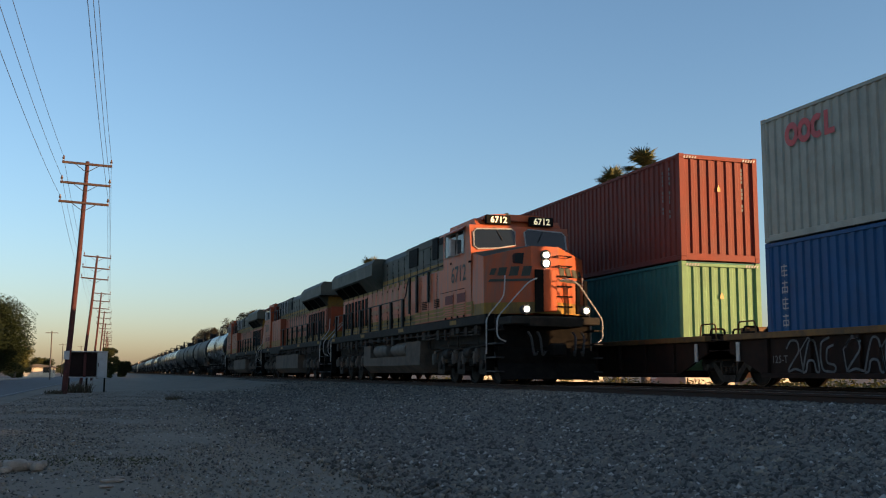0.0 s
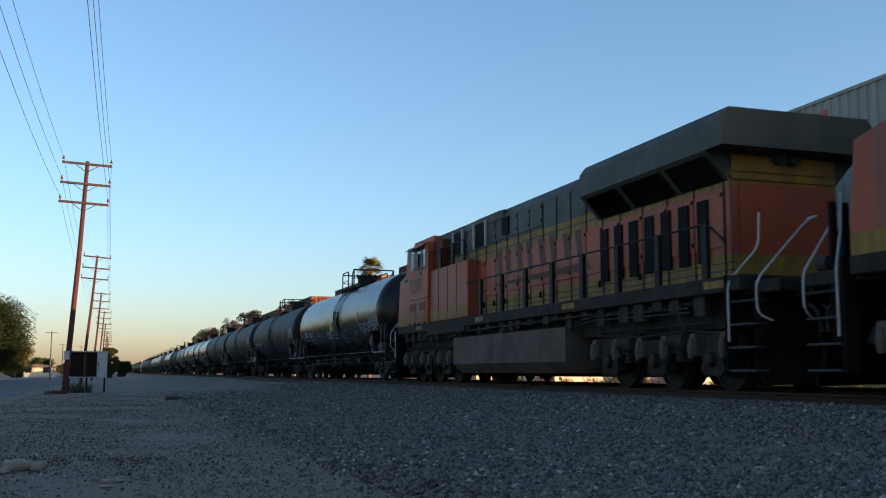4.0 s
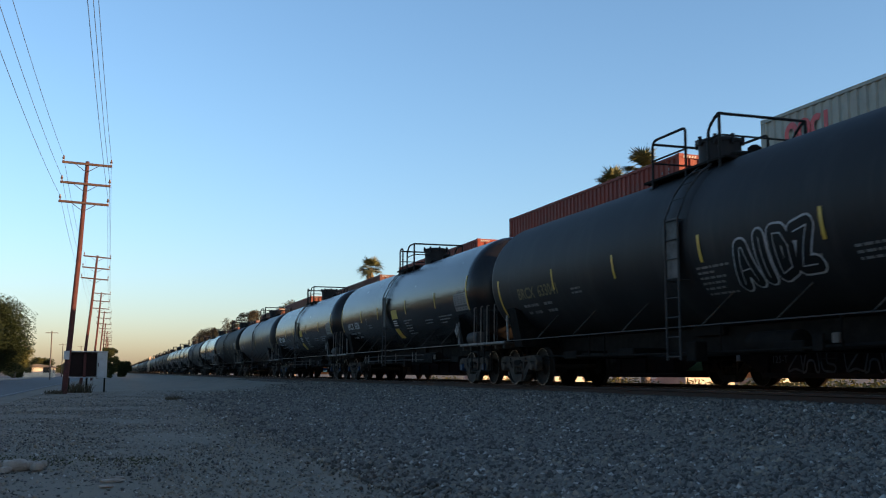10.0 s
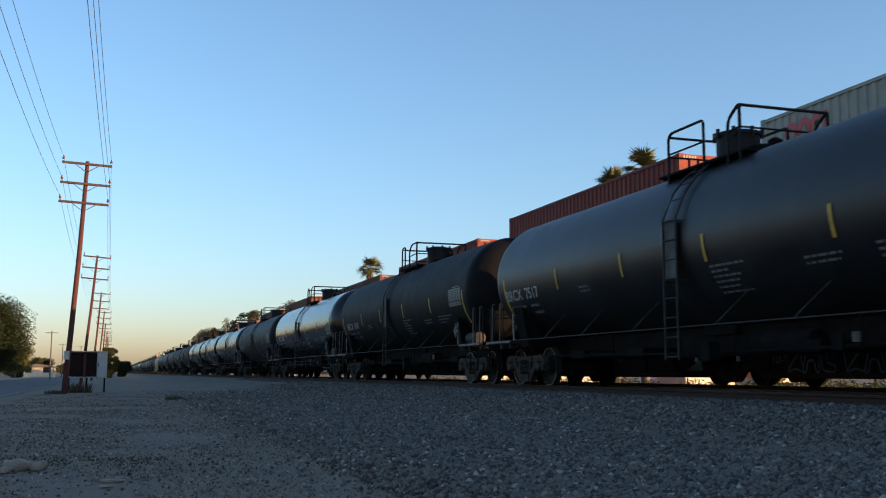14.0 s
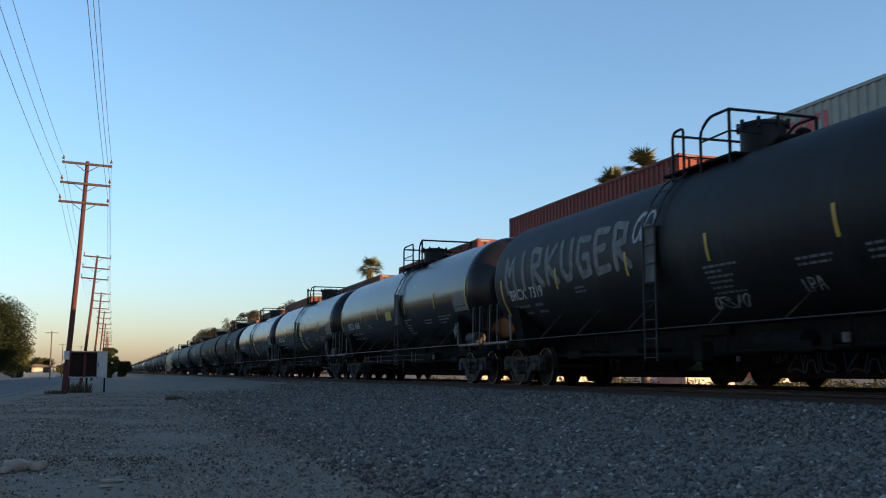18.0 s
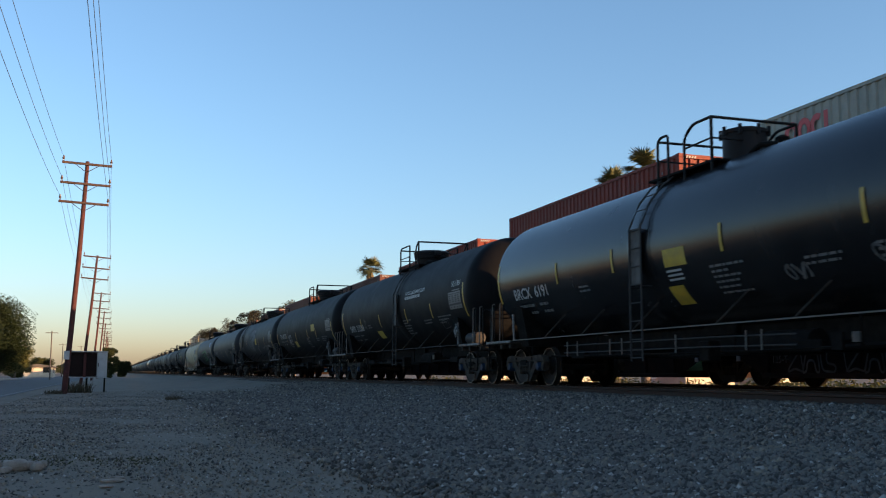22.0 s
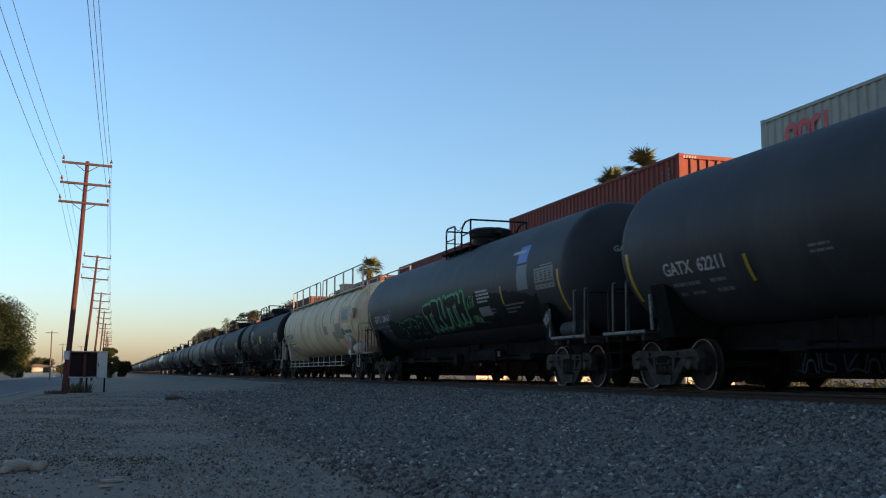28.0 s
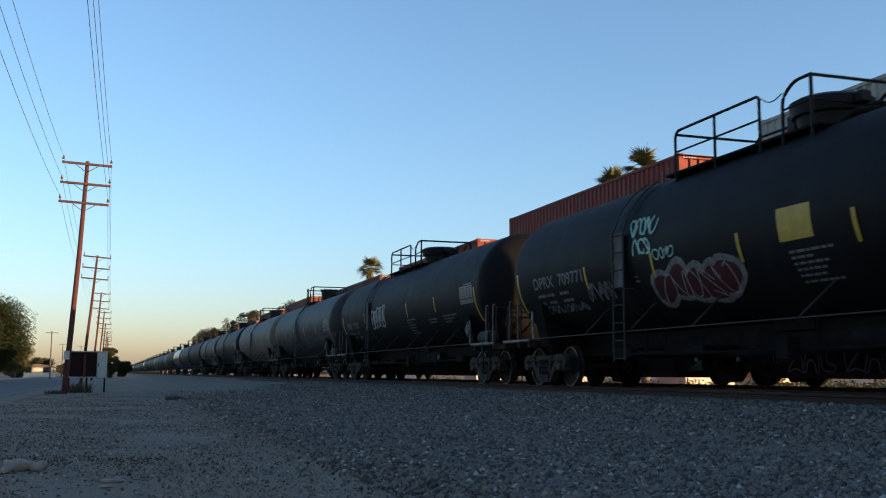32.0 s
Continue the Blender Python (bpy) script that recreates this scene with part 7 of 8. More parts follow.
        for x in (3.72, 4.55, 5.42):
            bm = bmesh.new()
            box(bm, x - 0.012, x + 0.012, min(s * 1.42, s * 1.427), max(s * 1.42, s * 1.427), 1.9, zb - 0.05)
            part("panel_seam", bm, "louvre", lo)
        # hinges along the doors
        bm = bmesh.new()
        for da, db, z0, z1, m in doors:
            for zz in (z0 + 0.12, z1 - 0.12):
                if z1 - z0 > 0.4:
                    box(bm, da + 0.03, da + 0.075, min(s * 1.1, s * 1.118), max(s * 1.1, s * 1.118), zz, zz + 0.07)
        part("hinges", bm, "frame_black", lo)
        # flowing nose-logo shapes on the hood as plain dark wedges
        for xa, za, w, h in ((-4.0, 2.5, 1.1, 0.62), (-2.6, 2.5, 1.1, 0.7), (-1.2, 2.5, 1.1, 0.7), (0.2, 2.5, 1.1, 0.7)):
            bm = bmesh.new()
            za += 0.35
            for fa, fb, ga, gb in ((0.0, 0.26, 0.0, 1.0), (0.55, 0.85, 0.0, 1.0)):
                quad(bm, [(xa + w * q + 0.25 * h * g, s * 1.106, za + h * g) for q, g in ((fa, ga), (fb, ga), (fb, gb), (fa, gb))])
            part("painted_mark", bm, "loco_mark" if faded else "loco_pale", lo, "faded wedge-shaped mark")
    for s in (-1, 1):
        bm = bmesh.new()
        quad(bm, [(-4.4, s * 1.106, 2.52), (1.3, s * 1.106, 2.62), (1.6, s * 1.106, 2.68), (-4.2, s * 1.106, 2.72)])
        part("painted_mark", bm, "loco_mark" if faded else "loco_pale", lo, "faded underline mark")
    for a in [d[0] for d in doors if d[2] == 2.4]:
        for s in (-1, 1):
            bm = bmesh.new()
            box(bm, a - 0.018, a + 0.018, min(s * 1.081, s * 1.092), max(s * 1.081, s * 1.092), 1.88, 4.4)
            part("door_gap", bm, "louvre", lo)
            if random.random() < 0.7:
                bm = bmesh.new()
                box(bm, a + 0.08, a + 0.16, min(s * 1.1, s * 1.135), max(s * 1.1, s * 1.135), 2.1, 2.24, bevel=0.008)
                part("latch", bm, "frame_black", lo)
    # roof
    bm = bmesh.new()
    prism(bm, [(-1.08, 4.45), (1.08, 4.45), (0.95, 4.67), (-0.95, 4.67)], -9.5, 6.2, "x")
    box(bm, -1.8, 0.9, -0.55, 0.55, 4.65, 4.75, bevel=0.03)
    box(bm, 1.6, 3.6, -0.9, 0.9, 4.65, 4.75, bevel=0.03)
    lathe(bm, [(4.55, 0.3), (4.75, 0.3)], 16, "z", (0.2, 0, 0))
    part("hood_roof", bm, "loco_green", lo)
    # radiator wings
    bm = bmesh.new()
    prism(bm, [(-1.05, 3.5), (1.05, 3.5), (1.52, 4.02), (1.52, 4.48), (1.38, 4.66), (-1.38, 4.66), (-1.52, 4.48), (-1.52, 4.02)], -9.48, wing, "x")
    prism(bm, [(-1.52, 4.02), (1.52, 4.02), (1.52, 4.48), (1.38, 4.66), (-1.38, 4.66), (-1.52, 4.48)], -10.0, -9.478, "x")
    part("radiator_wing", bm, "loco_green", lo, "dark overhanging radiator wing")
    for s in (-1, 1):
        for xa, xb in ((-9.4, -8.1), (-7.9, -6.4), (-6.2, -4.9)):
            bm = bmesh.new()
            o = 0.02
            quad(bm, [(xa, s * (1.1 + o), 3.56 - o), (xb, s * (1.1 + o), 3.56 - o), (xb, s * (1.47 + o), 3.96 - o), (xa, s * (1.47 + o), 3.96 - o)])
            bmesh.ops.solidify(bm, geom=bm.faces[:], thickness=0.02)
            part("radiator_screen", bm, "louvre", lo)
    bm = bmesh.new()
    box(bm, -9.53, -9.5, -0.9, 0.9, 1.9, 3.5, 0)
    for za, zb in ((3.56, 3.66), (3.7, 3.98), (1.9, 2.3)):
        box(bm, -9.54, -9.53, -1.05, 1.05, za, zb, 1)
    part("rear_end", bm, (OR, "loco_yellow"), lo)
    bm = bmesh.new()
    for y in (-0.14, 0.14):
        lathe(bm, [(-9.7, 0.11), (-9.52, 0.12)], 16, "x", (0, y, 3.95))
    part("rear_headlight", bm, "grey_steel", lo)
    # cab
    bm = bmesh.new()
    prism(bm, [(6.3, 1.864), (8.76, 1.864), (8.76, 3.6), (8.62, 4.42), (8.45, 4.64), (6.3, 4.64)], -1.5, 1.5, "y", 0)
    bmesh.ops.bevel(bm, geom=[e for e in bm.edges if abs(e.verts[0].co.z - e.verts[1].co.z) < 0.2 and min(e.verts[0].co.z, e.verts[1].co.z) > 4.3 and abs(e.verts[0].co.y) > 1.4 and abs(e.verts[1].co.y) > 1.4 and e.verts[0].co.y * e.verts[1].co.y > 0], offset=0.2, segments=2, affect="EDGES")
    part("cab", bm, paint, lo, "orange cab body")
    for s in (-1, 1):
        for za, zb in ((1.92, 2.01), (2.04, 2.13), (2.16, 2.26)):
            bm = bmesh.new()
            box(bm, 6.33, 8.93, s * 1.503 - 0.004, s * 1.503 + 0.004, za, zb, 0)
            part("cab_stripe", bm, "loco_yellow", lo, "dusty yellow stripe")
    for s in (-1, 1):
        for xa, xb in ((6.5, 6.9), (6.98, 7.55), (7.62, 8.2)):
            bm = bmesh.new()
            box(bm, xa, xb, s * 1.503 - 0.01, s * 1.503 + 0.01, 3.7, 4.32, bevel=0.005)
            part("cab_window", bm, "glass", lo, "dark cab side window")
            bm = bmesh.new()
            yy = s * 1.515
            tube(bm, [(xa, yy, 3.68), (xb, yy, 3.68), (xb, yy, 4.33), (xa, yy, 4.33)], 0.02, 5, closed=True)
            part("window_frame", bm, "rail_white", lo)
        bm = bmesh.new()
        prism(bm, [(s * 1.5, 4.44), (s * 1.68, 4.33), (s * 1.68, 4.3), (s * 1.5, 4.4)], 6.45, 8.3, "x")
        part("sunshade", bm, OR, lo)
        bm = bmesh.new()
        box(bm, 7.28, 7.5, min(s * 1.52, s * 1.68), max(s * 1.52, s * 1.68), 3.65, 4.15, bevel=0.015)
        part("mirror", bm, "rail_white", lo, "pale wind deflector")
        for xa in (6.48, 7.56):
            bm = bmesh.new()
            box(bm, xa, xa + 0.78, s * 1.508 - 0.005, s * 1.508 + 0.005, 1.9, 2.6, bevel=0.003)
            part("grille_door", bm, OR, lo, "orange louvred door")
            bm = bmesh.new()
            box(bm, xa + 0.04, xa + 0.74, s * 1.514 - 0.004, s * 1.514 + 0.004, 2.29, 2.55)
            part("door_screen", bm, "door_red", lo, "dull red door screen")
            for q in range(5):
                bm = bmesh.new()
                box(bm, xa + 0.06, xa + 0.72, s * 1.522 - 0.008, s * 1.522 + 0.008, 1.93 + q * 0.07, 1.958 + q * 0.07)
                part("slat", bm, "loco_yellow", lo)
            for q in (0.1, 0.68):
                bm = bmesh.new()
                box(bm, xa + q - 0.03, xa + q + 0.03, min(s * 1.51, s * 1.54), max(s * 1.51, s * 1.54), 1.86, 1.92)
                part("hinge", bm, "frame_black", lo)
        bm = bmesh.new()
        box(bm, 6.05, 8.25, s * 1.506 - 0.004, s * 1.506 + 0.004, 2.66, 2.675)
        part("panel_seam", bm, "louvre", lo)
        for xa, za in ((8.6, 3.35), (8.75, 3.34), (7.0, 3.45)):
            bm = bmesh.new()
            box(bm, xa, xa + 0.07, min(s * 1.5, s * 1.53), max(s * 1.5, s * 1.53), za, za + 0.06, bevel=0.008)
            part("fitting", bm, "frame_black", lo)
        # cab number
        bm, w = lettering(number, 0.48, 0.008)
        flip = s > 0
        onto_side(bm, 7.7 - w / 2 if not flip else 7.7 + w / 2, 2.9, s * 1.512, flip)
        part("cab_number", bm, "loco_green", lo, "dark painted unit number")
    # nose: centre section and two raked flanks
    bm = bmesh.new()
    top, sl = 3.1, 0.3
    A = [(8.765, -1.49), (9.76, -1.49), (10.5, -0.4), (10.5, 0.4), (9.76, 1.49), (8.765, 1.49)]
    zt = [3.62, 3.42, 3.66, 3.66, 3.42, 3.62]
    low = [bm.verts.new((p[0], p[1], 1.86)) for p in A]
    mid = [bm.verts.new((p[0], p[1], 2.16)) for p in A]
    up = [bm.verts.new((p[0] - (0.12 if 0 < i < 5 else 0), p[1] * 0.98, z)) for i, (p, z) in enumerate(zip(A, zt))]
    for i in range(5):
        bm.faces.new((low[i], low[i + 1], mid[i + 1], mid[i])).material_index = 1
        bm.faces.new((mid[i], mid[i + 1], up[i + 1], up[i])).material_index = 0
    crest = [bm.verts.new((8.765, -0.45, 3.8)), bm.verts.new((8.765, 0.45, 3.8))]
    for f4 in ((up[0], up[1], up[2], crest[0]), (crest[0], up[2], up[3], crest[1]), (crest[1], up[3], up[4], up[5])):
        bm.faces.new(f4).material_index = 2
    bmesh.ops.recalc_face_normals(bm, faces=bm.faces[:])
    part("nose", bm, paint, lo, "orange raked nose with a yellow band")
    bm = bmesh.new()
    box(bm, 10.5, 10.53, -0.3, 0.3, 1.9, 3.05, bevel=0.02)
    part("nose_door", bm, OR, lo)
    # no hollow here: a raised black strip gives the recess its shade
    bm = bmesh.new()
    box(bm, 10.5, 10.545, -0.34, -0.1, 1.9, 3.02)
    part("nose_recess", bm, "frame_black", lo, "upright black strip put on for the shade of the nose recess")
    for y in (0.86, 1.08):
        bm = bmesh.new()
        box(bm, 10.55, 10.63, y - 0.05, y + 0.05, 1.86, 2.75, bevel=0.01)
        part("nose_post", bm, "frame_black", lo)
    for s in (-1, 1):
        bm = bmesh.new()
        def nose_x(y, z):
            return 10.5 - max(0.0, abs(y) - 0.4) * 0.74 / 1.09 - 0.12 * max(0.0, z - 2.16) / 1.4 + 0.025
        for ya, yb, za, zb in ((0.44, 0.64, 2.86, 3.12), (0.72, 0.92, 2.87, 3.12), (1.0, 1.18, 2.88, 3.1), (1.24, 1.36, 2.9, 3.08), (0.42, 1.4, 2.72, 2.79)):
            quad(bm, [(nose_x(y, z), s * y, z) for y, z in ((ya, za), (yb, za), (yb - 0.06, zb), (ya - 0.06, zb))])
        part("painted_mark", bm, "loco_green", lo, "dark wing-shaped nose mark")
        # windshields on the sloping front
        bm = bmesh.new()
        def ws(y, z):
            t = (z - 3.6) / 0.9
            return (8.76 - 0.155 * t + 0.022, y, z)
        pane = [(0.16, 3.88), (0.7, 3.78), (1.3, 3.74), (1.41, 3.82), (1.4, 4.22), (1.3, 4.32), (0.26, 4.36), (0.14, 4.28)]
        bm.faces.new([bm.verts.new(ws(s * y, z)) for y, z in pane])
        part("windshield", bm, "glass", lo, "dark sloping windshield")
        bm = bmesh.new()
        tube(bm, [ws(s * y, z) for y, z in pane], 0.022, 6, closed=True)
        part("window_frame", bm, "rail_white", lo)
        bm = bmesh.new()
        tube(bm, [ws(s * 0.75, 4.38), (8.74, s * 0.55, 4.02)], 0.014, 5)
        part("wiper", bm, "rubber", lo)
        # number boards over the windshields
        bm = bmesh.new()
        box(bm, 8.6, 8.72, s * 0.66 - 0.37, s * 0.66 + 0.37, 4.47, 4.73, bevel=0.015)
        part("number_board", bm, "louvre", lo, "black number board")
        if boards:
            bm, w = lettering(number, 0.185, 0.004)
            for v in bm.verts:
                v.co = Vector((8.727, s * 0.66 - (w / 2 - v.co.x), 4.51 + v.co.y))
            part("board_number", bm, "numberboard", lo, "lit cream unit number")
    bm = bmesh.new()
    prism(bm, [(-1.1, 4.6), (1.1, 4.6), (1.0, 4.74), (0.5, 4.78), (-0.5, 4.78), (-1.0, 4.74)], 7.7, 8.598, "x")
    part("roof_brow", bm, OR, lo)
    bm = bmesh.new()
    for y in (-1.0, -0.5, 0.5, 1.0):
        lathe(bm, [(4.64, 0.07), (4.76, 0.05)], 10, "z", (7.6, y, 0))
    box(bm, 6.4, 7.0, -0.5, 0.5, 4.65, 4.74, bevel=0.03)
    tube(bm, [(8.2, -0.35, 4.78), (8.6, -0.35, 4.78)], 0.05, 8)
    part("roof_fittings", bm, "loco_green", lo)
    # lights
    for z in (3.2, 3.42):
        bm = bmesh.new()
        lathe(bm, [(10.3, 0.13), (10.5, 0.14)], 18, "x", (0, 0, z))
        hl = part("headlight", bm, "grey_steel", lo)
        bm = bmesh.new()
        lathe(bm, [(10.5, 0.075), (10.515, 0.06)], 18, "x", (0, 0, z))
        part("lens", bm, "headlight" if boards else "glass", hl, "glowing headlight lens" if boards else "")
    for y in (-0.84, 0.84):
        bm = bmesh.new()
        lathe(bm, [(10.95, 0.12), (11.15, 0.13)], 18, "x", (0, y, 1.92))
        dl = part("ditch_light", bm, "grey_steel", lo)
        bm = bmesh.new()
        lathe(bm, [(11.15, 0.065), (11.165, 0.05)], 18, "x", (0, y, 1.92))
        part("lens", bm, "headlight" if boards else "glass", dl, "glowing ditch light lens" if boards else "")
    # nose ladder rungs, window and handrails
    for q in range(6):
        bm = bmesh.new()
        tube(bm, rounded([(10.4, 0.3, 2.05 + q * 0.27), (10.58, 0.3, 2.05 + q * 0.27), (10.5, 0.76, 2.05 + q * 0.27), (10.15, 0.76, 2.05 + q * 0.27)], 0.05), 0.018, 5)
        part("rung", bm, "frame_black", lo)
    bm = bmesh.new()
    prism(bm, [(-0.78, 3.2), (-0.5, 3.17), (-0.46, 3.21), (-0.46, 3.44), (-0.5, 3.48), (-0.78, 3.47), (-0.81, 3.43), (-0.81, 3.24)], 9.9, 10.29, "x")
    part("nose_window", bm, "glass", lo)
    # end platforms, pilots, steps, handrails at both ends
    for s in (-1, 1):
        e = 10.45 if s > 0 else 10.45
        bm = bmesh.new()
        box(bm, 9.5 if s > 0 else -11.0, 11.1 if s > 0 else -9.5, -1.25, 1.25, 1.55, 1.75, bevel=0.02)
        part("end_platform", bm, "loco_sill", lo)
        bm = bmesh.new()
        xs = (10.75, 10.95, 11.15)
        for y0, y1 in ((-1.4, 0.0), (0.0, 1.4)):
            xa, xb = (xs[2] - 0.42, xs[2]) if y0 < 0 else (xs[2], xs[2] - 0.42)
            lo4 = [bm.verts.new((s * q, y, z)) for q, y, z in ((xa, y0, 0.14), (xb, y1, 0.14), (xb - 0.22, y1, 0.55), (xb - 0.1, y1, 0.86), (xa - 0.1, y0, 0.98), (xa - 0.2, y0, 0.55))]
            bm.faces.new((lo4[0], lo4[1], lo4[2], lo4[5]))
            bm.faces.new((lo4[5], lo4[2], lo4[3], lo4[4]))
        bmesh.ops.remove_doubles(bm, verts=bm.verts, dist=1e-3)
        bmesh.ops.recalc_face_normals(bm, faces=bm.faces[:])
        bmesh.ops.solidify(bm, geom=bm.faces[:], thickness=0.05)
        part("pilot_plow", bm, "frame_black", lo, "dark curved pilot plow")
        bm = bmesh.new()
        box(bm, min(s * 10.3, s * 10.5), max(s * 10.3, s * 10.5), -1.25, 1.25, 0.5, 1.55)
        part("end_plate", bm, "frame_black", lo)
        bm = bmesh.new()
        prism(bm, [(s * 10.7, 1.5), (s * 11.12, 1.5), (s * 11.18, 1.7), (s * 10.7, 1.7)], -0.75, 0.75, "y")
        part("anticlimber", bm, "loco_sill", lo)
        bm = bmesh.new()
        box(bm, min(s * 10.4, s * 11.3), max(s * 10.4, s * 11.3), -0.14, 0.14, 0.78, 1.0, bevel=0.03)
        box(bm, min(s * 11.1, s * 11.42), max(s * 11.1, s * 11.42), -0.22, 0.16, 0.72, 1.06, bevel=0.05)
        part("coupler", bm, "frame_black", lo)
        bm = bmesh.new()
        for y in (-0.75, -0.5, 0.5, 0.75):
            tube(bm, rounded([(s * 11.0, y, 1.35), (s * 11.2, y, 1.25), (s * 11.25, y * 0.9, 0.7), (s * 11.3, y * 0.8, 0.85)], 0.15), 0.03, 6)
        part("air_hose", bm, "rubber", lo)
        for y in (-1.0, 1.0):
            for q in range(4):
                bm = bmesh.new()
                box(bm, min(s * 10.0, s * 10.7), max(s * 10.0, s * 10.7), y * 1.4 - 0.12, y * 1.4 + 0.12, 0.32 + q * 0.36, 0.36 + q * 0.36, bevel=0.006)
                part("step", bm, "grey_steel" if q < 3 else "loco_sill", lo)
            bm = bmesh.new()
            box(bm, min(s * 9.9, s * 9.96), max(s * 9.9, s * 9.96), y * 1.4 - 0.1, y * 1.4 + 0.12, 0.3, 1.86)
            part("step_side", bm, "frame_black", lo)
            bm = bmesh.new()
            tube(bm, rounded([(s * 10.02, y * 1.52, 0.8), (s * 10.02, y * 1.52, 1.75), (s * 10.35, y * 1.15, 2.3), (s * 10.35, y * 1.12, 2.85)], 0.15), 0.018, 6)
            tube(bm, rounded([(s * 10.85, y * 1.3, 1.1), (s * 10.75, y * 1.5, 1.2), (s * 10.75, y * 1.5, 1.72), (s * 10.95, y * 0.7, 2.65), (s * 10.95, y * 0.45, 2.75), (s * 10.6, y * 0.4, 2.75)], 0.15), 0.018, 6)
            part("handrail", bm, "rail_white", lo, "worn white grab rail")
    # side handrails
    for s in (-1, 1):
        n = 10
        for i in range(n):
            xx = -9.3 + i * 1.56
            if xx > 2.3:
                continue
            bm = bmesh.new()
            box(bm, xx - 0.085, xx + 0.085, s * 1.44 - 0.04, s * 1.44 + 0.04, 1.75, 2.8, bevel=0.008)
            part("stanchion", bm, "rail_black", lo)
        bm = bmesh.new()
        tube(bm, rounded([(-9.9, s * 1.45, 2.4), (-9.4, s * 1.45, 2.78), (1.95, s * 1.45, 2.82), (2.5, s * 1.5, 3.47), (6.3, s * 1.53, 3.5)] if not faded else [(-9.9, s * 1.45, 2.4), (-9.4, s * 1.45, 2.78), (2.75, s * 1.45, 2.82)], 0.2), 0.02, 6)
        part("handrail", bm, "rail_black", lo)
    # fuel tank and reservoirs
    bm = bmesh.new()
    if reservoirs:
        prism(bm, [(-1.2, 0.3), (1.2, 0.3), (1.48, 0.55), (1.48, 0.86), (-1.48, 0.86), (-1.48, 0.55)], -3.8, 3.8, "x")
        for xa, xb, y in ((-3.8, -2.75, 1.48), (2.15, 3.8, 1.46), (-2.75, 2.15, 0.8)):
            shoulder = bmesh.new()
            box(shoulder, xa, xb, -y, y, 0.862, 1.32)
            part("tank_shoulder", shoulder, "fuel", lo, "dusty upper part of the fuel tank")
    else:
        prism(bm, [(-1.2, 0.3), (1.2, 0.3), (1.48, 0.55), (1.48, 1.3), (-1.48, 1.3), (-1.48, 0.55)], -3.8, 3.8, "x")
    part("fuel_tank", bm, "fuel", lo, "dusty fuel tank")
    if reservoirs:
        for s in (-1, 1):
            for xa in (-2.55, -0.05):
                bm = bmesh.new()
                lathe(bm, [(xa, 0.08), (xa + 0.1, 0.24), (xa + 1.9, 0.24), (xa + 2.0, 0.08)], 20, "x", (0, s * 1.2, 1.1))
                part("air_reservoir", bm, "loco_dusty", lo, "dusty grey air reservoir", 40)
    bm = bmesh.new()
    for s in (-1, 1):
        tube(bm, [(-9, s * 1.3, 1.5), (9, s * 1.3, 1.5)], 0.03, 6)
        tube(bm, [(-5, s * 1.42, 1.5), (5.5, s * 1.42, 1.46)], 0.025, 6)
        gear = random.Random(17)
        for q in range(26):
            xx, wd, hg = -9.0 + q * 0.72 + gear.uniform(-0.2, 0.2), gear.uniform(0.06, 0.2), gear.uniform(0.12, 0.36)
            box(bm, xx - wd, xx + wd, s * 1.36 - 0.08, s * 1.36 + gear.uniform(0.03, 0.1), 1.6 - hg, 1.595, bevel=0.015)
            if q % 2:
                tube(bm, [(xx, s * 1.4, 1.5), (xx + gear.uniform(-0.3, 0.3), s * 1.36, 1.05)], 0.022, 6)
        for zz in (1.42, 1.34):
            tube(bm, [(-8.6, s * 1.36, zz), (-5.0, s * 1.4, zz + 0.04), (-4.2, s * 1.34, zz - 0.02)], 0.022, 6)
            tube(bm, [(4.3, s * 1.4, zz), (6.0, s * 1.38, zz + 0.05), (9.2, s * 1.4, zz)], 0.022, 6)
    part("underframe_gear", bm, "bogie", lo)
    for x in (-7.15, 7.15):
        loco_truck(lo, x)
    return lo


# ---------------------------------------------------------------- the place
gear_meshes()
build_ground()
build_track("near_track", NEAR_Y, "rusty rails on timber ties under the tank train")
build_track("far_track", FAR_Y, "rusty rails under the container train")
gravel("ballast_stones", "crushed grey ballast stones on the shoulder", 235000, 1, shoulder_spots, ("stone",) * 17 + ("stone_dark",) * 9 + ("stone_tan", "stone_tan", "stone_pale"))
gravel("bed_stones", "crushed grey ballast stones beside the rail", 34000, 2, bed_spots, ("stone",) * 4 + ("stone_dark",) * 5 + ("stone_tan",))
gravel("verge_gravel", "small loose gravel on the earth verge", 55000, 3, verge_spots, ("stone",) * 6 + ("stone_dark",) * 3 + ("stone_tan",) * 4 + ("stone_pale",))
build_road()
build_poles()
build_verge_things()
build_distance()
build_closing_walls()
build_container_train()

TRAIN = []
TRAIN.append((locomotive("weathered orange and green diesel locomotive with lit headlights", -34.8, "6712", 1, False, True, True), -34.8))
TRAIN.append((locomotive("faded orange diesel locomotive running cab last", -57.4, "8074", -1, True, False, False, -4.7), -57.4))
TRAIN.append((locomotive("faded orange diesel locomotive coupled ahead of the tank cars", -80.0, "7259", -1, True, False, False, -4.7), -80.0))

def add(label, rim, **kw):
    """rim: where the car's leading tank rim is at the start."""
    mid = rim - kw.get("half", HALF)
    TRAIN.append((tank_car(label, mid, **kw), mid))


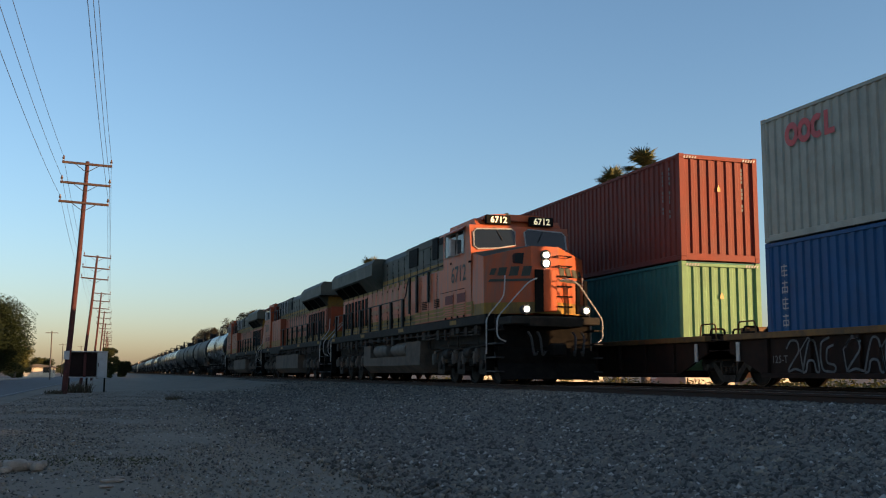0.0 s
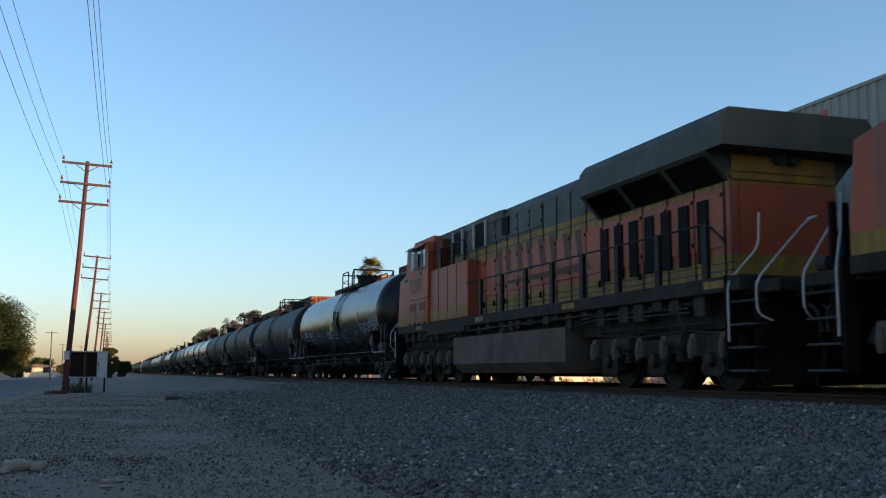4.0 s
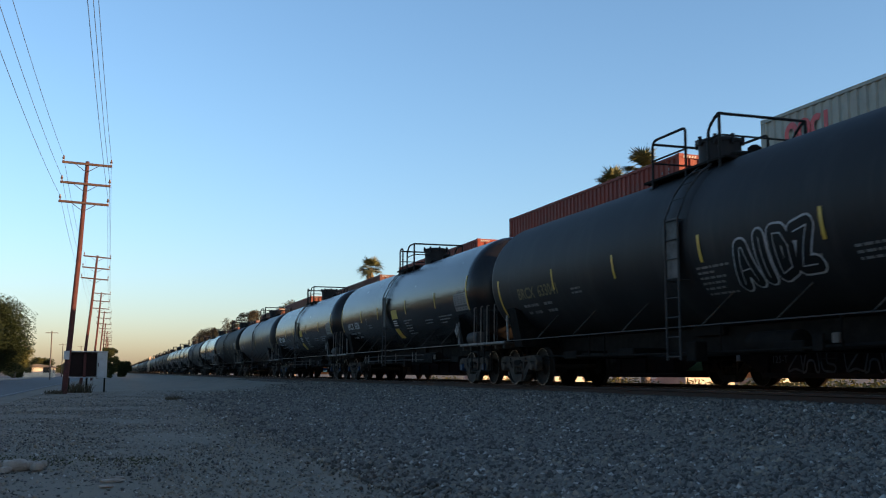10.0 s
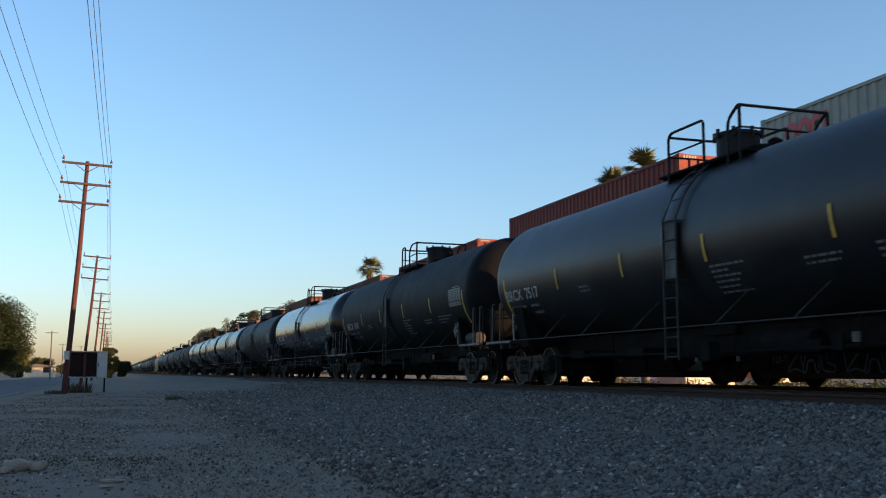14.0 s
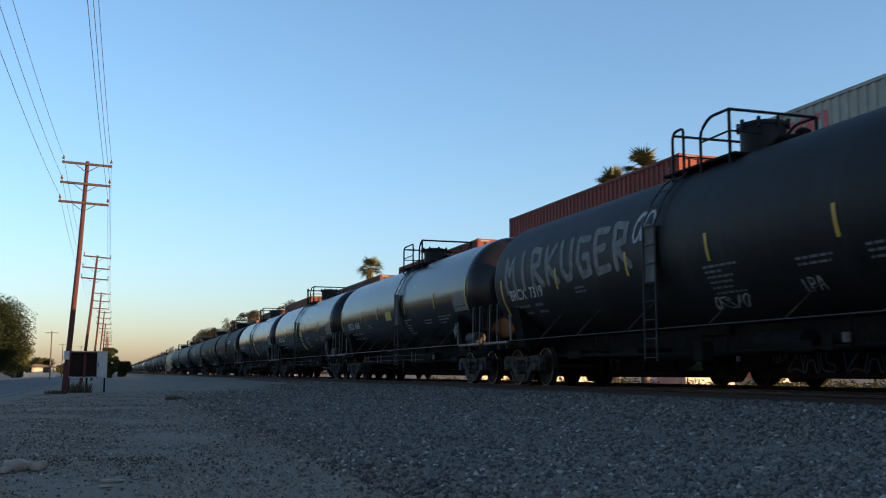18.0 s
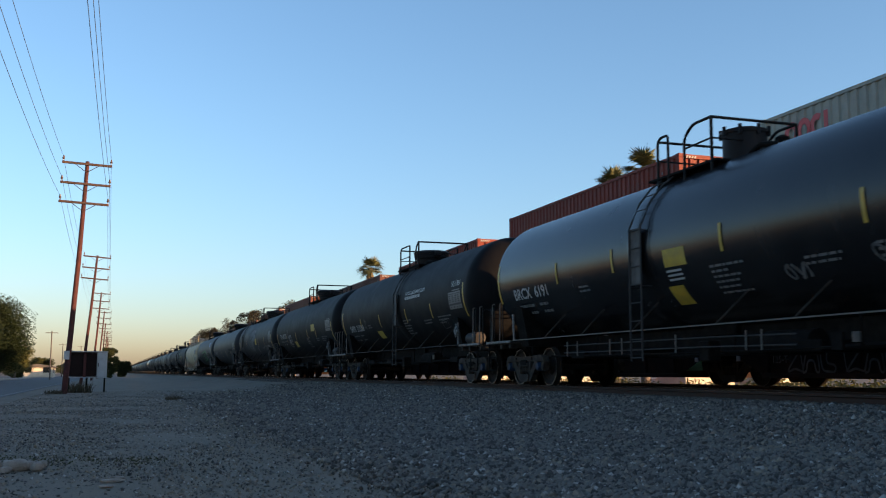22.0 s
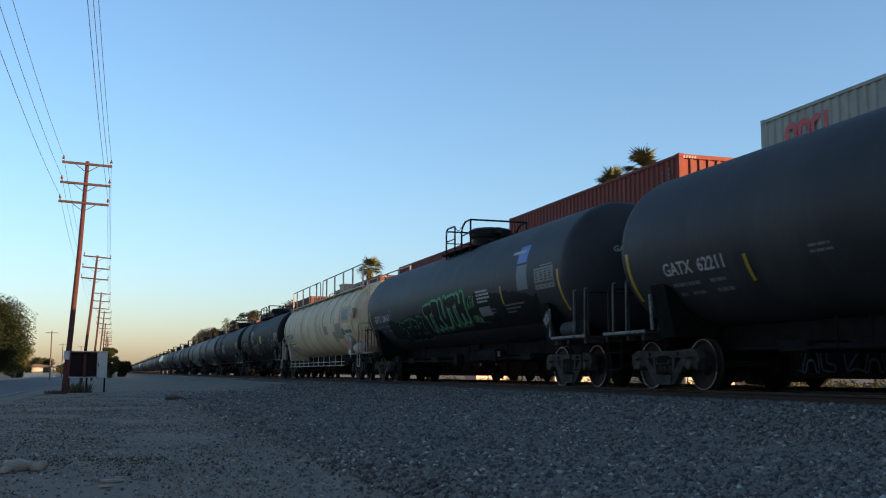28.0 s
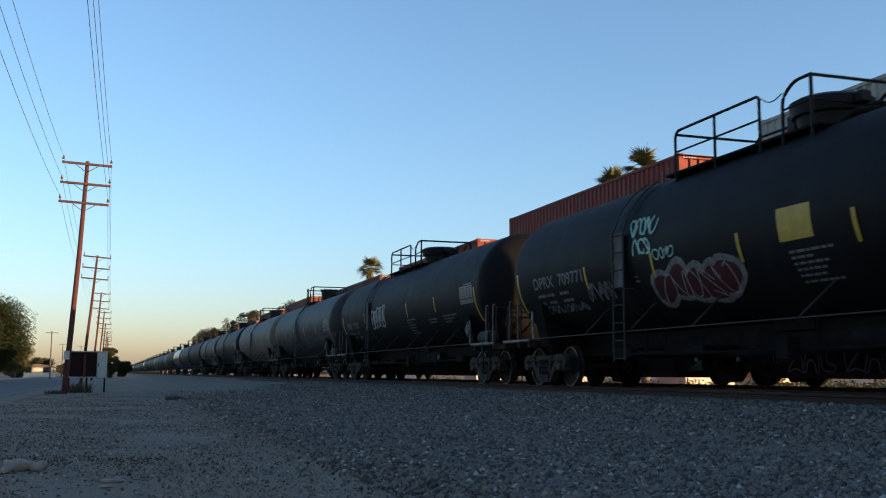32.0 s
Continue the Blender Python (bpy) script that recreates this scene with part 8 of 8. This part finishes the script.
gloss = dict(paint="tank_gloss", blue=True, white=True, tapes=(-4.55, -1.92, 1.85, 5.15), tape_z=-0.38, end_tape=0.02, end_tape_z=-0.6, panel_x=1.15, panel_z=-0.58, mark_x=-7.08)
satin = dict(paint="tank_satin", mark_x=-7.12)
add("glossy black tank car with white spray-painted scrawls", -92.8, mark="BRCX 6220", **{**gloss, "tapes": (-4.58, -0.97, 1.9, 5.0)}, style="gap", hoop_x=-0.65, ladder=0.9,
    extras=both(one_panel, sprayed(("scrawl", 1, 7, 1.95, 0.42, 0.05, "spray_white", -1.5, ZC - 0.83, "white sprayed scrawl"), ("scrawl", 3, 5, 1.1, 0.7, 0.025, "spray_dull", 2.7, ZC - 1.2, "faint dull scrawl"), ("scrawl", 4, 3, 0.7, 0.5, 0.02, "spray_dull", 1.2, ZC + 0.1, "faint dull scrawl")),
                words_on(("FUKU", 1.45, 0.36, 0.05, "spray_white", 5.1, ZC - 0.72, 0.1, 0.0, "white sprayed letters")), sprayed(("scrawl", 2, 4, 1.2, 0.4, 0.05, "spray_white", 6.6, ZC - 0.72, "white sprayed scrawl"))))
add("satin black tank car with a sprayed head", -111.6, mark="GBRX 711800", mark_w=2.3, **satin, hoop_x=-0.5, ladder=-0.36, shipper_box=0.95, extras=head_tag(61, 5, 0.85, 0.75, 0.04, -0.95, ZC - 0.15))
add("satin black tank car with faint sprayed lettering", -130.3, mark="BRCX 7378", **satin, hoop_x=-0.5, ladder=-0.25, extras=sprayed(("scrawl", 5, 9, 3.2, 0.5, 0.045, "dim_mark", -6.6, ZC - 1.28, "faint sprayed scrawl"), ("scrawl", 6, 8, 2.9, 0.42, 0.03, "spray_dull", -6.4, ZC - 1.24, "faint sprayed scrawl"), ("scrawl", 17, 3, 0.9, 0.3, 0.05, "spray_dull", 1.5, ZC - 0.75, "faint sprayed scrawl")))
add("dull black tank car with a white outlined sprayed tag", -148.6, mark="BRCX 633041", marks_colour="yellow_dim", mark_w=2.25, **{**satin, "mark_x": -6.55}, style="gap", hoop_x=-0.9, ladder=0.88,
    extras=words_on(("AIDZ", 2.0, 0.62, 0.34, "spray_white", 2.5, ZC - 0.92, 0.08, 0.04, "white sprayed outline"), ("AIDZ", 2.0, 0.62, 0.27, "tank_matt", 2.5, ZC - 0.92, 0.08, 0.04, "black sprayed filling"), ("AIDZ", 2.0, 0.62, 0.02, "spray_white", 2.5, ZC - 0.92, 0.08, 0.04, "thin white sprayed lines")))
add("glossy black tank car with yellow painted panels", -166.9, mark="BRCX 6226", **gloss, hoop_x=-1.02, ladder=-0.58, extras=yellow_panels)
add("glossy black tank car with yellow panels and faint blue spray", -185.6, mark="BRCX 6248", **gloss, hoop_x=-1.1, ladder=-0.62, extras=both(yellow_panels, sprayed(("scrawl", 9, 12, 3.4, 0.28, 0.045, "spray_blue", -5.1, ZC - 1.02, "faint blue sprayed scrawl"))))
add("satin black tank car with plain stencils", -204.4, mark="BRCX 7517", **{**satin, "paint": "tank_semi", "mark_x": -7.7, "tapes": (-4.6, -1.58, 1.33, 4.5)}, style="gap", hoop_x=-0.7, ladder=0.42)
add("dark matt tank car with plain stencils", -223.2, mark="BRCX 1101", paint="tank_matt", hoop_x=-0.6)
add("glossy black tank car with bright sky reflections", -241.9, mark="BRCX 1060", **{**gloss, "paint": "tank_polished", "blue": False, "tapes": (-4.28, -1.56, 1.7, 4.9), "mark_x": -7.0, "end_tape": 0.15}, mark_z=-0.5, hoop_x=-0.9, ladder=-0.47)
add("satin black tank car with tall white sprayed letters", -260.8, mark="BRCX 7319", **{**satin, "mark_x": -7.25, "tapes": (-4.4, -1.16, 1.62, 4.78)}, hoop_x=-0.35, ladder=-0.1,
    extras=both(words_on(("MIRKUGER", 6.6, 0.85, 0.17, "spray_grey", -7.35, ZC - 0.33, -0.18, 0.005, "tall white sprayed letters")), sprayed(("scrawl", 14, 2, 0.7, 0.6, 0.07, "spray_white", -0.85, ZC + 0.1, "white sprayed scrawl"), ("scrawl", 12, 4, 1.15, 0.3, 0.04, "spray_white", 1.0, ZC - 1.25, "white sprayed scrawl")), words_on(("IPA", 0.55, 0.24, 0.03, "spray_white", 3.5, ZC - 1.13, 0.2, 0.0, "small white sprayed letters"))))
add("glossy black tank car with a yellow panel", -279.4, mark="BRCX 6366", **{**gloss, "mark_x": -6.95, "mark_w": 2.0}, style="gap", hoop_x=-0.4, ladder=1.15, extras=both(one_panel, load_lines))
add("glossy black tank car with yellow painted panels", -298.1, mark="BRCX 6332", **{**gloss, "mark_w": 2.02}, hoop_x=-1.05, ladder=-0.62, extras=yellow_panels)
add("glossy black tank car with yellow painted panels", -316.8, mark="BRCX 6191", **{**gloss, "mark_x": -7.18}, hoop_x=-1.1, ladder=-0.82, extras=both(yellow_panels, sprayed(("scrawl", 18, 3, 0.5, 0.25, 0.05, "spray_dull", 3.2, ZC - 0.95, "faint smeared scrawl"), ("scrawl", 19, 3, 0.7, 0.3, 0.05, "spray_dull", 5.1, ZC - 0.9, "faint smeared scrawl"))))
add("matt black tank car with white warning lines", -335.6, mark="SHPX 213208", mark_x=-6.66, mark_w=2.3, mark_z=-0.68, paint="tank_matt", style="gap", hoop_x=-0.82, low_dome=True, ladder=0.95, white=False, blue=True, shipper_box=0.28,
    tapes=(-4.6, -1.65, 1.9, 4.75), tape_z=-0.65, end_tape=0.2, end_tape_z=-0.75, panel_z=-0.5,
    extras=both(warning_lines, rect_paint("painted_panel", "yellow_patch", -2.55, ZC - 1.05, 0.7, 0.34, "yellow painted panel")))
add("matt black tank car with yellow panels and a small tag", -353.9, mark="TILX 281120", mark_x=-6.67, mark_w=2.04, mark_z=-0.4, paint="tank_matt", style="gap", hoop_x=-0.82, low_dome=True, ladder=None, blue=True, shipper_box=0.45,
    tapes=(-4.47, -1.5, 1.9, 4.1), tape_z=-0.62, end_tape=0.2, end_tape_z=-0.95,
    extras=both(rect_paint("painted_panel", "yellow_patch", 3.0, ZC - 0.3, 0.85, 0.34, "yellow painted panel"), rect_paint("painted_panel", "yellow_patch", -2.35, ZC - 0.95, 0.75, 0.36, "yellow painted panel"), sprayed(("scrawl", 15, 5, 1.0, 0.5, 0.035, "spray_white", -3.95, ZC - 0.72, "white sprayed tag"), ("scrawl", 16, 4, 0.8, 0.22, 0.028, "spray_white", -3.9, ZC - 0.92, "white sprayed tag"))))
add("dark grey-black tank car with pale sprayed sweeps", -372.3, mark="DPRX 700679", paint="tank_satin", style="long", half=8.45, over=9.75, marks_colour="dim_mark", hoop_x=-5.14, ladder=-5.9, low_dome=True,
    tapes=(-3.9, -0.7, 2.3, 5.02), tape_z=-0.48, end_tape=0.25, end_tape_z=-0.86, panel_x=1.55,
    extras=both(sprayed(("swirl", 21, 1, 4.4, 2.1, 0.1, "spray_dull", -3.6, ZC - 1.2, "pale sprayed sweeps"), ("swirl", 23, 1, 3.6, 1.8, 0.1, "spray_grey", -2.3, ZC - 1.1, "pale sprayed sweeps"), ("swirl", 27, 1, 2.6, 1.5, 0.1, "dim_mark", -1.2, ZC - 1.15, "faint sprayed sweeps"), ("scrawl", 22, 4, 1.05, 0.3, 0.03, "spray_dull", 5.4, ZC - 0.45, "dull sprayed tag"), ("scrawl", 24, 4, 0.75, 0.42, 0.05, "spray_white", 6.45, ZC - 0.95, "white sprayed tag"), ("scrawl", 25, 4, 0.55, 0.14, 0.03, "spray_white", 7.3, ZC + 0.12, "white sprayed tag")),
                rect_paint("painted_panel", "yellow_patch", 0.6, ZC - 0.44, 0.73, 0.45, "yellow painted panel"), gas_lines))
add("faded grey-black smooth tank car with plain stencils", -392.8, mark="GATX 62211", mark_x=-7.6, mark_w=1.87, mark_z=-0.62, paint="tank_grey", style="pressure", half=8.9, over=10.1, sill=False, hoop_x=-1.2, ladder=None, mark_height=0.24,
    tapes=(-5.12, -1.9, 1.58, 5.2), tape_z=-0.89, end_tape=0.1, end_tape_z=-0.98,
    extras=both(rect_paint("paint_patch", "tank_matt", 3.3, ZC - 0.83, 1.15, 0.3, "rolled black patch"), rect_paint("paint_patch", "tank_matt", 4.2, ZC - 0.52, 2.6, 0.2, "rolled black patch"), rect_paint("paint_patch", "stain_brown", 2.1, ZC - 0.93, 0.8, 0.26, "dull brown stained patch")))
add("grey-black tank car with large green sprayed letters", -413.5, mark="GATX 204163", mark_x=-7.92, mark_w=2.0, mark_z=-0.5, mark_height=0.25, paint="tank_grey", style="pressure", half=8.9, over=10.1, sill=False, hoop_x=-1.05, ladder=None, shipper_box=0.1,
    tapes=(5.2,), tape_z=-0.6, end_tape=0.2, end_tape_z=-0.95,
    extras=both(overpaint, green_word,
                rect_paint("painted_panel", "sign_blue", 6.3, ZC + 0.3, 0.6, 0.45, "blue painted panel"), rect_paint("painted_panel", "sign_dull", 6.3, ZC - 0.35, 0.65, 0.6, "dull blue painted panel"), rect_paint("stencil_line", "white_mark", 5.9, ZC + 0.55, 0.8, 0.08, "white stencil line")))
add("weathered cream tank car with a railed top walkway", -434.0, paint="tank_cream", style="walk", half=8.75, over=9.95, sill=False, white=True, extras=cream_extras)
add("matt black tank car with maroon and white sprayed letters", -454.3, mark="DPRX 709771", mark_x=-8.0, mark_w=2.55, mark_z=-0.42, paint="tank_matt", style="wide", half=9.0, over=10.2, marks_colour="dim_mark", hoop_x=-2.55, ladder=-3.6,
    tapes=(-5.25, -2.5, 0.2, 2.85, 5.5), tape_z=-0.6, end_tape=0.1, end_tape_z=-0.9,
    extras=both(sprayed(("lobes", 41, 5, 2.5, 0.6, 0.15, "spray_grey", -2.6, ZC - 1.05, "white sprayed outline"), ("lobes", 41, 5, 2.5, 0.6, 0.03, "spray_maroon", -2.6, ZC - 1.05, "maroon sprayed lobes"), ("scrawl", 42, 5, 2.3, 0.6, 0.022, "spray_white", -2.5, ZC - 1.05, "thin white sprayed lines"),
                        ("scrawl", 43, 5, 1.0, 0.36, 0.05, "spray_mint", -3.3, ZC + 0.2, "mint sprayed tag"), ("scrawl", 48, 3, 0.6, 0.3, 0.045, "spray_mint", -3.1, ZC - 0.15, "mint sprayed tag"), ("scrawl", 49, 4, 0.7, 0.2, 0.03, "spray_mint", -2.4, ZC - 0.3, "mint sprayed tag"),
                        ("scrawl", 44, 7, 1.6, 0.5, 0.03, "spray_dull", 4.0, ZC - 0.75, "dull white sprayed loops"), ("scrawl", 45, 7, 1.7, 0.5, 0.035, "dim_mark", 6.0, ZC - 0.75, "dull white sprayed loops"), ("scrawl", 46, 9, 2.0, 0.2, 0.035, "spray_dull", -7.6, ZC - 0.98, "small sprayed scrawl"), ("scrawl", 47, 5, 1.1, 0.4, 0.04, "spray_dull", -5.3, ZC - 0.85, "small sprayed scrawl")),
                rect_paint("painted_panel", "yellow_patch", 1.22, ZC - 0.42, 0.76, 0.5, "yellow painted panel")))
add("matt black tank car with a white sprayed tag", -475.1, mark="DPRX 717101", paint="tank_matt", style="wide", half=8.6, over=9.8, marks_colour="dim_mark", hoop_x=-2.6, ladder=-3.6,
    extras=sprayed(("block", 51, 5, 2.0, 0.7, 0.08, "spray_white", -3.4, ZC - 0.7, "white sprayed tag")))
rim = -494.9
follow = ["tank_grey", "tank_silver", "tank_satin", "tank_grey", "tank_matt", "tank_satin", "tank_gloss", "tank_matt", "tank_grey", "tank_satin"]
word = {"tank_grey": "faded grey-black", "tank_silver": "pale grey", "tank_satin": "satin black", "tank_matt": "matt black", "tank_gloss": "glossy black"}
for i in range(56):
    p = follow[i % 10]
    add(word[p] + " tank car far back in the train", rim, paint=p, far=i > 3)
    rim -= 18.7


def motions():
    """The whole train rolls forward at one speed; the wheels turn with it."""
    times = [0, 8, 16, 24, 32]
    for ob, x0 in TRAIN:
        base = ob.matrix_basis.copy()
        walk(ob, [(t, Matrix.Translation((SPEED * t, 0, 0)) @ base) for t in times])
    turned = {}
    for w, x, r in WHEELSETS:
        sign = 1 if w.parent.parent.matrix_basis.to_3x3()[0][0] > 0 else -1
        like = (x, r, sign)
        if like not in turned:
            step = sign * math.degrees(SPEED / r / FPS)
            walk(w, [(k / FPS, pose(x, 0, r, 0, step * k, 0)) for k in range(32 * FPS + 1)])
            turned[like] = w.animation_data
        else:
            # wheelsets at the same place on their bogies roll alike
            w.rotation_mode = "QUATERNION"
            keys = w.animation_data_create()
            keys.action = turned[like].action
            keys.action_slot = turned[like].action_slot


motions()
